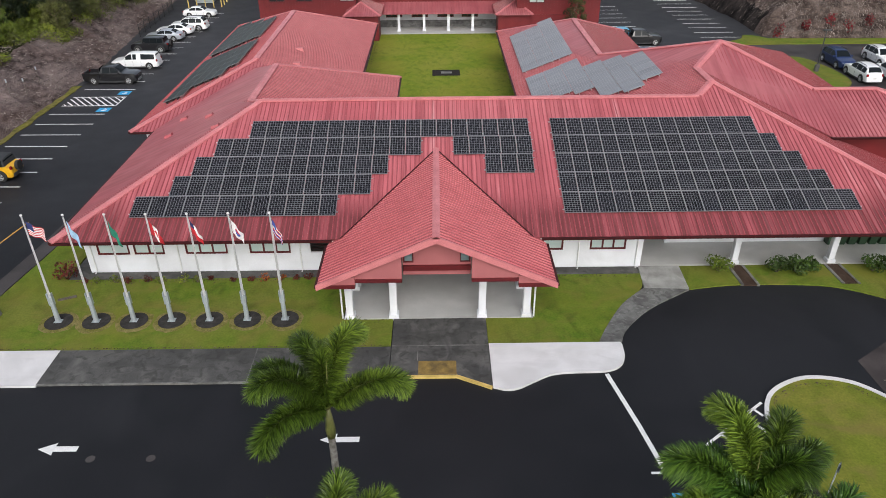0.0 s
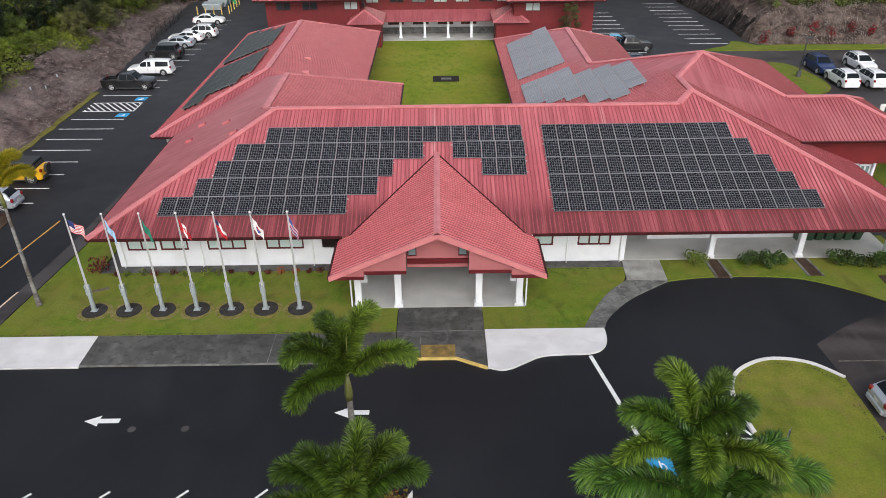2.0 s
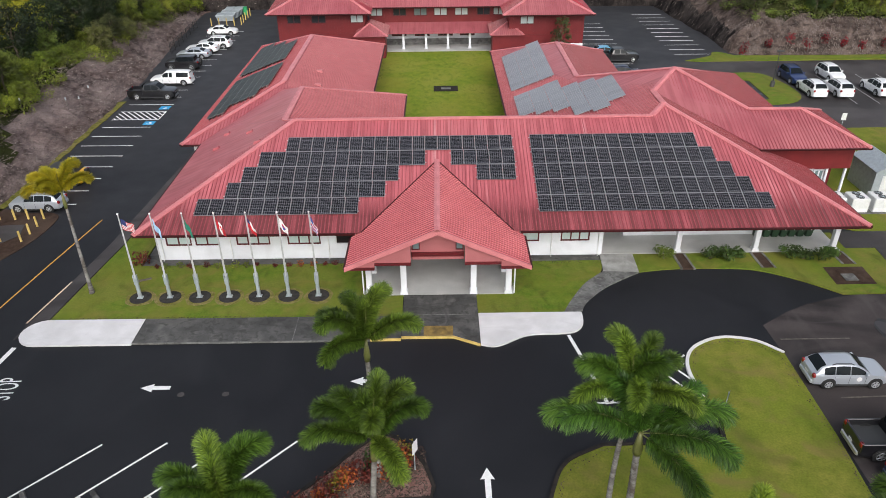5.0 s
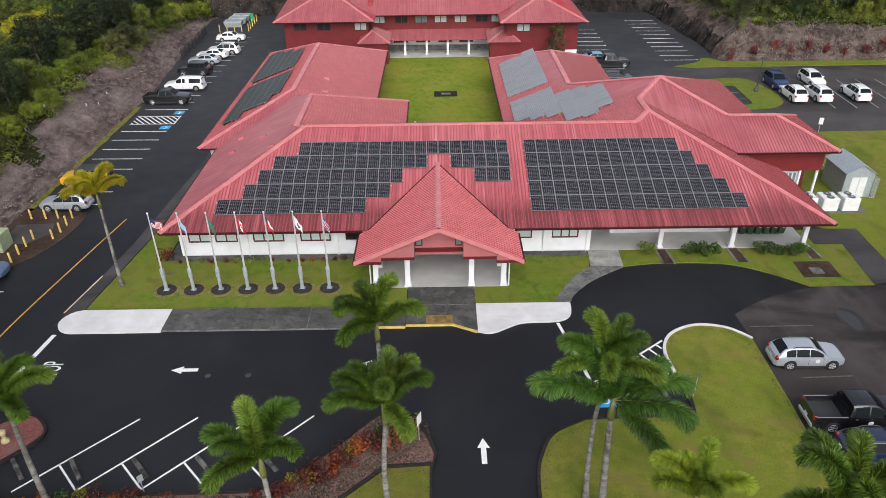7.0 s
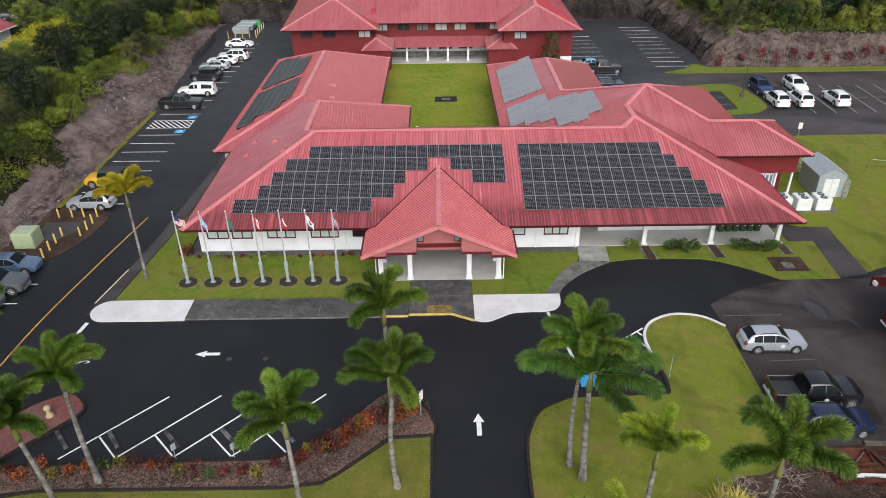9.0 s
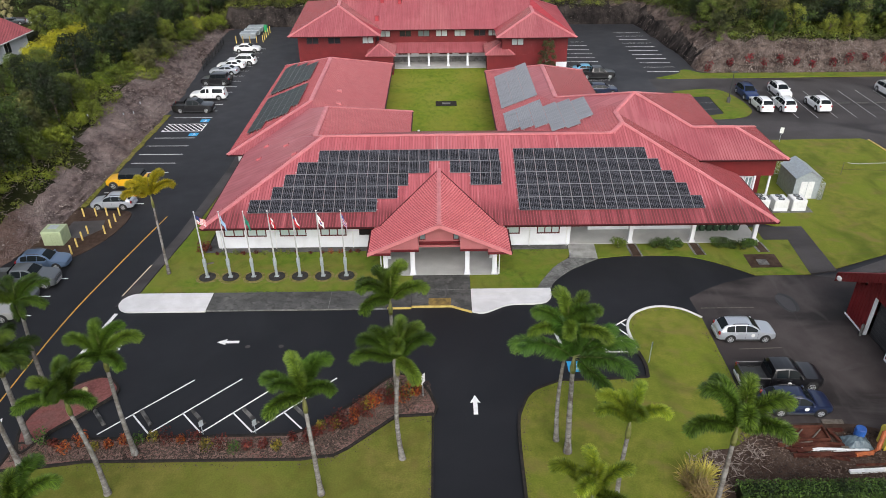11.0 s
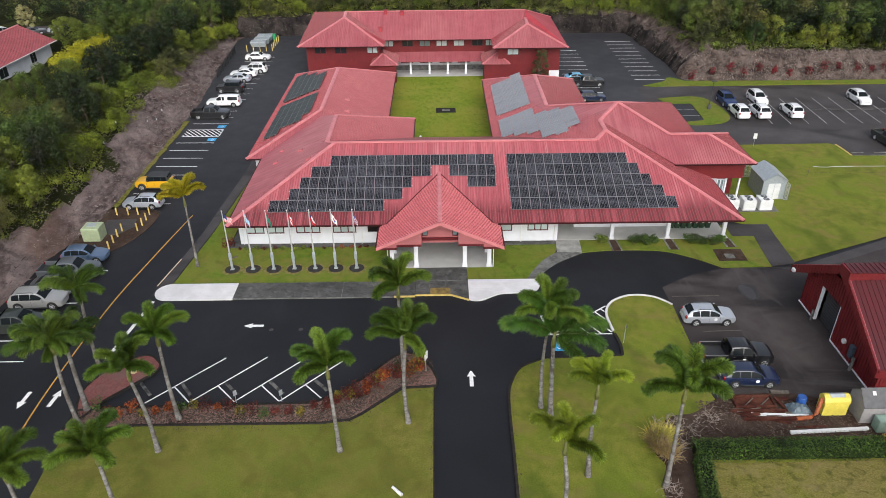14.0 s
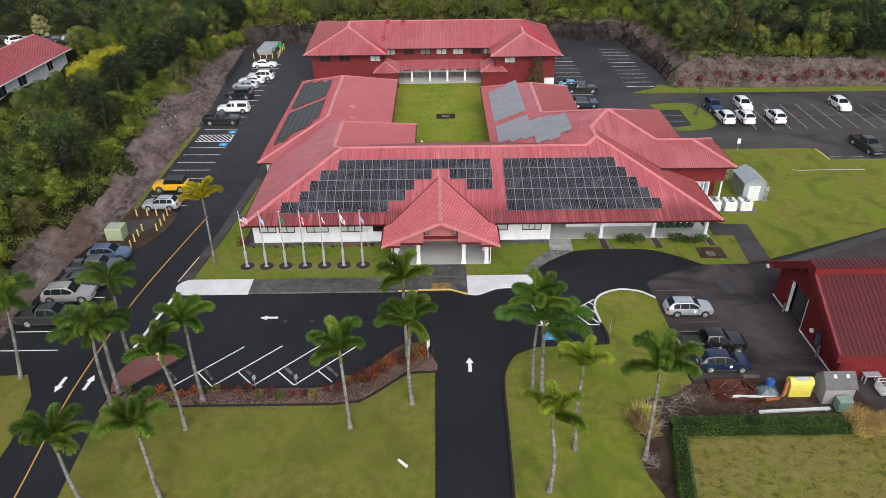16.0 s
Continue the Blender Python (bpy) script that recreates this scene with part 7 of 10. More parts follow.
for key, mat in zip("abcde", ("leaf_a", "leaf_b", "leaf_c", "leaf_dark", "leaf_shrub")):
    tagged(new("far_woods", cloud_object("far_woods", verts[key], faces[key], M[mat])), "dense mixed green woods behind the site", "woods", "", "stuff")

# low growth over the hillside's edge and floor
verts, faces = {k: [] for k in "abcd"}, {k: [] for k in "abcd"}
for i in range(11000):
    side = RNG.random()
    if side < 0.5:
        x, y = RNG.uniform(-75, -42), RNG.uniform(8, 130)
    elif side < 0.72:
        x, y = RNG.uniform(-45, 46), RNG.uniform(122, 150)
    else:
        x, y = RNG.uniform(40, 115), RNG.uniform(90, 135)
    d, sd = bank(x, y)
    lim = 5.6 - 2.3 * max(0, min(1, (62 - y) / 14)) - max(0, y - 66) * 0.09 + 1.6 * noise.noise(Vector((x * 0.12, y * 0.12, 2))) if sd < 8 else 3.1 + 1.0 * noise.noise(Vector((x * 0.3, y * 0.3, 6))) if 10 <= sd < 14 else 1.3 if sd < 12 else 4.6 + 0.9 * noise.noise(Vector((x * 0.2, y * 0.2, 4)))
    if d < lim or in_house_yard(x, y):
        continue
    key = RNG.choice("ddca") if x > 40 else RNG.choice("bcc") if y > 112 or x < -38 and y > 92 else "a" if RNG.random() < 0.35 else "b" if RNG.random() < 0.6 else "c"
    near = d < lim + 7
    leaf_cloud(verts[key], faces[key], Vector((x, y, hill_z(x, y)[0] + (0.5 if near else 0.35))), RNG.uniform(0.6, 1.25) if near else RNG.uniform(0.5, 1.0), 75 if near else 24, 0.2 if near else 0.24, RNG, 0.7)
for key, mat in zip("abcd", ("leaf_shrub", "leaf_b", "leaf_c", "leaf_a")):
    tagged(new("undergrowth", cloud_object("undergrowth", verts[key], faces[key], M[mat])), "low green undergrowth and ferns on the hillside", "undergrowth", "", "stuff")

# loose stones and dead stalks on the bank
verts, faces = [], []
for i in range(15000):
    side = RNG.random()
    if side < 0.62:
        x, y = RNG.uniform(-48, -38.5), RNG.uniform(12, 121)
    elif side < 0.75:
        x, y = RNG.uniform(-44, 44), RNG.uniform(121, 127)
    else:
        x, y = RNG.uniform(38, 110), RNG.uniform(86, 96)
    d, sd = bank(x, y)
    if not 0.2 < d < 7.5:
        continue
    z = hill_z(x, y)[0] + 0.06
    a, L, w = RNG.uniform(0, 6.283), RNG.uniform(0.15, 0.7), RNG.uniform(0.01, 0.03)
    if RNG.random() < 0.12:
        L, w = RNG.uniform(0.08, 0.26), RNG.uniform(0.05, 0.13)
    t = Vector((math.cos(a), math.sin(a), RNG.uniform(-0.15, 0.5)))
    s = Vector((-math.sin(a), math.cos(a), 0.2)) * w
    p = Vector((x, y, z))
    i = len(verts)
    verts.extend([p - s, p + t * L - s * 0.4, p + t * L + s * 0.4, p + s, p + t * L * 0.5 + Vector((0, 0, w * 1.1 + 0.02))])
    faces.extend([(i, i + 1, i + 4), (i + 1, i + 2, i + 4), (i + 2, i + 3, i + 4), (i + 3, i, i + 4)])
for i in range(9000):
    x = RNG.uniform(38, 108)
    y = RNG.uniform(86.4, 93.5) if x > 44 else RNG.uniform(86.4, 121)
    d, sd = bank(x, y)
    if not 0.3 < d < 5.2:
        continue
    z0 = hill_z(x, y)[0]
    p = Vector((x, y, z0 + 0.08))
    L, w = RNG.uniform(0.4, 1.1), RNG.uniform(0.012, 0.035)
    e = p + Vector((RNG.uniform(-0.3, 0.3), -0.55 * L, -0.45 * L)) if x > 44 else p + Vector((-0.5 * L, RNG.uniform(-0.3, 0.3), -0.7 * L))
    e.z = max(e.z, 0.1)
    m = p.lerp(e, 0.5) + Vector((0, -0.1, 0.15))
    i = len(verts)
    verts.extend([p, m + Vector((w, 0, 0)), e, m - Vector((w, 0, 0)), m + Vector((0, 0, 0.03))])
    faces.extend([(i, i + 1, i + 4), (i + 1, i + 2, i + 4), (i + 2, i + 3, i + 4), (i + 3, i, i + 4)])
tagged(new("rock_litter", cloud_object("rock_litter", verts, faces, M["twig"])), "dead stalks and broken stone on the grey bank", "rock litter", "", "stuff")

# golden shrub, pale bush by the far house, ti plants on the north bank
gold = tree_proto(M["leaf_gold"], 5.0, 3.4, 40, 150, 0.26, 21)
grow = random.Random(51)
for k in range(22):
    x, y = -66.9 + grow.uniform(-1.2, 1.4), 60 + k * 1.75 + grow.uniform(-0.6, 0.6)
    x -= (96 - y) * 0.058
    tree(x, y, hill_z(x, y)[0], grow.choice((4, 1, 4, 2)), grow.uniform(0.28, 0.42), grow.uniform(0, 360))
for x, y, k, turn in ((-60.4, 81.8, 0.95, 20), (-58.4, 84.4, 1.12, 140), (-56.6, 87.0, 1.1, 260)):
    tree(x, y, hill_z(x, y)[0], 0, k, turn, "large golden yellow shrub in the woods", gold)
pale = tree_proto(M["leaf_cream"], 4.4, 1.7, 26, 90, 0.26, 22)
tree(-81.5, 111.0, hill_z(-81.5, 111)[0] + 1.2, 0, 0.95, 0, "pale cream-leaved tree behind the far house", pale)
tree(-70.5, 104.0, hill_z(-70.5, 104)[0], 1, 1.1, 50)
tree(-68.0, 101.0, hill_z(-68, 101)[0], 1, 0.9, 150)


def shrub(name, x, y, z, r, mat, label, leaves=160, size=0.14, seed=0, squash=0.8, stem="bark", group=""):
    """A small shrub: a few stems from the ground and a loose dome of leaves."""
    rg = random.Random(seed)
    ob = root(name, x, y, z, label, "shrub", group)
    bm = bmesh.new()
    verts, faces = [], []
    for k in range(5):
        a = k * 1.257 + rg.uniform(-0.4, 0.4)
        c = Vector((x + 0.55 * r * math.cos(a), y + 0.55 * r * math.sin(a), z + r * rg.uniform(0.6, 1.05)))
        tube(bm, [(x, y, z - 0.05), c], [0.025, 0.01], 5)
        leaf_cloud(verts, faces, c, r * 0.6, leaves // 5, size, rg, squash)
    part("stem", bm, M[stem], ob)
    hang(new("foliage", cloud_object("foliage", verts, faces, M[mat])), ob)
    return ob


for i, (x, y) in enumerate(((43.6, 87.9), (46.9, 88.1), (50.2, 88.7), (52.5, 88.3), (55.2, 88.7), (57.7, 88.1), (60.3, 87.9), (63.6, 88.1), (66.1, 88.0), (69.1, 89.0), (71.8, 88.0), (74.5, 88.3), (76.7, 88.1), (79.6, 88.2))):
    y -= 0.45
    shrub("ti_plant", x, y, hill_z(x, y)[0], RNG.uniform(0.5, 0.74), "leaf_red", "dark red ti plant on the rock bank", 110, 0.28, i, 2.6, "bark", "ti plants")
for i, (x, y, r) in enumerate([(20.2, 32.2, 0.75), (21.3, 32.1, 0.7), (22.2, 32.3, 0.6), (26.0, 32.2, 0.75), (27.1, 32.0, 0.7), (28.5, 31.8, 0.75), (29.2, 32.2, 0.6)]):
    shrub("bush", x, y, 0.09, r, "leaf_hedge", "dark green leafy bush on the grass strip", 420, 0.16, 50 + i, 0.8, "bark", "porch bushes")
shrub("small_tree", 16.7, 32.3, 0.09, 0.8, "leaf_shrub", "small bright green tree beside the porch", 420, 0.16, 70)
for i in range(16):
    x = -21.5 + i * 0.98 + RNG.uniform(-0.3, 0.3)
    shrub("croton", x, 31.9 + RNG.uniform(-0.15, 0.15), 0.09, RNG.uniform(0.2, 0.38), RNG.choice(("leaf_croton_dark", "leaf_croton_dark", "leaf_shrub", "leaf_croton")), "small straggly croton along the wall", 60, 0.13, 90 + i, 1.0, "bark", "wall crotons")
shrub("croton", -22.6, 32.4, 0.09, 0.75, "leaf_croton_dark", "dark red croton at the building corner", 200, 0.2, 88)
for i in range(30):
    f = i / 29
    if f < 0.66:
        x, y = -26.5 + f / 0.66 * 17.5, 7.9 + RNG.uniform(-0.5, 0.6)
    else:
        g = (f - 0.66) / 0.34
        x, y = -8.8 + g * 6.6 + RNG.uniform(-0.6, 0.8), 8.2 + g * 4.6 + RNG.uniform(-0.4, 0.9)
    col = RNG.choice(("leaf_croton", "leaf_croton_dark", "leaf_croton", "leaf_croton_dark", "leaf_croton_dark", "leaf_croton_lime", "leaf_hedge"))
    words = {"leaf_croton": "orange and red croton in the planting bed", "leaf_croton_dark": "dark red croton in the planting bed", "leaf_croton_lime": "yellow and green croton in the planting bed", "leaf_hedge": "dark green croton in the planting bed"}[col]
    shrub("croton", x, y, 0.1, RNG.uniform(0.3, 0.56), col, words, 130, 0.165, 200 + i, 1.9, "bark", "bed crotons")
bed_rng = random.Random(77)
for i in range(20):
    g = i / 19
    x, y = -9.2 + g * 7.4 + bed_rng.uniform(-0.4, 0.4), 8.5 + g * 4.4 + bed_rng.uniform(-0.2, 0.7) * (1.0 if 0.1 < g < 0.9 else 0.2)
    col = bed_rng.choice(("leaf_croton", "leaf_croton_dark", "leaf_croton_lime", "leaf_croton_dark"))
    words = {"leaf_croton": "orange and red croton in the planting bed", "leaf_croton_dark": "dark red croton in the planting bed", "leaf_croton_lime": "yellow and green croton in the planting bed"}[col]
    shrub("croton", x, y, 0.1, bed_rng.uniform(0.36, 0.7), col, words, 150, 0.165, 300 + i, 1.9, "bark", "bed crotons")
for i, (x, y) in enumerate([(15.05, 3.5), (15.3, 4.2), (14.75, 4.1), (14.9, 4.7), (15.5, 3.0), (15.75, 4.8)]):
    ob = root("ornamental_grass", x, y, 0.09, "pale yellow spiky leaved clump", "plant", "spiky clumps")
    bm = bmesh.new()
    rg = random.Random(i)
    for k in range(150):
        a, L, e = rg.uniform(0, 6.283), rg.uniform(0.6, 1.5), rg.uniform(0.6, 1.4)
        d = Vector((math.cos(a) * math.cos(e), math.sin(a) * math.cos(e), math.sin(e)))
        s = Vector((-math.sin(a), math.cos(a), 0)) * 0.03
        p = Vector((x + rg.uniform(-0.3, 0.3), y + rg.uniform(-0.3, 0.3), 0.05))
        q, r = p + d * L * 0.6, p + d * L + Vector((math.cos(a), math.sin(a), -0.4)) * 0.25
        vs = [bm.verts.new(v) for v in (p - s, q - s, r, q + s, p + s)]
        bm.faces.new(vs)
    part("blades", bm, M[("leaf_straw", "leaf_spike", "leaf_straw", "leaf_spike", "leaf_straw", "leaf_spike")[i]], ob)
shrub("dry_bush", 32.0, 2.7, 0.1, 1.6, "leaf_dry", "dry golden-tan bush at the hedge end", 4200, 0.1, 333)
shrub("dry_bush", 33.6, 2.4, 0.1, 1.3, "leaf_dry", "dry golden-tan bush at the hedge end", 3000, 0.1, 334)

# clipped hedge
for x0, x1, y0, y1 in ((17.15, 31.2, 2.45, 3.6), (17.15, 18.25, -12, 2.45)):
    ob = root("hedge", (x0 + x1) / 2, (y0 + y1) / 2, 0.1, "clipped dark green hedge with straight sides", "hedge", "hedges")
    bm = bmesh.new()
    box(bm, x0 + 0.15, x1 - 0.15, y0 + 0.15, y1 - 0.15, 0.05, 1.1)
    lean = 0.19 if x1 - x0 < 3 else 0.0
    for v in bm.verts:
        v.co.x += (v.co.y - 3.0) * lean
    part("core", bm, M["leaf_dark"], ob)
    verts, faces = [], []
    n = int((x1 - x0) * (y1 - y0) * 420)
    for i in range(n):
        p = Vector((RNG.uniform(x0, x1), RNG.uniform(y0, y1), RNG.uniform(0.15, 1.25)))
        k = RNG.randrange(4)
        if k < 2:
            p.z = 1.2 + RNG.uniform(-0.08, 0.06)
        elif k == 2:
            p.y = y0 + RNG.uniform(-0.04, 0.08) if x1 - x0 > 3 else p.y
            p.x = x0 + RNG.uniform(-0.04, 0.08) if x1 - x0 < 3 else p.x
        else:
            p.x = RNG.choice((x0, x1)) + RNG.uniform(-0.06, 0.06) if x1 - x0 < 3 else p.x
            p.y = y1 + RNG.uniform(-0.06, 0.06) if x1 - x0 > 3 else p.y
        p.x += (p.y - 3.0) * lean
        leaf_cloud(verts, faces, p, 0.06, 1, 0.13, RNG)
    hang(new("foliage", cloud_object("foliage", verts, faces, M["leaf_hedge"])), ob)
# slim tree before the back building
slim = tree_proto(M["leaf_c"], 6.0, 1.5, 40, 70, 0.17, 31)
tree(17.0, 86.3, 0.0, 2, 1.0, 0, "slim sparse-leaved tree before the back building", slim)

# wood chips and leaf litter on the planting beds and bare soil
verts, faces = [], []
for i in range(9000):
    k = RNG.random()
    if k < 0.45:
        x, y = RNG.uniform(-28, -7), RNG.uniform(6.7, 8.5)
    elif k < 0.65:
        f = RNG.random()
        x, y = -7.5 + f * 6.3 + RNG.uniform(-0.9, 0.9), 8.6 + f * 4.0 + RNG.uniform(-1.0, 1.2)
        if y < 7 + (x + 7.2) * 0.86 or y < 10.5 and x > -2.2 or x > -1.0:
            continue
    else:
        x, y = RNG.uniform(15.2, 31), RNG.uniform(4.0, 8.4)
        if y > 6.2 and x < 19 or y > 4.5 and x < 15.4:
            continue
    a, L, w = RNG.uniform(0, 6.283), RNG.uniform(0.05, 0.22), RNG.uniform(0.02, 0.06)
    t, s = Vector((math.cos(a), math.sin(a), RNG.uniform(0, 0.3))) * L, Vector((-math.sin(a), math.cos(a), 0)) * w
    p = Vector((x, y, 0.105))
    i = len(verts)
    verts.extend([p - s, p + t - s * 0.5, p + t + s * 0.5, p + s, p + t * 0.5 + Vector((0, 0, 0.04))])
    faces.extend([(i, i + 1, i + 4), (i + 1, i + 2, i + 4), (i + 2, i + 3, i + 4), (i + 3, i, i + 4)])
def inside(x, y, poly):
    hit = False
    for (x0, y0), (x1, y1) in zip(poly, poly[1:] + poly[:1]):
        if (y0 > y) != (y1 > y) and x < x0 + (y - y0) / (y1 - y0) * (x1 - x0):
            hit = not hit
    return hit


for i in range(5000):
    x, y = bed_rng.uniform(-9.5, -0.5), bed_rng.uniform(7, 14.5)
    if not inside(x, y, [(p[0], p[1]) for p in bed]):
        continue
    a, L, w = bed_rng.uniform(0, 6.283), bed_rng.uniform(0.04, 0.16), bed_rng.uniform(0.02, 0.05)
    t, s = Vector((math.cos(a), math.sin(a), bed_rng.uniform(0, 0.3))) * L, Vector((-math.sin(a), math.cos(a), 0)) * w
    p = Vector((x, y, 0.105))
    i = len(verts)
    verts.extend([p - s, p + t - s * 0.5, p + t + s * 0.5, p + s, p + t * 0.5 + Vector((0, 0, 0.04))])
    faces.extend([(i, i + 1, i + 4), (i + 1, i + 2, i + 4), (i + 2, i + 3, i + 4), (i + 3, i, i + 4)])
tagged(new("leaf_litter", cloud_object("leaf_litter", verts, faces, M["chips"])), "wood chips and leaf litter on mulch and soil", "leaf litter", "", "stuff")

# crumbled soil and dead leaves along the edges of lawns, kerbs and the hedge
verts, faces = [], []
EDGES = [([(4.85, -14), (4.85, 3), (5.1, 9.0), (5.6, 11.1), (6.5, 12.5), (8.3, 13.5), (12, 13.6), (14.6, 13.8)], 0.10, 0.16), ([(-0.95, 10.2), (-0.98, -14)], 0.10, 0.10), ([(-28.0, 6.35), (-23.1, 6.4), (-9.3, 6.35), (-7.2, 6.6), (-6.3, 7.2), (-3.4, 9.95), (-1.0, 10.2)], 0.10, 0.22),
         ([(31.0, 2.3), (18.4, 2.3)], 0.11, 0.2), ([(15.5, -12), (18.1, 2.2)], 0.11, 0.12), ([(17.0, 2.4), (15.3, -6)], 0.11, 0.5), ([(14.4, 0.6), (15.1, -3.2)], 0.11, 0.3), ([(-2.8, 25.56), (-26.2, 25.56)], 0.10, 0.05), ([(-22.4, 32.1), (-5.6, 32.1)], 0.10, 0.16), ([(5.1, 32.1), (11.8, 32.1)], 0.10, 0.12), ([(-5.6, 32.0), (-5.6, 28.0), (-2.9, 28.0)], 0.10, 0.14),
         ([(14.9, 17.3), (14.9, 19.7), (15.5, 21.3), (16.4, 22.0), (17.9, 22.4), (19.6, 22.0), (20.7, 21.0), (20.8, 14.3), (20.5, 9.2)], 0.10, 0.10), ([(-39.4, 30), (-39.2, 16)], 0.02, 0.5), ([(-36.2, 10.6), (-34.7, 8.1), (-33.7, 3.0)], 0.10, 0.10), ([(-8.0, 53.5), (-8.0, 90.5)], 0.10, 0.2), ([(7.7, 90.5), (7.7, 53.5)], 0.10, 0.2)]
for path, z, wide in EDGES:
    for (xa, ya), (xb, yb) in zip(path, path[1:]):
        a, b = Vector((xa, ya, 0)), Vector((xb, yb, 0))
        nrm = Vector((yb - ya, xa - xb, 0)).normalized()
        for k in range(int((b - a).length * 16)):
            p = a.lerp(b, RNG.random()) + nrm * abs(RNG.gauss(0, wide))
            r = RNG.uniform(0.012, 0.045)
            i = len(verts)
            ang = RNG.uniform(0, 6.283)
            verts.extend([p + Vector((r * math.cos(ang + q) * RNG.uniform(0.6, 1.3), r * math.sin(ang + q) * RNG.uniform(0.6, 1.3), z)) for q in (0, 1.6, 3.1, 4.7)] + [p + Vector((0, 0, z + 0.02))])
            faces.extend([(i, i + 1, i + 4), (i + 1, i + 2, i + 4), (i + 2, i + 3, i + 4), (i + 3, i, i + 4)])
tagged(new("edge_litter", cloud_object("edge_litter", verts, faces, M["chips"])), "crumbled soil and dead leaves along the lawn edges", "leaf litter", "", "stuff")

# ---- vehicles ----
def car_paint(name, col, flake=0.0):
    m = plain(name, col, 0.3, flake, 0.6)
    m.node_tree.nodes["Principled BSDF"].inputs["Coat Roughness"].default_value = 0.06
    return m


PAINT = {"silver": car_paint("paint_silver", (0.42, 0.45, 0.50, 1), 0.4), "black": car_paint("paint_black", (0.008, 0.008, 0.010, 1)), "navy": car_paint("paint_navy", (0.010, 0.018, 0.05, 1)),
         "white": car_paint("paint_car_white", (0.76, 0.77, 0.78, 1)), "blue": car_paint("paint_car_blue", (0.008, 0.024, 0.095, 1)), "yellow": car_paint("paint_jeep", (0.66, 0.36, 0.012, 1)), "grey": car_paint("paint_grey", (0.10, 0.11, 0.12, 1), 0.3),
         "green": car_paint("paint_green", (0.035, 0.042, 0.036, 1), 0.3), "steelblue": car_paint("paint_steelblue", (0.10, 0.15, 0.24, 1), 0.3), "sky": car_paint("paint_sky", (0.10, 0.32, 0.50, 1)), "beige": car_paint("paint_beige", (0.36, 0.36, 0.35, 1), 0.3)}
M["car_glass"] = plain("car_glass", (0.010, 0.013, 0.015, 1), 0.05, 0.0, 0.0)
M["car_glass"].node_tree.nodes["Principled BSDF"].inputs["Specular IOR Level"].default_value = 0.1
M["tyre"] = plain("tyre", (0.018, 0.018, 0.018, 1), 0.85)
M["rim"] = plain("rim", (0.55, 0.56, 0.57, 1), 0.35, 0.8)
M["lamp_red"] = plain("lamp_red", (0.22, 0.008, 0.010, 1), 0.2, 0, 0.6)
M["lamp_clear"] = plain("lamp_clear", (0.30, 0.31, 0.31, 1), 0.12, 0, 0.6)
M["plate"] = plain("plate", (0.6, 0.6, 0.58, 1), 0.5)

#        L     W     hood  belt  roof  wind0 wind1 rear1  rear0 wheel
SHAPE = {"sedan": (4.65, 1.80, 0.92, 0.98, 1.44, 0.95, 0.25, -1.05, -1.75, 0.32), "wagon": (4.5, 1.80, 0.94, 1.01, 1.58, 0.98, 0.20, -1.50, -2.10, 0.34), "suv": (4.90, 1.95, 1.06, 1.12, 1.76, 1.10, 0.32, -1.75, -2.30, 0.40),
         "pickup": (5.75, 1.98, 1.16, 1.20, 1.86, 1.35, 0.70, -0.75, -0.95, 0.40), "jeep": (4.60, 1.84, 1.16, 1.18, 1.84, 0.80, 0.62, -1.75, -1.85, 0.41), "camper": (5.3, 1.85, 1.05, 1.12, 1.78, 1.20, 0.60, -2.45, -2.6, 0.36)}


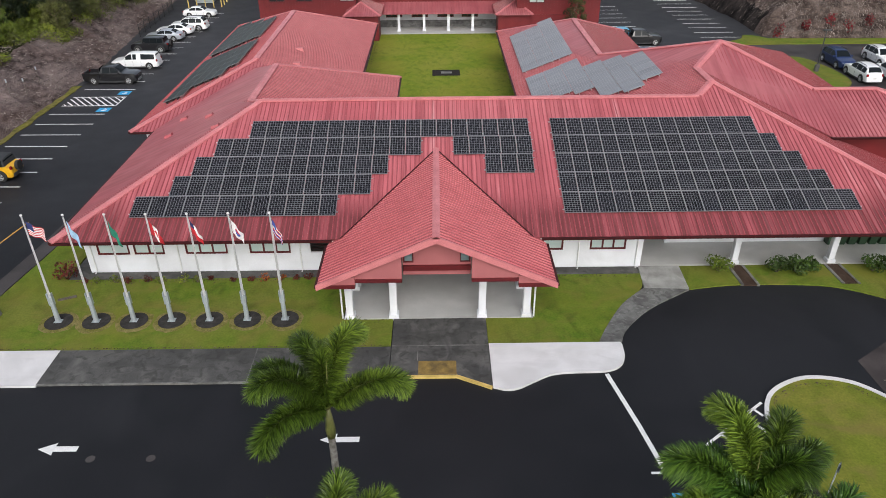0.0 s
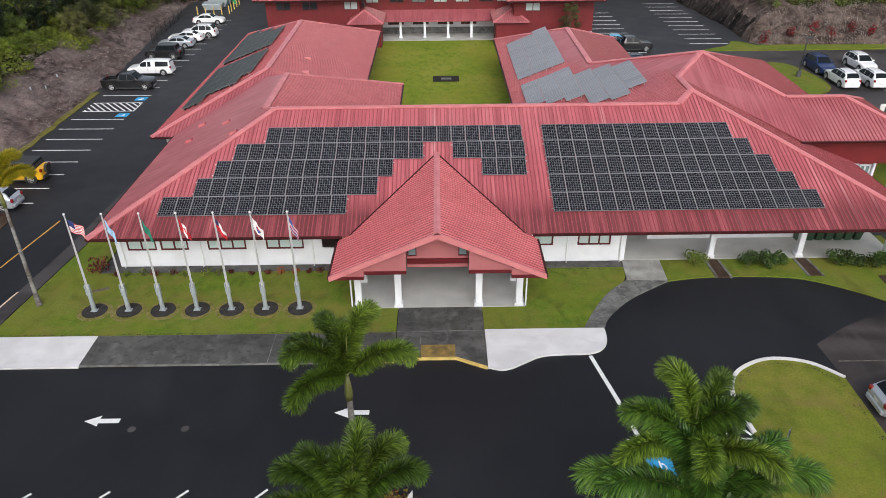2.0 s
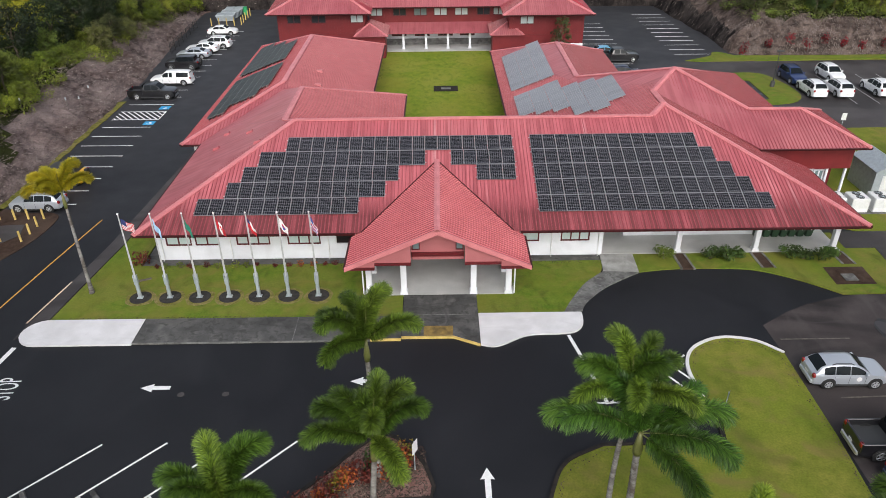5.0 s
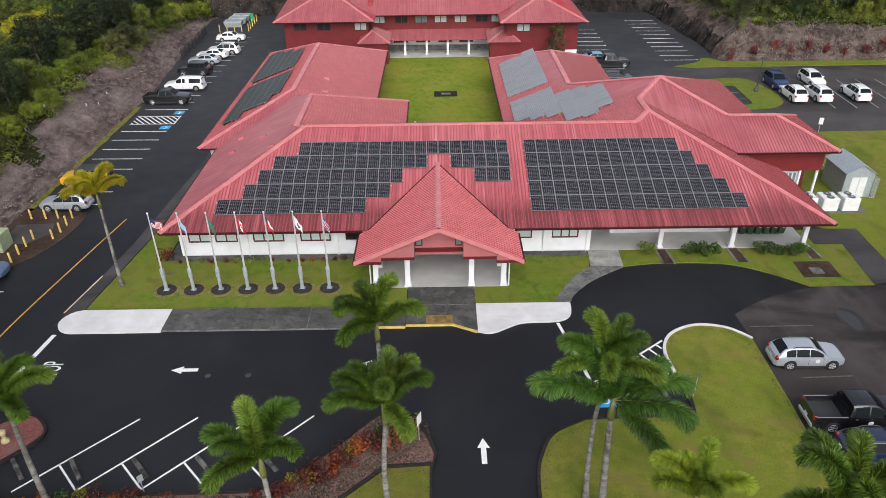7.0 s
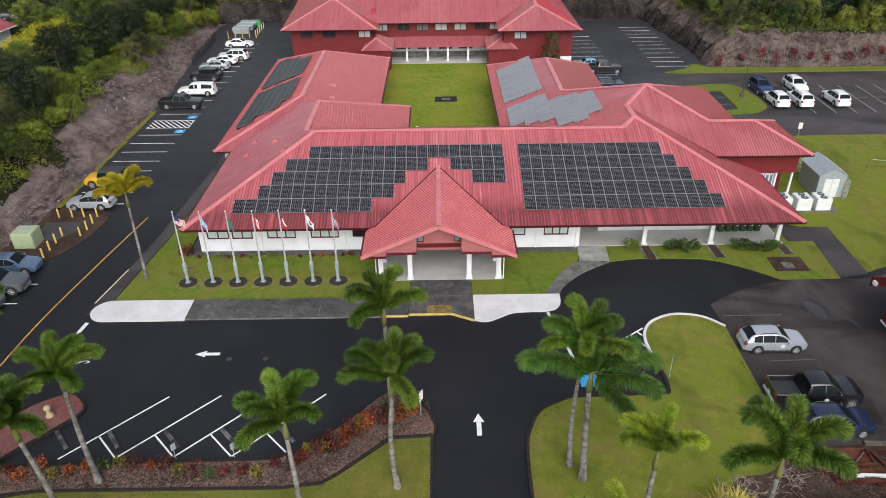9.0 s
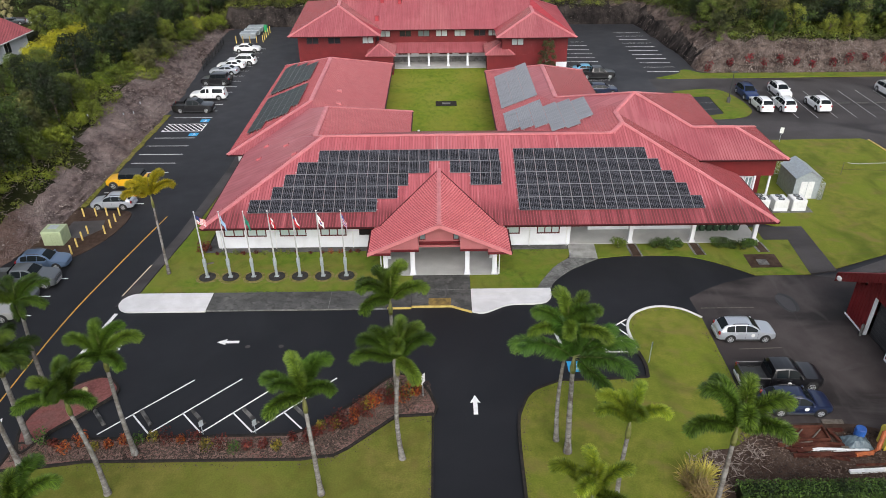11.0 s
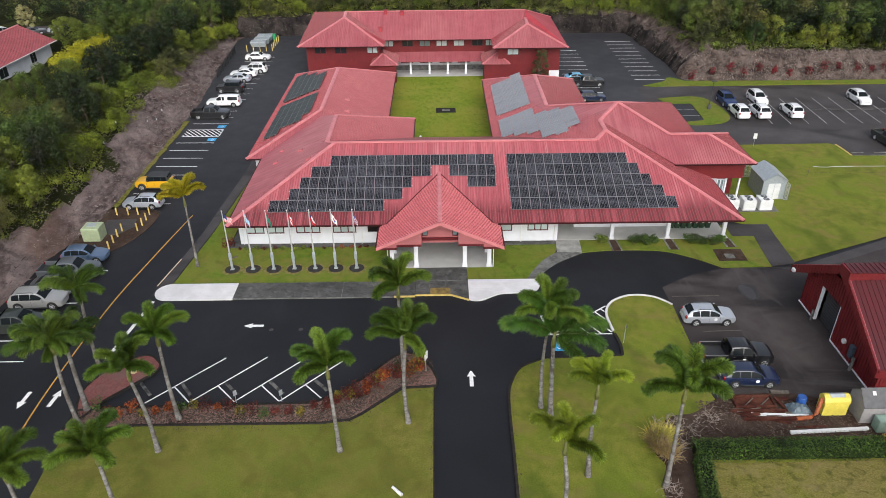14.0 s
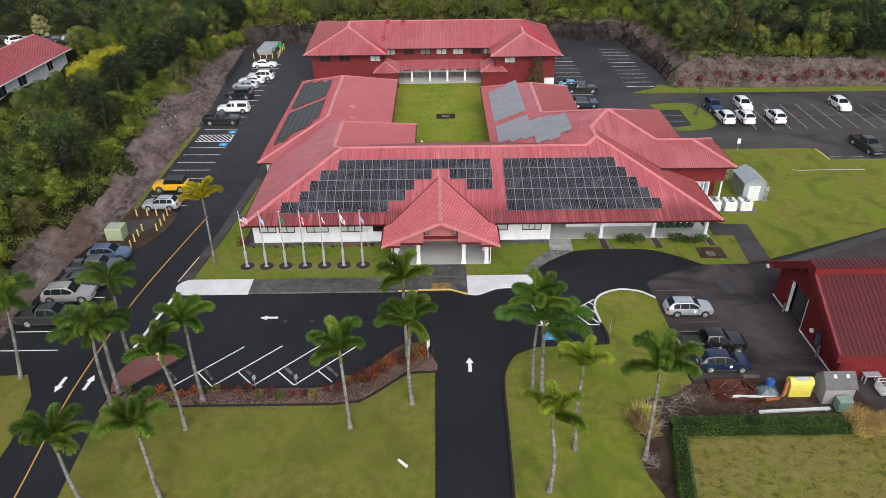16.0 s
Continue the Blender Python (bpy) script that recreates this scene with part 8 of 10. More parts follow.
def vehicle(kind, colour, x, y, heading, label, name="car", roof=None, z=0.0):
    """A vehicle as one shell from sill to roof, with its glass, lamps, bumpers and wheels set on that shell."""
    L, W, hood, belt, top, w0, w1, r1, r0, wr = SHAPE[kind]
    paint = PAINT[colour]
    rm = roof or paint
    ob = root(name, 0, 0, 0, label, "car" if name == "car" else "pickup truck" if name == "pickup_truck" else name.replace("_", " "), "parked vehicles")
    h, E = W / 2, L / 2
    boxy, bed = kind == "jeep", kind == "pickup"
    ax = (E - 0.88, -E + (0.95 if not bed else 1.15))
    # the upper outline, front to back, and the plan of the sides
    line_up = [(E, hood - 0.34), (E - 0.05, hood - 0.22), (E - 0.22, hood - 0.1), (E - 0.6, hood - 0.03), (w0 + 0.1, hood + 0.03), (w0, hood + 0.06), ((w0 + w1) / 2, (hood + top) / 2 + 0.06), (w1, top - 0.07), (w1 - 0.25, top - 0.015), ((w1 + r1) / 2, top), (r1 + 0.15, top - 0.04), (r1, top - 0.08)]
    if kind == "sedan":
        line_up += [((r1 + r0) / 2, (top + belt) / 2 + 0.02), (r0, belt + 0.06), (-E + 0.22, belt + 0.02), (-E + 0.05, belt - 0.07), (-E, belt - 0.26)]
    elif bed:
        line_up += [(r0, belt + 0.03), (r0 - 0.02, 0.75), (-E + 0.06, 0.74), (-E, 0.70)]
    else:
        q = max(r0, -E + 0.1)
        line_up += [((r1 + q) / 2, (top + belt) / 2 + 0.1), (q, belt + 0.02), (-E + 0.03, belt - 0.12), (-E, belt - 0.34)]
    line_side = [(E, 0.70 if not boxy else 0.84), (E - 0.1, 0.84), (E - 0.35, 0.94), (E - 0.8, 0.985), (0.0, 1.0), (-E + 0.7, 0.985), (-E + 0.25, 0.95), (-E + 0.06, 0.90), (-E, 0.84)]

    def along(tab, px):
        for (xa, va), (xb, vb) in zip(tab, tab[1:]):
            if xb <= px <= xa:
                return va + (vb - va) * (xa - px) / max(1e-6, xa - xb)
        return tab[0][1] if px > tab[0][0] else tab[-1][1]

    lean = 0.22 if not boxy else 0.06

    def section(px):
        """Half of the shell's outline at px, from the sill up to the middle of the top."""
        t, b = along(line_up, px), h * along(line_side, px)
        end = min(1.0, (E - abs(px)) / 0.12)
        sill = 0.24 + 0.14 * (1 - end)
        sh = min(belt, t - 0.03)
        g = max(0.0, min(1.0, (t - belt) / (top - belt)))
        side = b - 0.045 - lean * g
        return [(b - 0.10, sill), (b - 0.015, sill + 0.10), (b, (sill + sh) * 0.5), (b - 0.012, sh - 0.12), (b - 0.045, sh), (side, max(sh + 0.01, t - 0.06 - 0.03 * g)), (side - 0.09, max(sh + 0.02, t - 0.018)), (side * 0.5, t + 0.008), (0.0, t + 0.018)]

    xs = sorted({round(p[0], 3) for p in line_up} | {round(p[0], 3) for p in line_side} | {round(w1 + (r1 - w1) * k / 5, 3) for k in range(6)} | {round(w0 + (E - 0.6 - w0) * k / 3, 3) for k in range(4)}, reverse=True)
    rings = []
    for px in xs:
        half = section(px)
        rings.append([(px, -py, pz) for py, pz in half] + [(px, py, pz) for py, pz in half[-2::-1]])
    bm = bmesh.new()
    loft(bm, rings)
    if roof:
        for f in bm.faces:
            if f.calc_center_median().z > belt + 0.03:
                f.material_index = 1
    body = part("body", bm, [paint, rm], ob, "", True)
    body.data.set_sharp_from_angle(angle=radians(32))

    def sheet(nm, grid, mat, lab=""):
        """A curved pane from a grid of points, with a rim that reaches into the shell."""
        bm = bmesh.new()
        vs = [[bm.verts.new(p) for p in row] for row in grid]
        for ra, rb in zip(vs, vs[1:]):
            for k in range(len(ra) - 1):
                bm.faces.new((ra[k], ra[k + 1], rb[k + 1], rb[k]))
        bmesh.ops.recalc_face_normals(bm, faces=bm.faces[:])
        return part(nm, bm, mat, ob, lab, True)

    def side_at(px, f, s):
        p = section(px)
        (ya, za), (yb, zb) = p[4], p[5]
        return (px, s * (ya + (yb - ya) * f + 0.014), za + (zb - za) * f)

    def top_at(px, v, rise=0.028):
        p = section(px)
        wd = p[6][0] - 0.01
        return (px, wd * v, p[6][1] + (p[8][1] - p[6][1]) * (1 - abs(v)) ** 0.5 + rise)

    vv = (-0.96, -0.6, -0.25, 0.0, 0.25, 0.6, 0.96)
    sheet("windscreen", [[top_at(w0 - 0.04 + (w1 - w0 + 0.09) * k / 5, v) for v in vv] for k in range(6)], M["car_glass"], "dark windscreen")
    back = r0 if kind in ("sedan", "pickup") else max(r0, -E + 0.1)
    if bed:
        sheet("rear_window", [[(r0 - 0.035 + 0.0 * f, 0.72 * h * v, belt + 0.08 + (top - belt - 0.22) * f) for v in (-1, 0, 1)] for f in (0, 1)], M["car_glass"], "dark rear window")
    else:
        sheet("rear_window", [[top_at(r1 - 0.06 + (back - r1 + 0.12) * k / 5, v) for v in vv] for k in range(6)], M["car_glass"], "dark rear window")
    front, rear = w0 - (0.30 if not boxy else 0.12), (back + 0.42 if kind == "sedan" else r1 + 0.06 if bed or boxy else r1 - 0.18)
    if kind == "camper":
        cuts = [(front, front - 0.75), (front - 0.85, front - 1.25), (front - 1.75, rear + 0.25)]
    elif bed:
        cuts = [(front, (front + rear) / 2 + 0.05), ((front + rear) / 2 - 0.03, rear + 0.05)]
    elif kind == "sedan":
        cuts = [(front, (front + rear) / 2 + 0.04), ((front + rear) / 2 - 0.04, rear)]
    else:
        span = front - rear
        cuts = [(front, front - span * 0.365), (front - span * 0.38, front - span * 0.725), (front - span * 0.74, rear)]
    for s in (1, -1):
        for xa, xb in cuts:
            sheet("side_window", [[side_at(xa + (xb - xa) * k / 4, f, s) for f in (0.03, 0.5, 1.0)] for k in range(5)], M["car_glass"], "dark side window")
        for px in sorted({c[0] + 0.02 for c in cuts[1:]} | {front + 0.06}):
            bm = bmesh.new()
            hb = h * along(line_side, px)
            box(bm, px - 0.006, px + 0.006, *sorted((s * (hb - 0.05), s * (hb + 0.003))), 0.42, belt - 0.14)
            part("door_seam", bm, M["black"], ob)
        for xa, xb in cuts[:2]:
            bm = bmesh.new()
            soft_box(bm, xb + 0.04, xb + 0.2, *sorted((s * (h - 0.03), s * (h + 0.02))), belt - 0.19, belt - 0.15, 0.008)
            part("door_handle", bm, paint, ob)
        bm = bmesh.new()
        soft_box(bm, ax[1] + wr + 0.1, ax[0] - wr - 0.1, *sorted((s * (h - 0.06), s * (h - 0.005))), 0.22, 0.36, 0.015)
        part("sill", bm, M["plastic_black"], ob)
        # lamps, mirrors
        hb = h * along(line_side, E - 0.2)
        bm = bmesh.new()
        prism(bm, [(E - 0.06, s * (hb - 0.36), hood - 0.36), (E - 0.1, s * (hb - 0.06), hood - 0.34), (E - 0.42, s * (hb + 0.045), hood - 0.27), (E - 0.3, s * (hb - 0.3), hood - 0.3)][::s], [(E - 0.09, s * (hb - 0.38), hood - 0.20), (E - 0.16, s * (hb - 0.08), hood - 0.16), (E - 0.5, s * (hb + 0.02), hood - 0.13), (E - 0.34, s * (hb - 0.3), hood - 0.12)][::s])
        part("headlight", bm, M["lamp_clear"], ob, "clear headlight")
        bm = bmesh.new()
        zl = belt - 0.24
        soft_box(bm, -E - 0.012, -E + 0.16, *sorted((s * (h - 0.32), s * (h - 0.085))), zl, zl + 0.18 + 0.06 * (kind != "sedan"), 0.04)
        part("tail_light", bm, M["lamp_red"], ob, "red tail light")
        bm = bmesh.new()
        soft_box(bm, w0 - 0.36, w0 - 0.22, *sorted((s * (h - 0.06), s * (h + 0.17))), belt + 0.02, belt + 0.16, 0.04)
        part("mirror", bm, paint if colour != "yellow" else M["plastic_black"], ob)
        for sx in ax:
            hb = h * along(line_side, sx)
            bm = bmesh.new()
            tube(bm, [(sx, s * (hb - 0.2), wr + 0.02), (sx, s * (hb + (0.004 if not boxy else 0.1)), wr + 0.02)], wr + 0.075, 20)
            part("wheel_arch", bm, M["black"] if not boxy else M["plastic_black"], ob)
            bm = bmesh.new()
            yy = s * (hb - 0.085 + 0.1 * boxy)
            prof = [(wr * 0.62, -0.115), (wr * 0.92, -0.115), (wr, -0.075), (wr, 0.075), (wr * 0.92, 0.115), (wr * 0.62, 0.115)]
            n = 18
            rg = [[(sx + r * math.cos(6.2832 * k / n), yy + o, wr + r * math.sin(6.2832 * k / n)) for k in range(n)] for r, o in prof]
            loft(bm, rg, True, True)
            tyre = part("tyre", bm, M["tyre"], ob)
            bm = bmesh.new()
            yo = yy + s * 0.118
            tube(bm, [(sx, yo - s * 0.02, wr), (sx, yo - s * 0.004, wr)], wr * 0.64, 16)
            part("brake_disc", bm, M["plastic_black"], tyre)
            bm = bmesh.new()
            for k in range(5):
                a = k * 1.2566
                tube(bm, [(sx + wr * 0.08 * math.cos(a), yo + s * 0.006, wr + wr * 0.08 * math.sin(a)), (sx + wr * 0.62 * math.cos(a), yo, wr + wr * 0.62 * math.sin(a))], [0.05, 0.036], 5)
            ring = [(sx + wr * 0.62 * math.cos(6.2832 * k / 16), yo, wr + wr * 0.62 * math.sin(6.2832 * k / 16)) for k in range(17)]
            tube(bm, ring, 0.022, 5)
            part("rim", bm, M["rim"], tyre, "bright alloy rim")
        if kind in ("wagon", "suv"):
            bm = bmesh.new()
            yr = h - 0.045 - lean - 0.06
            tube(bm, [(w1 - 0.2, s * yr, top - 0.06), (w1 - 0.36, s * yr, top + 0.03), (r1 + 0.45, s * yr, top + 0.03), (r1 + 0.25, s * yr, top - 0.06)], 0.028, 6)
            part("roof_rail", bm, M["plastic_black"], ob)
    bm = bmesh.new()
    prism(bm, [(E - 0.02, -0.42, hood - 0.5), (E - 0.02, 0.42, hood - 0.5), (E - 0.12, 0.42, hood - 0.5), (E - 0.12, -0.42, hood - 0.5)], [(E + 0.005, -0.44, hood - 0.33), (E + 0.005, 0.44, hood - 0.33), (E - 0.12, 0.44, hood - 0.33), (E - 0.12, -0.44, hood - 0.33)])
    part("grille", bm, M["black"] if not bed else M["rim"], ob, "front grille")
    fb = h * 0.82
    bm = bmesh.new()
    loft(bm, [[(E + 0.03, yq * 0.86, zq) if abs(yq) < fb - 0.2 else (E - 0.16, yq, zq) for yq in (-fb, -fb + 0.22, fb - 0.22, fb)] + [(E - 0.3, fb, zq), (E - 0.3, -fb, zq)] for zq in (0.30, 0.52)])
    part("bumper", bm, M["plastic_black"] if boxy else M["rim"] if bed else paint, ob)
    bm = bmesh.new()
    soft_box(bm, -E - 0.07, -E + 0.14, -h + 0.16, h - 0.16, 0.34, 0.58, 0.05)
    part("bumper", bm, M["rim"] if bed else M["plastic_black"] if boxy else paint, ob)
    bm = bmesh.new()
    box(bm, -E - 0.03, -E - 0.008, -0.16, 0.16, 0.60, 0.75)
    part("number_plate", bm, M["plate"], ob, "blank pale number plate")
    if bed:
        x1, x2 = r0 - 0.06, -L / 2 + 0.03
        for spec in ((x2, x1, -h + 0.02, -h + 0.13), (x2, x1, h - 0.13, h - 0.02), (x2 - 0.02, x2 + 0.1, -h + 0.13, h - 0.13)):
            bm = bmesh.new()
            soft_box(bm, *spec, 0.62, belt, 0.03)
            part("bed_side", bm, paint, ob)
        bm = bmesh.new()
        box(bm, x2 + 0.1, x1, -h + 0.13, h - 0.13, 0.755, 0.79)
        part("bed_floor", bm, M["plastic_black"], ob, "black lined truck bed")
    if boxy:
        bm = bmesh.new()
        tube(bm, [(-L / 2 - 0.02, 0, 1.0), (-L / 2 - 0.26, 0, 1.0)], 0.38, 16)
        part("spare_wheel", bm, M["tyre"], ob, "black spare wheel on the tail")
    ob.matrix_basis = pose(x, y, z, 0, 0, heading)
    return ob


def door_badge(car):
    """A round white sticker on the front door of each side."""
    wide = {"pickup_truck": 1.98}.get(car.name.split(".")[0], 1.82) / 2
    for s in (1, -1):
        bm = bmesh.new()
        tube(bm, [(0.35, s * (wide - 0.005), 0.74), (0.35, s * (wide + 0.012), 0.74)], 0.15, 16)
        st = part("door_sticker", bm, M["paint_white"], None, "round white door sticker")
        st.parent = car


door_badge(vehicle("wagon", "silver", 23.45, 18.75, -1, "silver estate car with roof rails in the service yard"))
door_badge(vehicle("pickup", "black", 23.9, 13.35, -1, "black pickup truck with an open bed in the yard", "pickup_truck"))
door_badge(vehicle("wagon", "navy", 24.0, 10.75, -2, "dark blue estate car beside the black pickup"))
vehicle("pickup", "green", -37.9, 18.7, 2, "dark green pickup truck backed against the bank", "pickup_truck")
vehicle("suv", "beige", -37.7, 22.4, 2, "pale grey off-road car parked by the bank")
vehicle("sedan", "grey", -37.2, 24.9, 2, "grey saloon car parked by the bank")
vehicle("pickup", "grey", -37.0, 27.4, 2, "grey pickup truck with a black bed by the bank", "pickup_truck")
vehicle("wagon", "steelblue", -36.8, 30.4, 2, "blue-grey estate car parked by the muddy patch")
vehicle("wagon", "silver", -35.1, 42.2, 180, "silver estate car facing the bank")
vehicle("jeep", "yellow", -35.4, 47.4, 180, "yellow off-road car with a black soft top", "car", M["plastic_black"])
vehicle("pickup", "black", -35.3, 71.8, 0, "black pickup truck backed to the bank", "pickup_truck")
vehicle("camper", "white", -34.7, 77.2, 180, "white pickup with a camper shell, facing the bank", "pickup_truck")
vehicle("jeep", "black", -35.4, 84.2, 180, "black off-road car facing the bank")
vehicle("sedan", "silver", -35.6, 89.6, 180, "silver saloon car facing the bank")
vehicle("sedan", "white", -35.2, 92.6, 180, "white saloon car facing the bank")
vehicle("suv", "white", -34.0, 95.0, 180, "white off-road car facing the bank")
vehicle("sedan", "white", -34.9, 103.2, 0, "white saloon car near the bins")
vehicle("suv", "blue", 45.2, 75.5, -90, "dark blue off-road car in the far lot")
vehicle("suv", "white", 50.3, 76.0, -90, "white off-road car facing the building")
vehicle("suv", "white", 45.3, 70.4, 90, "white off-road car parked tail to the drive")
vehicle("suv", "white", 48.4, 70.3, 90, "white off-road car parked tail to the drive")
vehicle("suv", "white", 53.3, 70.4, 90, "white off-road car parked alone in its row")
vehicle("suv", "white", 66.3, 75.6, -90, "white off-road car alone in the far lot")
vehicle("pickup", "green", 61.6, 58.3, -84, "dark grey-green pickup truck beside the lawn", "pickup_truck")
vehicle("pickup", "black", 24.95, 85.4, 0, "black pickup truck in the back lot", "pickup_truck")
vehicle("sedan", "sky", 23.9, 88.0, 0, "light blue saloon car in the back lot")
vehicle("wagon", "navy", 24.3, 77.7, 0, "dark blue car beside the courtyard wing")

# ---- flagpoles ----
M["base_stone"] = material("base_stone", (0.045, 0.042, 0.040, 1), (0.028, 0.026, 0.025, 1), 0.85, scale=3, fine=25, spec=0.15)
FL = {"white": (0.75, 0.75, 0.75, 1), "red": (0.52, 0.02, 0.03, 1), "blue": (0.02, 0.03, 0.12, 1), "sky": (0.33, 0.52, 0.72, 1), "green": (0.02, 0.20, 0.13, 1), "navy": (0.05, 0.09, 0.32, 1)}
for k, v in FL.items():
    M["cloth_" + k] = material("cloth_" + k, v, tuple(c * 0.85 for c in v[:3]) + (1,), 0.85, scale=6, fine=60, bump=0.1)
FLAGS = [("red and white striped flag", "stripes", 0.6), ("pale blue flag hanging limp", "sky", 1.25), ("dark green flag hanging limp", "green", 1.25), ("red and white flag", "bars", 1.1), ("white, red and blue flag", "halves", 1.15), ("white flag bearing a disc", "disc", 1.05), ("striped flag with dark corner", "thin", 1.2)]


def flag(parent, x, y, z, style, droop, seed):
    """A flag that sags from its hoist, as a rippled cloth of coloured pieces."""
    n, m, L, H = 14, 13, 1.15, 0.78
    bm = bmesh.new()
    grid = []
    for i in range(n + 1):
        f = i / n
        row = []
        for j in range(m + 1):
            g = j / m
            fall = droop * f * L * 0.8
            out = L * f * (1 - 0.55 * min(1.3, droop))
            rip = 0.09 * math.sin(f * 9 + g * 2.4 + seed) * f ** 0.5
            row.append(bm.verts.new((x + 0.06 + out * 0.95, y + 0.05 + rip + 0.12 * f, z - g * H * (1 - 0.25 * droop * f) - fall)))
        grid.append(row)
    names = []
    for i in range(n):
        for j in range(m):
            f, g = (i + 0.5) / n, (j + 0.5) / m
            if style == "stripes":
                c = "blue" if f < 0.42 and g < 0.54 else ("red" if j % 2 == 0 else "white")
            elif style == "thin":
                c = "navy" if f < 0.4 and g < 0.5 else ("white", "red", "navy")[j // 2 % 3]
            elif style == "bars":
                c = "red" if f < 0.28 or f > 0.72 or (abs(f - 0.5) + abs(g - 0.5) < 0.2) else "white"
            elif style == "halves":
                c = "blue" if f < 0.3 and g < 0.5 else "white" if g < 0.5 else "red"
            elif style == "disc":
                c = "white" if (f - 0.5) ** 2 + (g - 0.5) ** 2 > 0.055 else "red" if g < 0.5 else "navy"
            else:
                c = style
            if c not in names:
                names.append(c)
            bm.faces.new((grid[i][j], grid[i + 1][j], grid[i + 1][j + 1], grid[i][j + 1])).material_index = names.index(c)
    bm.normal_update()
    solid = bmesh.ops.solidify(bm, geom=bm.faces[:], thickness=0.012)
    return part("flag", bm, [M["cloth_" + c] for c in names], parent, "", True)


for i, (words, style, droop) in enumerate(FLAGS):
    x, y = -21.15 + i * 2.075, 27.98
    ob = root("flagpole", x, y, 0.09, "white metal flagpole with a " + words, "flagpole", "flagpoles")
    bm = bmesh.new()
    tube(bm, [(x, y, 0.02), (x, y, 0.13)], 0.74, 24)
    part("base_disc", bm, M["base_stone"], ob, "round dark concrete base")
    bm = bmesh.new()
    box(bm, x - 0.2, x + 0.2, y - 0.16, y + 0.16, 0.13, 0.16)
    part("base_plate", bm, M["metal_grey"], ob)
    bm = bmesh.new()
    tube(bm, [(x, y, 0.15), (x, y, 1.75)], [0.135, 0.115], 12)
    part("sleeve", bm, M["metal_grey"], ob, "thicker grey hinged sleeve")
    for dx in (-0.11, 0.11):
        bm = bmesh.new()
        box(bm, x + dx - 0.025, x + dx + 0.025, y - 0.1, y + 0.1, 1.25, 2.0)
        part("hinge_plate", bm, M["metal_grey"], ob)
    bm = bmesh.new()
    tube(bm, [(x, y, 1.7), (x, y, 6.62)], [0.068, 0.04], 10)
    part("pole", bm, M["metal_pole"], ob, "tapered pale metal pole")
    bm = bmesh.new()
    bmesh.ops.create_icosphere(bm, subdivisions=2, radius=0.07, matrix=Matrix.Translation((x, y, 6.72)))
    part("finial", bm, M["metal_white"], ob, "pale ball finial", True)
    flag(ob, x, y, 6.35, style, droop, i)
    bm = bmesh.new()
    tube(bm, [(x + 0.07, y - 0.09, 6.5), (x + 0.1, y - 0.11, 4), (x + 0.12, y - 0.12, 1.8)], 0.008, 4)
    part("halyard", bm, M["metal_white"], ob)

# ---- small fixtures ----
def bollard(x, y, high=1.0):
    ob = root("bollard", x, y, 0, "yellow painted steel bollard", "bollard", "yellow bollards")
    bm = bmesh.new()
    tube(bm, [(x, y, -0.05), (x, y, high - 0.05), (x, y, high)], [0.085, 0.085, 0.05], 10)
    part("post", bm, M["kerb_yellow"], ob)


for x, y in ((-35.3, 32.4), (-35.35, 33.7), (-35.4, 35.0), (-35.35, 36.2), (-33.7, 36.25), (-33.6, 37.45), (-33.6, 38.7), (-37.4, 40.0), (-36.1, 40.0), (-35.0, 40.05), (-33.7, 40.05)):
    bollard(x, y)
for x, y in ((-38.4, 109), (-37.1, 109), (-35.8, 109), (-34.6, 109.2), (-33.5, 109.6), (-33.55, 111.3), (-33.6, 113.1), (-33.6, 114.9), (-33.6, 116.6)):
    bollard(x, y, 1.3)
ob = root("transformer_box", -37.6, 34.8, 0.05, "pale green metal transformer cabinet on the mud", "utility box")
bm = bmesh.new()
soft_box(bm, -38.7, -36.8, 34.0, 35.7, 0.05, 1.55, 0.05)
part("cabinet", bm, material("box_green", (0.36, 0.42, 0.26, 1), (0.30, 0.36, 0.22, 1), 0.5, scale=2, fine=20, bump=0.05), ob)
bm = bmesh.new()
box(bm, -38.3, -37.4, 34.6, 35.4, 1.552, 1.58)
part("hatch", bm, M["metal_grey"], ob, "dull grey hatch")
bm = bmesh.new()
box(bm, -38.6, -37.78, 33.975, 34.0, 0.15, 1.4)
part("door", bm, bpy.data.materials["box_green"], ob)
bm = bmesh.new()
box(bm, -37.74, -36.9, 33.975, 34.0, 0.15, 1.4)
part("door", bm, bpy.data.materials["box_green"], ob)

for i, (x0, y0, x1, y1) in enumerate(((-24.3, 11.3, -23.1, 9.9), (-21.0, 11.2, -19.9, 9.8), (-17.5, 11.2, -16.3, 9.9), (-14.0, 11.3, -12.7, 9.9), (-10.4, 11.4, -9.3, 10.2), (13.58, 16.1, 13.55, 14.7))):
    ob = root("wheel_stop", (x0 + x1) / 2, (y0 + y1) / 2, 0, "mossy dark concrete wheel stop in an angled stall", "wheel stop", "wheel stops")
    bm = bmesh.new()
    a, b = Vector((x0, y0, 0)), Vector((x1, y1, 0))
    s = (b - a).normalized().cross(Vector((0, 0, 1)))
    loft(bm, [[p + s * 0.14, p + s * 0.09 + Vector((0, 0, 0.14)), p - s * 0.09 + Vector((0, 0, 0.14)), p - s * 0.14] for p in (a, b)])
    part("bar", bm, M["stop_old"], ob)


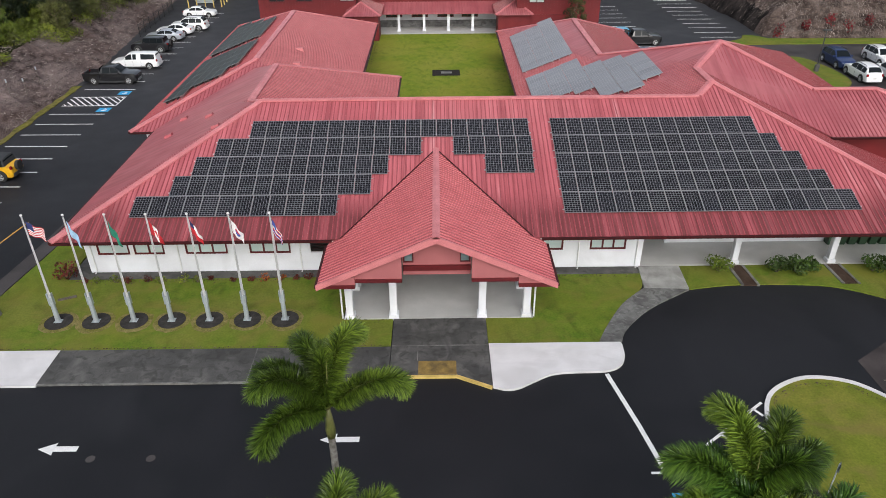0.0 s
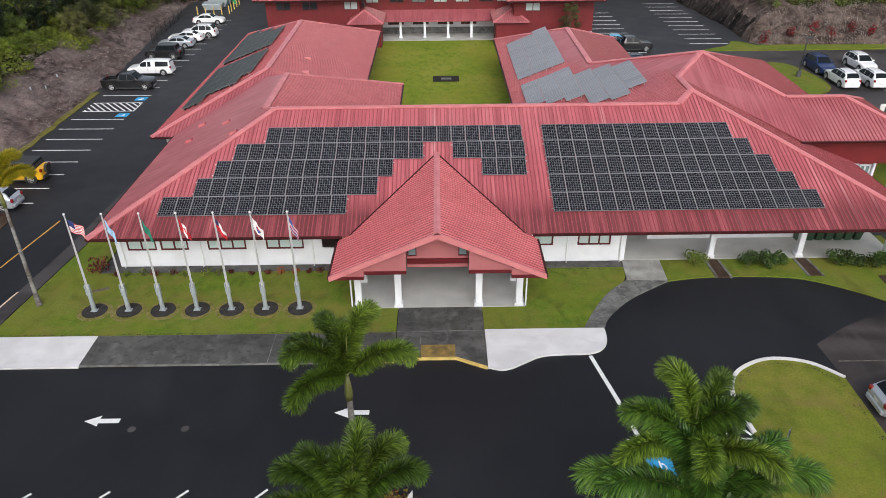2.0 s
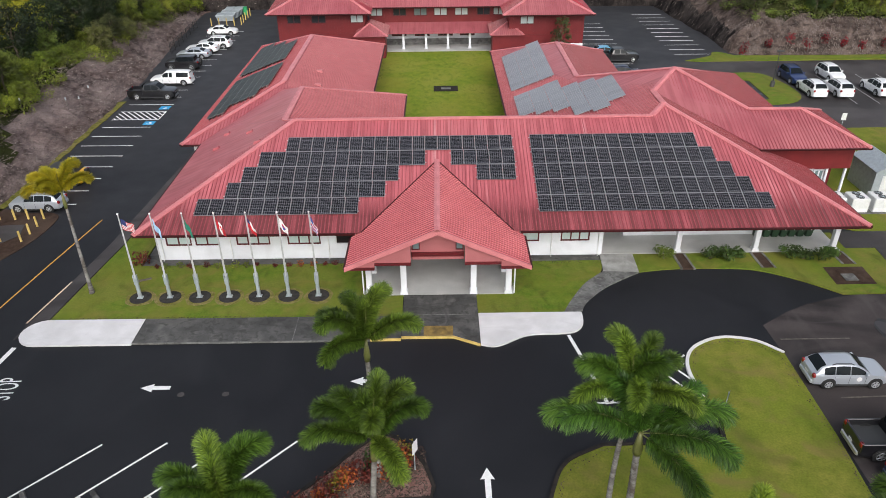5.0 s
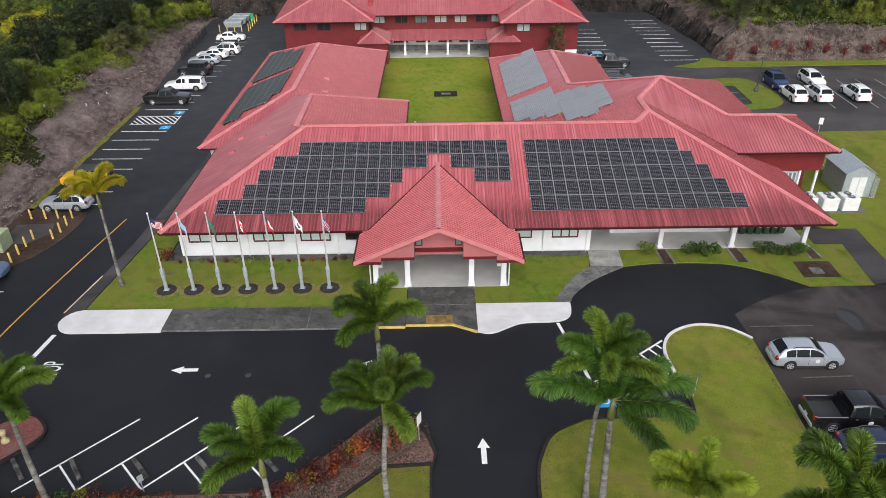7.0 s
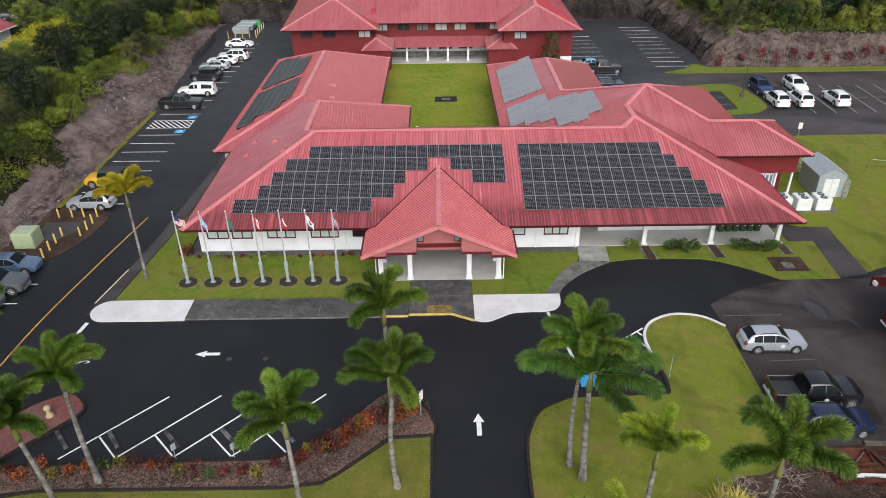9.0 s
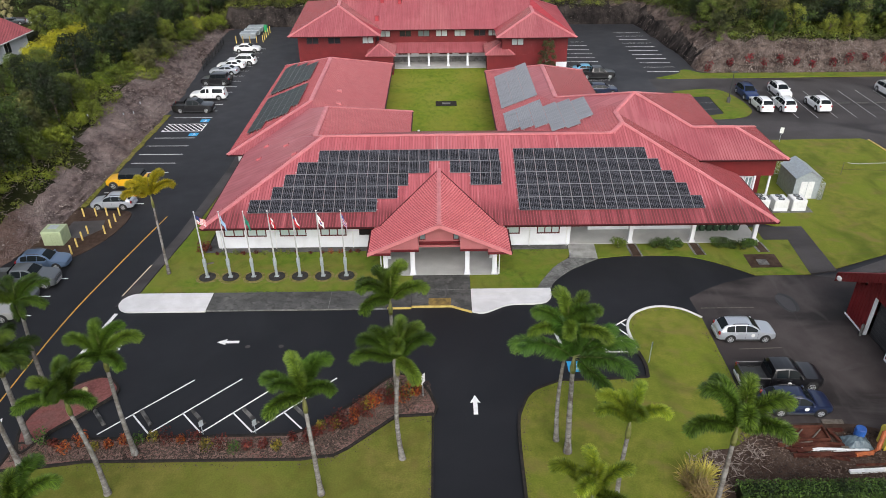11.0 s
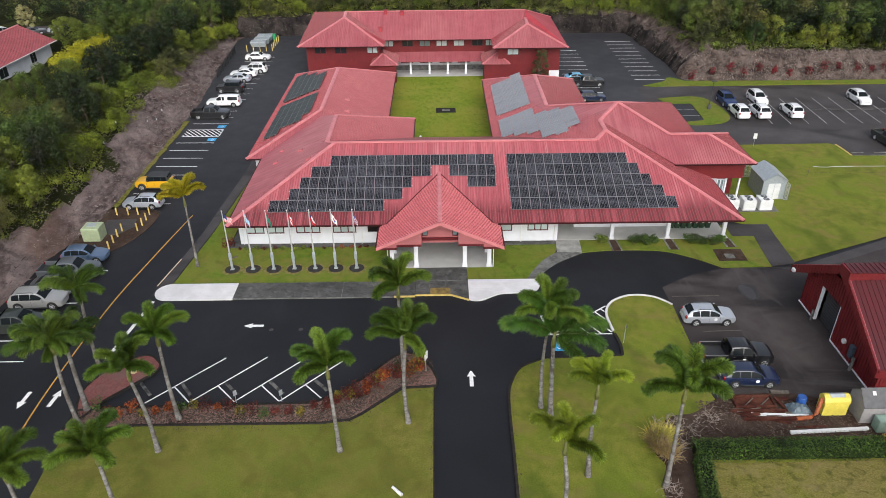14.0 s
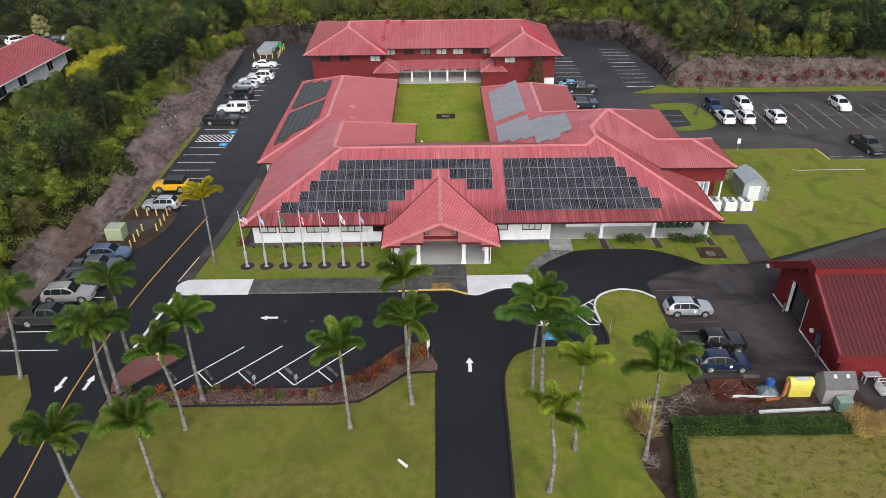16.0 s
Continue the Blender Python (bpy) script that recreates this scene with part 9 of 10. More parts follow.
def sign(x, y, z, high, w, h, mat, face, label, turn=0):
    ob = root("sign", x, y, z, label, "sign", "signs")
    bm = bmesh.new()
    tube(bm, [(x, y, z - 0.02), (x, y, z + high)], 0.028, 8)
    part("post", bm, M["metal_grey"], ob)
    bm = bmesh.new()
    c, s = math.cos(radians(turn)), math.sin(radians(turn))
    ax, ay = Vector((c, s, 0)), Vector((-s, c, 0))
    o = Vector((x, y, 0)) - ay * 0.045
    ring = [o - ax * w / 2, o + ax * w / 2, o + ax * w / 2 + ay * 0.01, o - ax * w / 2 + ay * 0.01]
    prism(bm, [p + Vector((0, 0, z + high - h)) for p in ring], [p + Vector((0, 0, z + high + 0.02)) for p in ring])
    part("plate", bm, M[mat], ob, face)


sign(-1.55, 12.25, 0.1, 2.0, 0.5, 0.75, "paint_white", "white sign face", "white sign on a post at the bed's tip", 62)
sign(15.25, 15.6, 0.09, 1.9, 0.3, 0.4, "cabinet_slate", "blue sign face", "small blue parking sign on the island", 62)
sign(-16.1, 8.9, 0.1, 1.2, 0.3, 0.45, "metal_grey", "grey back of a sign", "small grey parking sign at a stall head", 45)
sign(-12.6, 8.9, 0.1, 1.2, 0.3, 0.45, "metal_grey", "grey back of a sign", "small grey parking sign at a stall head", 45)
sign(42.7, 57.8, 0.09, 1.9, 0.45, 0.75, "metal_white", "white sign board", "white sign board at the lawn's corner", -15)

ob = root("lamp_post", 41.6, 72.8, 0, "grey street lamp with a round concrete foot", "street lamp")
bm = bmesh.new()
tube(bm, [(41.6, 72.8, -0.05), (41.6, 72.8, 0.8)], 0.26, 12)
part("foot", bm, M["concrete_dark"], ob)
bm = bmesh.new()
tube(bm, [(41.6, 72.8, 0.8), (41.6, 72.8, 4.5)], [0.08, 0.05], 8)
part("pole", bm, M["plastic_black"], ob)
bm = bmesh.new()
soft_box(bm, 41.25, 42.1, 72.65, 72.95, 4.45, 4.6, 0.04)
part("lamp_head", bm, M["plastic_black"], ob)

# red cinder island ornament, loose things on the lawns
ob = root("garden_ornament", -25.35, 12.6, 0.11, "small pale stone ornament on red cinder", "ornament")
bm = bmesh.new()
loft(bm, [[(-25.35 + r * math.cos(a), 12.6 + r * math.sin(a), zz) for a in [6.2832 * k / 10 for k in range(10)]] for r, zz in ((0.26, 0.08), (0.24, 0.25), (0.13, 0.32), (0.11, 0.62), (0.22, 0.74), (0.2, 0.9), (0.1, 0.98))])
part("body", bm, material("ornament_stone", (0.52, 0.44, 0.24, 1), (0.42, 0.35, 0.2, 1), 0.8), ob, "", True)
ob = root("log", -3.3, 0.2, 0.09, "short pale cut palm log lying on the lawn", "log")
bm = bmesh.new()
tube(bm, [(-3.65, 0.55, 0.2), (-3.0, -0.1, 0.2)], [0.1, 0.13], 8)
part("stem", bm, M["metal_white"], ob)
ob = root("plank", -21.7, 30.2, 0.09, "short grey plank lying by the flagpoles", "plank")
bm = bmesh.new()
prism(bm, [(-22.1, 29.95, 0.09), (-21.2, 30.35, 0.09), (-21.27, 30.5, 0.09), (-22.17, 30.1, 0.09)], [(-22.1, 29.95, 0.17), (-21.2, 30.35, 0.17), (-21.27, 30.5, 0.17), (-22.17, 30.1, 0.17)])
part("board", bm, M["wood_grey"], ob)
ob = root("bollard_light", -2.9, 60.3, 0.09, "white globe lamp at the courtyard corner", "lamp")
bm = bmesh.new()
tube(bm, [(-2.9, 60.3, 0.0), (-2.9, 60.3, 1.0)], 0.05, 8)
part("post", bm, M["metal_grey"], ob)
bm = bmesh.new()
bmesh.ops.create_icosphere(bm, subdivisions=2, radius=0.16, matrix=Matrix.Translation((-2.9, 60.3, 1.12)))
part("globe", bm, M["metal_white"], ob, "white globe", True)

# wheeled bins in the porch
for i in range(7):
    x = 24.9 + i * 0.67
    ob = root("wheeled_bin", x, 35.4, 0.15, "dark green wheeled refuse bin in the porch", "bin", "porch bins")
    bm = bmesh.new()
    prism(bm, [(x - 0.22, 35.2, 0.17), (x + 0.22, 35.2, 0.17), (x + 0.22, 35.65, 0.17), (x - 0.22, 35.65, 0.17)], [(x - 0.29, 35.05, 1.15), (x + 0.29, 35.05, 1.15), (x + 0.29, 35.75, 1.15), (x - 0.29, 35.75, 1.15)])
    part("body", bm, plain("bin_green", (0.018, 0.05, 0.022, 1), 0.5), ob)
    bm = bmesh.new()
    soft_box(bm, x - 0.31, x + 0.31, 35.0, 35.8, 1.152, 1.25, 0.03)
    part("lid", bm, bpy.data.materials["bin_green"], ob)
    if i % 2 or i > 3:
        bm = bmesh.new()
        tube(bm, [(x, 35.06, 0.95), (x, 35.02, 0.96)], 0.1, 12)
        part("sticker", bm, M["paint_white"], ob, "round white sticker")

# air-conditioning units and shed at the east end
for x, y in ((33.1, 40.1), (35.0, 39.95), (36.88, 39.95)):
    w = 0.74
    ob = root("condenser_unit", x, y, 0.09, "white air-conditioning condenser on a concrete pad", "air conditioner", "condensers")
    bm = bmesh.new()
    soft_box(bm, x - w, x + w, y - 0.75, y + 0.75, 0.11, 1.35, 0.06)
    part("casing", bm, M["metal_white"], ob)
    for dy in (-0.36, 0.36):
        bm = bmesh.new()
        tube(bm, [(x, y + dy, 1.34), (x, y + dy, 1.38)], 0.34, 18)
        fan = part("fan_guard", bm, M["plastic_black"], ob, "dark round fan guard")
        bm = bmesh.new()
        tube(bm, [(x, y + dy, 1.38), (x, y + dy, 1.41)], 0.10, 10)
        for k in range(4):
            t = k * math.pi / 4
            tube(bm, [(x - 0.33 * math.cos(t), y + dy - 0.33 * math.sin(t), 1.39), (x + 0.33 * math.cos(t), y + dy + 0.33 * math.sin(t), 1.39)], 0.012, 4)
        part("hub", bm, M["metal_grey"], fan)
    bm = bmesh.new()
    box(bm, x - w + 0.06, x + w - 0.06, y - 0.762, y - 0.748, 0.18, 0.46)
    part("service_panel", bm, M["paint_white"], ob)
bm = bmesh.new()
slab(bm, [(30.7, 38.9), (38.3, 38.9), (38.3, 41.9), (34.2, 43.5), (30.7, 43.5)], 0.0, 0.11)
setting("pavement_condenser_pad", bm, M["concrete_grey"], "concrete pad under the condensers", "pavement")
ob = root("storage_shed", 38.5, 44.2, 0.09, "pale grey metal storage shed with a gable roof", "shed")
bm = bmesh.new()
x0, x1, y0, y1 = 37.35, 40.05, 42.0, 45.8
loft(bm, [[(x0, y, 0.05), (x0, y, 2.5), ((x0 + x1) / 2, y, 3.3), (x1, y, 2.5), (x1, y, 0.05)] for y in (y0, y1)])
part("body", bm, M["metal_grey"], ob)
for s in (-1, 1):
    bm = bmesh.new()
    cx = (x0 + x1) / 2
    prism(bm, [(cx, y0 - 0.15, 3.33), (cx + s * 1.45, y0 - 0.15, 2.46), (cx + s * 1.45, y1 + 0.15, 2.46), (cx, y1 + 0.15, 3.33)][::s], [(cx, y0 - 0.15, 3.38), (cx + s * 1.45, y0 - 0.15, 2.51), (cx + s * 1.45, y1 + 0.15, 2.51), (cx, y1 + 0.15, 3.38)][::s])
    part("roof", bm, M["metal_grey"], ob, "pale grey sheet roof")
    bm = bmesh.new()
    box(bm, *sorted((cx + s * 0.03, cx + s * 0.7)), y0 - 0.03, y0 - 0.005, 0.1, 2.1)
    part("door", bm, M["metal_white"], ob, "pale grey door leaf")
ob = root("chain_fence", 40.8, 45, 0.09, "thin metal tube fence round the shed", "fence")
for a, b in (((40.45, 41.75), (40.45, 48.2)), ((40.45, 48.2), (36.5, 48.2)), ((40.0, 41.75), (40.45, 41.75))):
    for z in (0.15, 2.0):
        bm = bmesh.new()
        tube(bm, [(*a, z), (*b, z)], 0.025, 6)
        part("rail", bm, M["metal_grey"], ob)
    n = 3
    for k in range(n + 1):
        px, py = a[0] + (b[0] - a[0]) * k / n, a[1] + (b[1] - a[1]) * k / n
        bm = bmesh.new()
        tube(bm, [(px, py, 0.0), (px, py, 2.05)], 0.03, 6)
        part("post", bm, M["metal_grey"], ob)
    bm = bmesh.new()
    long = math.hypot(b[0] - a[0], b[1] - a[1])
    for k in range(1, int(long / 0.14) + 1):
        px, py = a[0] + (b[0] - a[0]) * k * 0.14 / long, a[1] + (b[1] - a[1]) * k * 0.14 / long
        tube(bm, [(px, py, 0.15), (px, py, 2.0)], 0.006, 3)
    for k in range(1, 14):
        tube(bm, [(*a, 0.15 + k * 0.135), (*b, 0.15 + k * 0.135)], 0.006, 3)
    part("wire_mesh", bm, M["metal_white"], ob, "pale wire mesh")
ob = root("net_frame", 50.5, 47.8, 0.09, "low sports net with a sagging white tape on the lawn", "sports net")
for x, y in ((45.6, 47.95), (55.35, 47.6)):
    bm = bmesh.new()
    tube(bm, [(x, y, 0.05), (x, y, 1.6)], 0.03, 6)
    part("post", bm, M["wood_grey"], ob)
bm = bmesh.new()
tube(bm, [(46.0, 47.93, 1.55), (46.7, 47.9, 1.46), (47.6, 47.88, 1.42), (48.6, 47.85, 1.5), (51.5, 47.75, 1.57), (55.35, 47.6, 1.6)], 0.032, 6)
part("tape", bm, M["metal_pole"], ob, "white sagging top tape")
bm = bmesh.new()
tube(bm, [(45.6, 47.95, 0.75), (50.5, 47.75, 0.62), (55.35, 47.6, 0.8)], 0.012, 4)
for k in range(38):
    x = 45.9 + k * 0.25
    tube(bm, [(x, 47.95 - (x - 45.6) * 0.036, 0.66), (x, 47.95 - (x - 45.6) * 0.036, 1.48)], 0.004, 3)
part("net", bm, M["black"], ob, "thin dark netting")
for x0, y0, x1, y1 in ((55.0, 55.4, 56.55, 55.4), (58.0, 55.35, 59.6, 55.35)):
    ob = root("wheel_stop", (x0 + x1) / 2, y0, 0, "pale concrete wheel stop at the lawn edge", "wheel stop", "far wheel stops")
    bm = bmesh.new()
    soft_box(bm, x0, x1, y0 - 0.08, y0 + 0.08, 0.0, 0.14, 0.03)
    part("bar", bm, M["concrete_grey"], ob)
for k in range(9):
    x = 57.9 + k * 2.655
    ob = root("wheel_stop", x, 72.0, 0, "dark concrete wheel stop between the rows", "wheel stop", "row wheel stops")
    bm = bmesh.new()
    soft_box(bm, x - 0.85, x + 0.85, 71.9, 72.1, 0.0, 0.14, 0.03)
    part("bar", bm, M["concrete_dark"], ob)

# salvage heap and sheds beside the garage
def beam(x0, y0, x1, y1, z, w, h, mat, label, name="beam"):
    ob = root(name, (x0 + x1) / 2, (y0 + y1) / 2, 0.1, label, "salvage", "salvage heap")
    a, b = Vector((x0, y0, z)), Vector((x1, y1, z))
    s = (b - a).normalized().cross(Vector((0, 0, 1))) * w / 2
    t = Vector((0, 0, h))
    bm = bmesh.new()
    web = 0.25
    ring = lambda p: [p + s, p + s + t * 0.2, p + s * web + t * 0.25, p + s * web + t * 0.75, p + s + t * 0.8, p + s + t, p - s + t, p - s + t * 0.8, p - s * web + t * 0.75, p - s * web + t * 0.25, p - s + t * 0.2, p - s]
    loft(bm, [ring(a), ring(b)])
    part("profile", bm, M[mat], ob)


beam(22.0, 6.35, 26.6, 6.3, 0.1, 0.22, 0.2, "rust", "rusty red steel beam on bare soil")
beam(21.4, 7.25, 25.2, 7.2, 0.1, 0.22, 0.18, "rust", "rusty red steel beam on bare soil")
beam(22.8, 6.9, 27.0, 6.7, 0.1, 0.2, 0.14, "metal_white", "white painted metal pipe on bare soil", "pipe")
beam(24.9, 5.0, 30.7, 5.3, 0.1, 0.26, 0.16, "metal_white", "long white plastic pipe by the hedge", "pipe")
beam(25.6, 5.55, 27.8, 5.6, 0.1, 0.12, 0.1, "rust", "thin rusty bar on bare soil")
beam(25.2, 9.3, 26.6, 9.25, 0.1, 0.3, 0.12, "wood_grey", "weathered grey timber on bare soil", "timber")
beam(25.2, 8.5, 26.2, 8.5, 0.1, 0.3, 0.12, "rust", "rusty plate on bare soil", "plate")
beam(25.2, 8.4, 25.5, 7.4, 0.2, 0.2, 0.12, "rust", "short rusty steel offcut", "offcut")
ob = root("tarpaulin_heap", 26.5, 7.4, 0.1, "grey-blue tarpaulin draped over a low heap", "tarpaulin")
bm = bmesh.new()
bmesh.ops.create_grid(bm, x_segments=14, y_segments=10, size=1.0)
for v in bm.verts:
    r = max(abs(v.co.x), abs(v.co.y))
    v.co.z = 0.12 + 0.55 * max(0, 1 - r ** 2.4) + 0.09 * noise.noise(v.co * 3.5)
    v.co.x, v.co.y = v.co.x * 0.85 + 26.55, v.co.y * 0.62 + 7.35
part("sheet", bm, material("tarp", (0.11, 0.15, 0.17, 1), (0.08, 0.11, 0.13, 1), 0.5, scale=3, fine=12), ob)
ob = root("drum", 26.75, 7.7, 0.5, "blue plastic drum on the tarpaulin", "drum")
bm = bmesh.new()
tube(bm, [(26.75, 7.7, 0.45), (26.75, 7.7, 0.75), (26.75, 7.7, 0.78), (26.75, 7.7, 1.1), (26.75, 7.7, 1.14)], [0.33, 0.33, 0.36, 0.33, 0.29], 16)
part("shell", bm, material("drum_blue", (0.02, 0.09, 0.32, 1), (0.02, 0.07, 0.26, 1), 0.4), ob)
ob = root("chute", 27.5, 6.7, 0.1, "orange rusty bent chute beside a yellow tank", "chute")
bm = bmesh.new()
tube(bm, [(25.9, 6.3, 0.25), (27.0, 6.4, 0.28), (27.4, 6.55, 0.5), (27.6, 6.8, 1.0), (27.75, 7.0, 1.45), (28.0, 7.05, 1.5)], 0.15, 8)
part("pipe", bm, material("orange_rust", (0.36, 0.09, 0.02, 1), (0.24, 0.06, 0.02, 1), 0.6), ob)
ob = root("yellow_tank", 28.8, 7.15, 0.1, "yellow plastic roller tank with a grey top", "tank")
yel = material("tank_yellow", (0.68, 0.58, 0.10, 1), (0.60, 0.50, 0.08, 1), 0.45, scale=2, fine=20, bump=0.05)
bm = bmesh.new()
loft(bm, [[(x, 6.72, 0.1), (x, 6.72, 1.4), (x, 6.87, 1.68), (x, 7.17, 1.8), (x, 7.47, 1.68), (x, 7.62, 1.4), (x, 7.62, 0.1)] for x in (27.95, 29.75)])
part("shell", bm, yel, ob)
bm = bmesh.new()
loft(bm, [[(x, 6.92, 1.71), (x, 7.17, 1.85), (x, 7.42, 1.73)] for x in (28.35, 29.45)])
part("cover", bm, M["metal_grey"], ob, "grey curved cover")
for x in (27.9, 29.68):
    bm = bmesh.new()
    tube(bm, [(x, 7.17, 1.35), (x + 0.14, 7.17, 1.35)], 0.44, 16)
    part("end_ring", bm, yel, ob)
ob = root("tool_shed", 31.8, 6.9, 0.1, "grey plastic garden shed with a dark pitched roof", "shed")
bm = bmesh.new()
x0, x1, y0, y1 = 30.3, 32.7, 5.9, 7.75
loft(bm, [[(x, y0, 0.05), (x, y0, 1.8), (x, (y0 + y1) / 2, 2.65), (x, y1, 1.8), (x, y1, 0.05)] for x in (x0, x1)])
part("body", bm, material("shed_grey", (0.30, 0.29, 0.29, 1), (0.26, 0.25, 0.25, 1), 0.6), ob)
for s in (-1, 1):
    cy = (y0 + y1) / 2
    bm = bmesh.new()
    prism(bm, [(x0 - 0.1, cy, 2.67), (x1 + 0.1, cy, 2.67), (x1 + 0.1, cy + s * 1.06, 1.66), (x0 - 0.1, cy + s * 1.06, 1.66)][::-s], [(x0 - 0.1, cy, 2.73), (x1 + 0.1, cy, 2.73), (x1 + 0.1, cy + s * 1.06, 1.72), (x0 - 0.1, cy + s * 1.06, 1.72)][::-s])
    part("roof", bm, material("shed_roof", (0.09, 0.09, 0.095, 1), (0.07, 0.07, 0.075, 1), 0.6), ob, "dark grey roof slope")
for x in (31.0, 32.0):
    bm = bmesh.new()
    prism(bm, [(x, 6.42, 2.32), (x + 0.24, 6.42, 2.32), (x + 0.24, 6.62, 2.51), (x, 6.62, 2.51)], [(x, 6.42, 2.36), (x + 0.24, 6.42, 2.36), (x + 0.24, 6.62, 2.55), (x, 6.62, 2.55)])
    part("skylight", bm, M["metal_white"], ob, "small white skylight")
ob = root("utility_cabinet", 31.9, 5.3, 0.1, "pale green metal utility cabinet by the hedge", "utility box")
bm = bmesh.new()
soft_box(bm, 31.1, 32.25, 4.95, 5.75, 0.05, 1.15, 0.05)
part("cabinet", bm, material("cabinet_green", (0.24, 0.34, 0.28, 1), (0.20, 0.29, 0.24, 1), 0.5), ob)
ob = root("trolley", 36.3, 7.15, 0.0, "white wire cage trolley beside the garage", "trolley")
bm = bmesh.new()
box(bm, 35.5, 37.1, 6.6, 7.7, 0.2, 0.26)
part("deck", bm, M["metal_grey"], ob)
for x0, y0, x1, y1 in ((35.5, 6.6, 37.1, 6.6), (35.5, 7.7, 37.1, 7.7), (35.5, 6.6, 35.5, 7.7), (37.1, 6.6, 37.1, 7.7)):
    bm = bmesh.new()
    for z in (0.5, 0.8, 1.1):
        tube(bm, [(x0, y0, z), (x1, y1, z)], 0.022, 5)
    for k in range(7):
        x, y = x0 + (x1 - x0) * k / 6, y0 + (y1 - y0) * k / 6
        tube(bm, [(x, y, 0.22), (x, y, 1.12)], 0.018, 5)
    part("side", bm, M["metal_white"], ob, "white wire side")
for x in (35.65, 36.95):
    for y in (6.75, 7.55):
        bm = bmesh.new()
        tube(bm, [(x - 0.03, y, 0.1), (x + 0.03, y, 0.1)], 0.1, 10)
        part("wheel", bm, M["tyre"], ob)

# bins behind the bollards at the back of the west lot
for i, (x, y) in enumerate(((-36.8, 112.6), (-36.6, 115.2), (-36.5, 117.6))):
    ob = root("skip", x, y, 0, "pale grey steel refuse skip behind bollards", "skip", "skips")
    bm = bmesh.new()
    prism(bm, [(x - 1.3, y - 0.7, 0.12), (x + 1.3, y - 0.7, 0.12), (x + 1.3, y + 0.7, 0.12), (x - 1.3, y + 0.7, 0.12)], [(x - 1.6, y - 0.85, 1.05), (x + 1.6, y - 0.85, 1.05), (x + 1.6, y + 0.85, 1.05), (x - 1.6, y + 0.85, 1.05)])
    part("body", bm, M["metal_grey"], ob)
    for s in (-0.8, 0.8):
        bm = bmesh.new()
        prism(bm, [(x + s - 0.78, y - 0.88, 1.05), (x + s + 0.78, y - 0.88, 1.05), (x + s + 0.78, y + 0.88, 1.05), (x + s - 0.78, y + 0.88, 1.05)], [(x + s - 0.76, y - 0.86, 1.11), (x + s + 0.76, y - 0.86, 1.11), (x + s + 0.76, y + 0.86, 1.2), (x + s - 0.76, y + 0.86, 1.2)])
        part("lid", bm, M["metal_grey"], ob)
ob = root("green_bin", -34.6, 117.6, 0, "bright green plastic bin beside the skips", "bin")
bm = bmesh.new()
soft_box(bm, -34.95, -34.3, 117.3, 118.0, 0.02, 1.3, 0.05)
part("body", bm, plain("bin_bright", (0.02, 0.28, 0.10, 1), 0.5), ob)

# white house beyond the woods
house = root("far_house", -74.5, 80, 2.6, "white house with a red roof beyond the woods", "house")
bm = bmesh.new()
box(bm, -80.0, -69.0, 58.0, 96.2, 1.0, 5.5)
part("wall", bm, M["wall_white"], house, "white wall")
bm = bmesh.new()
prism(bm, [(-80, 96.0, 5.5), (-69, 96.0, 5.5), (-69, 96.2, 5.5), (-80, 96.2, 5.5)], [(-74.6, 96.0, 7.9), (-74.4, 96.0, 7.9), (-74.4, 96.2, 7.9), (-74.6, 96.2, 7.9)])
part("gable", bm, M["wall_white"], house, "white gable")
for s, e in ((1, -68.1), (-1, -80.9)):
    roof_plane(house, [(e, 57.0, 5.45), (e, 97.0, 5.45), (-74.5, 97.0, 8.15), (-74.5, 57.0, 8.15)], (-s, 0), "roof_house", 0.4)
bm = bmesh.new()
cap(bm, (-74.5, 57.0, 8.15), (-74.5, 97.0, 8.15))
part("ridge_cap", bm, M["roof_cap"], house, "paler folded metal ridge cap")
bm = bmesh.new()
gutter(bm, (-68.1, 57), (-68.1, 97), 5.45, (1, 0))
part("gutter", bm, M["metal_white"], house, "white eave gutter")
for y, w in ((63.0, 1.2), (69.0, 1.2), (75.1, 1.2), (81.2, 1.2), (90.2, 0.9)):
    bm = bmesh.new()
    box(bm, -69.03, -68.93, y - w, y + w, 3.2, 5.15)
    win = part("window", bm, M["metal_white"], house, "white window frame")
    for y0, y1 in ((y - w + 0.1, y - 0.05), (y + 0.05, y + w - 0.1)):
        bm = bmesh.new()
        box(bm, -68.94, -68.90, y0, y1, 3.3, 5.05)
        part("pane", bm, M["glass_dark"], win)
bm = bmesh.new()
slab(bm, [(-106, 101.5), (-70, 101.5), (-70, 108), (-73, 121), (-106, 121)], 1.0, 2.6)
setting("road_far_yard", bm, M["asphalt_old"], "dark asphalt yard behind the far house", "road")
vehicle("suv", "white", -88.4, 113.6, 50, "white off-road car behind the far house", "car", None, 2.6)
vehicle("sedan", "grey", -82.6, 114.4, 20, "grey saloon car behind the far house", "car", None, 2.6)
vehicle("sedan", "silver", -77.9, 115.9, 10, "silver saloon car half hidden by trees", "car", None, 2.6)

house.matrix_basis = pose(-78.2, 83.25, 2.15, 0, 0, -3.3)

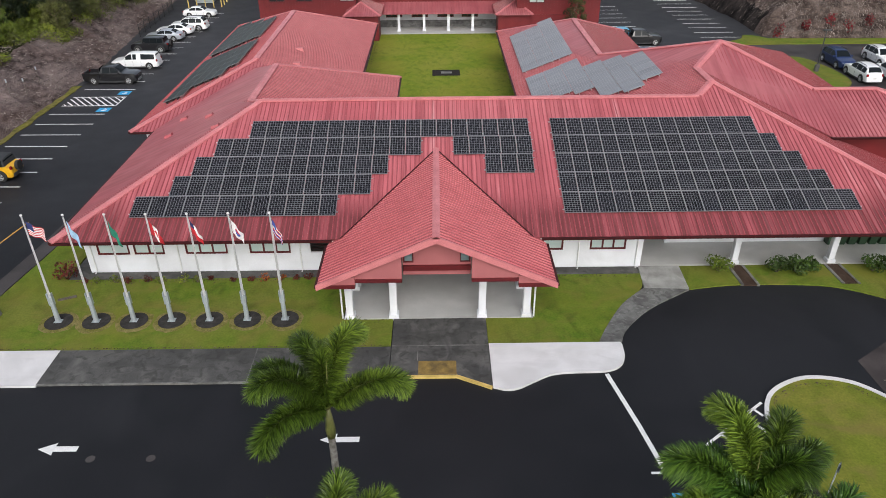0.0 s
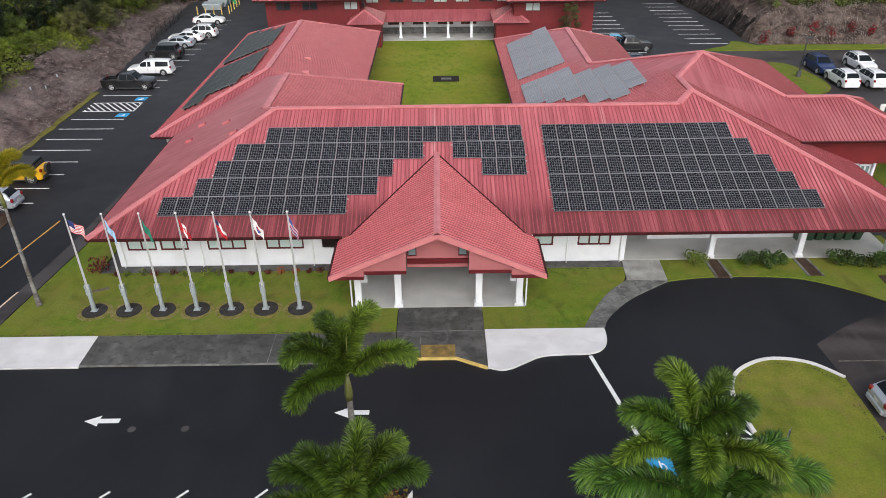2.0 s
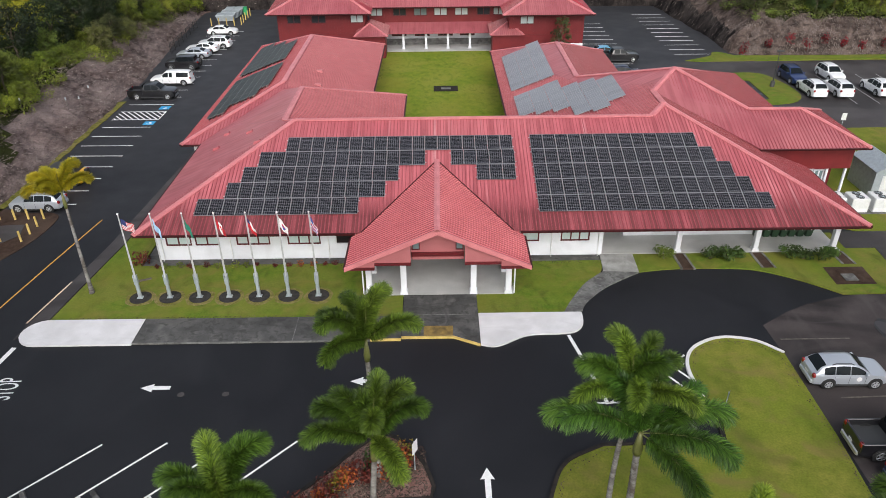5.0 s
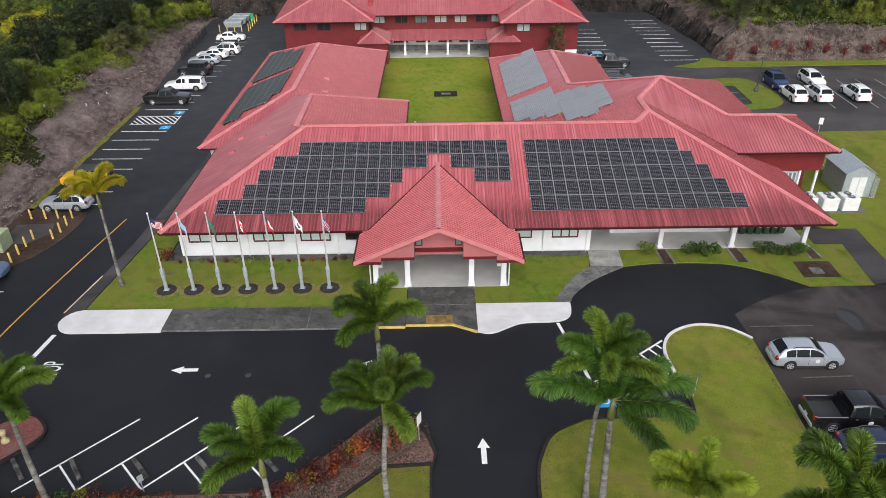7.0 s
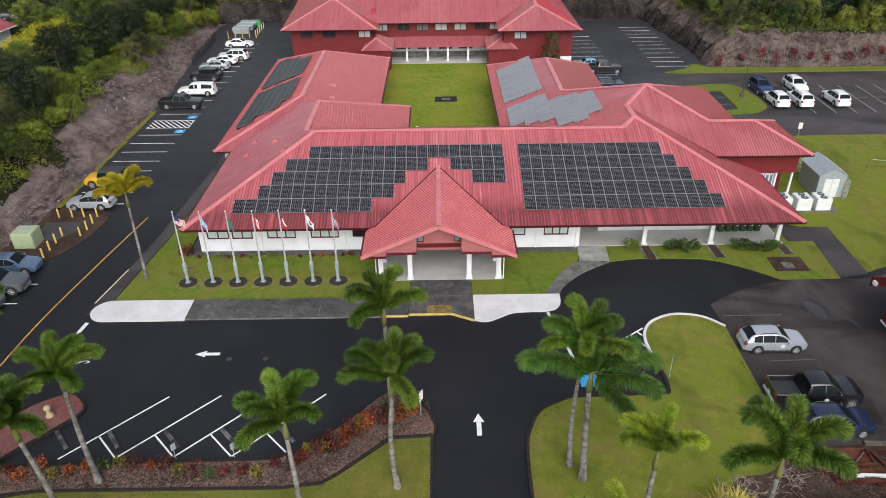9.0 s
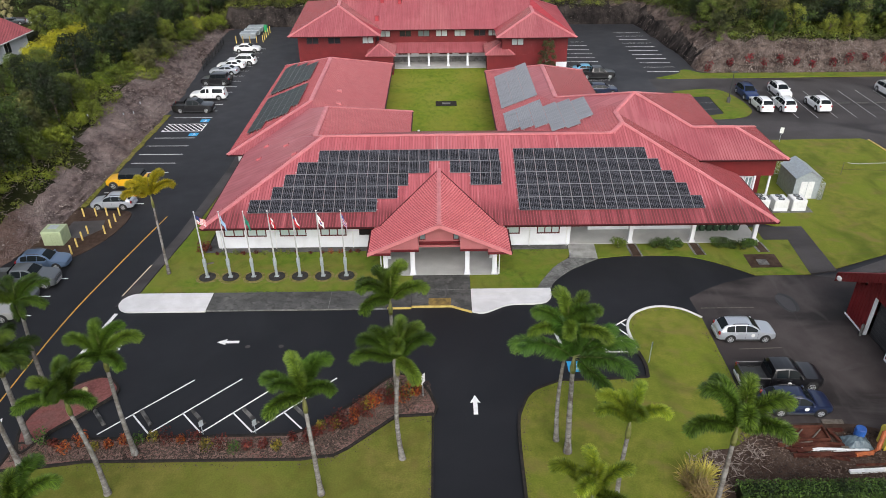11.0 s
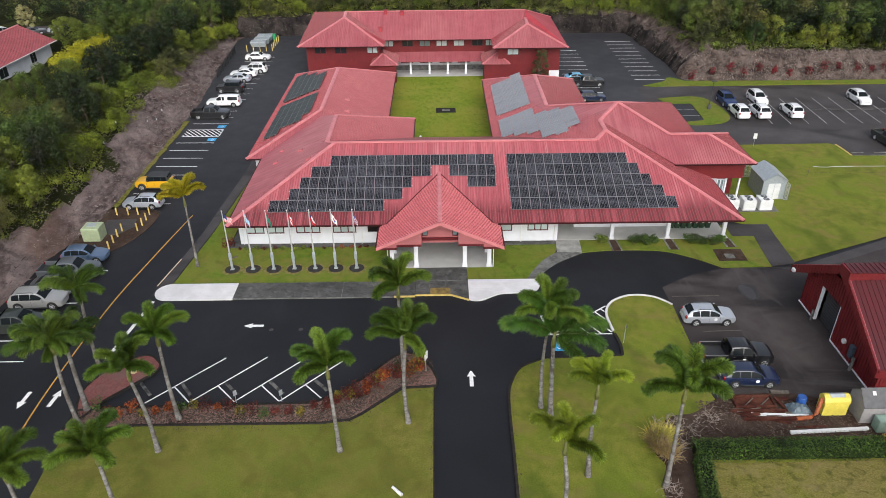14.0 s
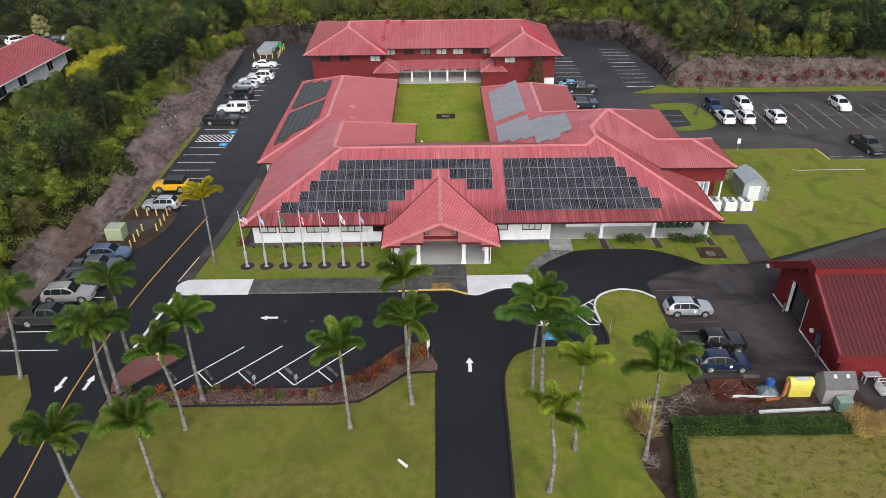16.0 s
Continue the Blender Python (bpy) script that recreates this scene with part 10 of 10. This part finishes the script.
# dry branches by the soil bed, and offcuts round the salvage
def brush_heap(x, y, r, n, seed, label):
    rg = random.Random(seed)
    ob = root("brush_heap", x, y, 0.1, label, "brushwood", "brush heaps")
    for k in range(n):
        a, q, L = rg.uniform(0, 6.283), r * math.sqrt(rg.random()), rg.uniform(0.3, 0.9)
        p = Vector((x + q * math.cos(a), y + q * math.sin(a), 0.12))
        b = rg.uniform(0, 6.283)
        d = Vector((math.cos(b), math.sin(b), rg.uniform(0.02, 0.35)))
        bm = bmesh.new()
        m = p + d * L * 0.5 + Vector((rg.uniform(-0.1, 0.1), rg.uniform(-0.1, 0.1), 0.05))
        tube(bm, [p, m, p + d * L], [0.02, 0.014, 0.006], 5)
        f = m + Vector((rg.uniform(-0.4, 0.4), rg.uniform(-0.4, 0.4), rg.uniform(0.05, 0.3)))
        tube(bm, [m, f], [0.018, 0.006], 5)
        part("branch", bm, M["branch_pale"], ob)
    return ob


brush_heap(16.7, 5.4, 1.5, 90, 5, "pale dry branches on bare soil")
brush_heap(15.9, 3.4, 0.9, 60, 6, "pale dry branches below the palm")
brush_heap(19.3, 6.6, 1.1, 34, 7, "pale dry branches on bare soil")
brush_heap(15.0, 0.2, 0.7, 26, 8, "pale dry branches below the palm")
for i in range(16):
    rg = random.Random(900 + i)
    x, y, a, L = rg.uniform(21.6, 25.4), rg.uniform(6.1, 7.4), rg.uniform(-0.35, 0.35), rg.uniform(0.7, 2.2)
    mat = ("rust", "rust", "wood_grey", "rust")[i % 4]
    beam(x, y, x + L * math.cos(a), y + L * math.sin(a), 0.1 + 0.02 * (i % 5), rg.uniform(0.08, 0.22), rg.uniform(0.06, 0.14), mat, "rusty red steel offcut on bare soil" if mat == "rust" else "weathered grey timber on bare soil", "offcut" if mat == "rust" else "timber")

ob = root("trailer_bed", 23.4, 8.1, 0.1, "rusty red steel trailer bed lying on bare soil", "salvage", "salvage heap")
bm = bmesh.new()
box(bm, 21.95, 24.8, 7.6, 8.65, 0.16, 0.22)
part("deck", bm, M["rust"], ob, "rust-brown deck plate")
for x0, x1, y0, y1 in ((21.85, 24.9, 7.5, 7.6), (21.85, 24.9, 8.65, 8.75), (21.85, 21.95, 7.6, 8.65), (24.8, 24.9, 7.6, 8.65)):
    bm = bmesh.new()
    soft_box(bm, x0, x1, y0, y1, 0.1, 0.42, 0.02)
    part("side_rail", bm, M["rust"], ob)
for x in (22.6, 23.8):
    bm = bmesh.new()
    tube(bm, [(x, 7.7, 0.27), (x + 0.9, 8.5, 0.27)], 0.05, 6)
    part("loose_bar", bm, M["wood_grey"], ob, "pale loose bar")

# worn grass round the flagpole bases, by the kerb and along the beds
wear = random.Random(61)
for i in range(7):
    x, y = -21.15 + i * 2.075, 27.98
    bm = bmesh.new()
    slab(bm, [(x + (0.95 + 0.16 * wear.random()) * math.cos(k * 0.3142), y - 0.05 + (0.93 + 0.16 * wear.random()) * math.sin(k * 0.3142)) for k in range(20)], 0.0, 0.095)
    setting("lawn_worn_ring", bm, M["grass_worn"], "pale worn grass round a flagpole base", "lawn")

# marker stakes on the bank and the dark fence at the head of the west lot
for x, y in ((-41.2, 62.5), (-40.6, 64.2), (-40.9, 67.5), (-43.5, 58.0), (-44.0, 60.5), (-43.0, 52.5)):
    z = hill_z(x, y)[0]
    ob = root("marker_stake", x, y, z, "thin white marker stake on the grey bank", "stake", "marker stakes")
    bm = bmesh.new()
    tube(bm, [(x, y, z - 0.2), (x, y, z + 1.5)], 0.03, 6)
    part("post", bm, M["wood_grey"], ob)
    bm = bmesh.new()
    box(bm, x - 0.07, x + 0.07, y - 0.05, y - 0.03, z + 1.2, z + 1.5)
    part("plate", bm, M["metal_grey"], ob, "small pale plate")
ob = root("fence", -39.9, 100, 0, "dark mesh fence at the foot of the bank", "fence")
for k in range(8):
    y = 91.5 + k * 2.3
    x = -39.6 - 0.05 * (y - 91.5)
    bm = bmesh.new()
    tube(bm, [(x, y, -0.1), (x, y, 1.6)], 0.05, 6)
    part("post", bm, M["black"], ob)
    if k < 7:
        for z in (0.25, 0.6, 0.95, 1.3, 1.55):
            bm = bmesh.new()
            tube(bm, [(x, y, z), (x - 0.115, y + 2.3, z)], 0.022, 5)
            part("rail", bm, M["black"], ob)
        for q in range(1, 8):
            bm = bmesh.new()
            f = q / 8
            tube(bm, [(x - 0.115 * f, y + 2.3 * f, 0.15), (x - 0.115 * f, y + 2.3 * f, 1.55)], 0.014, 4)
            part("picket", bm, M["black"], ob)
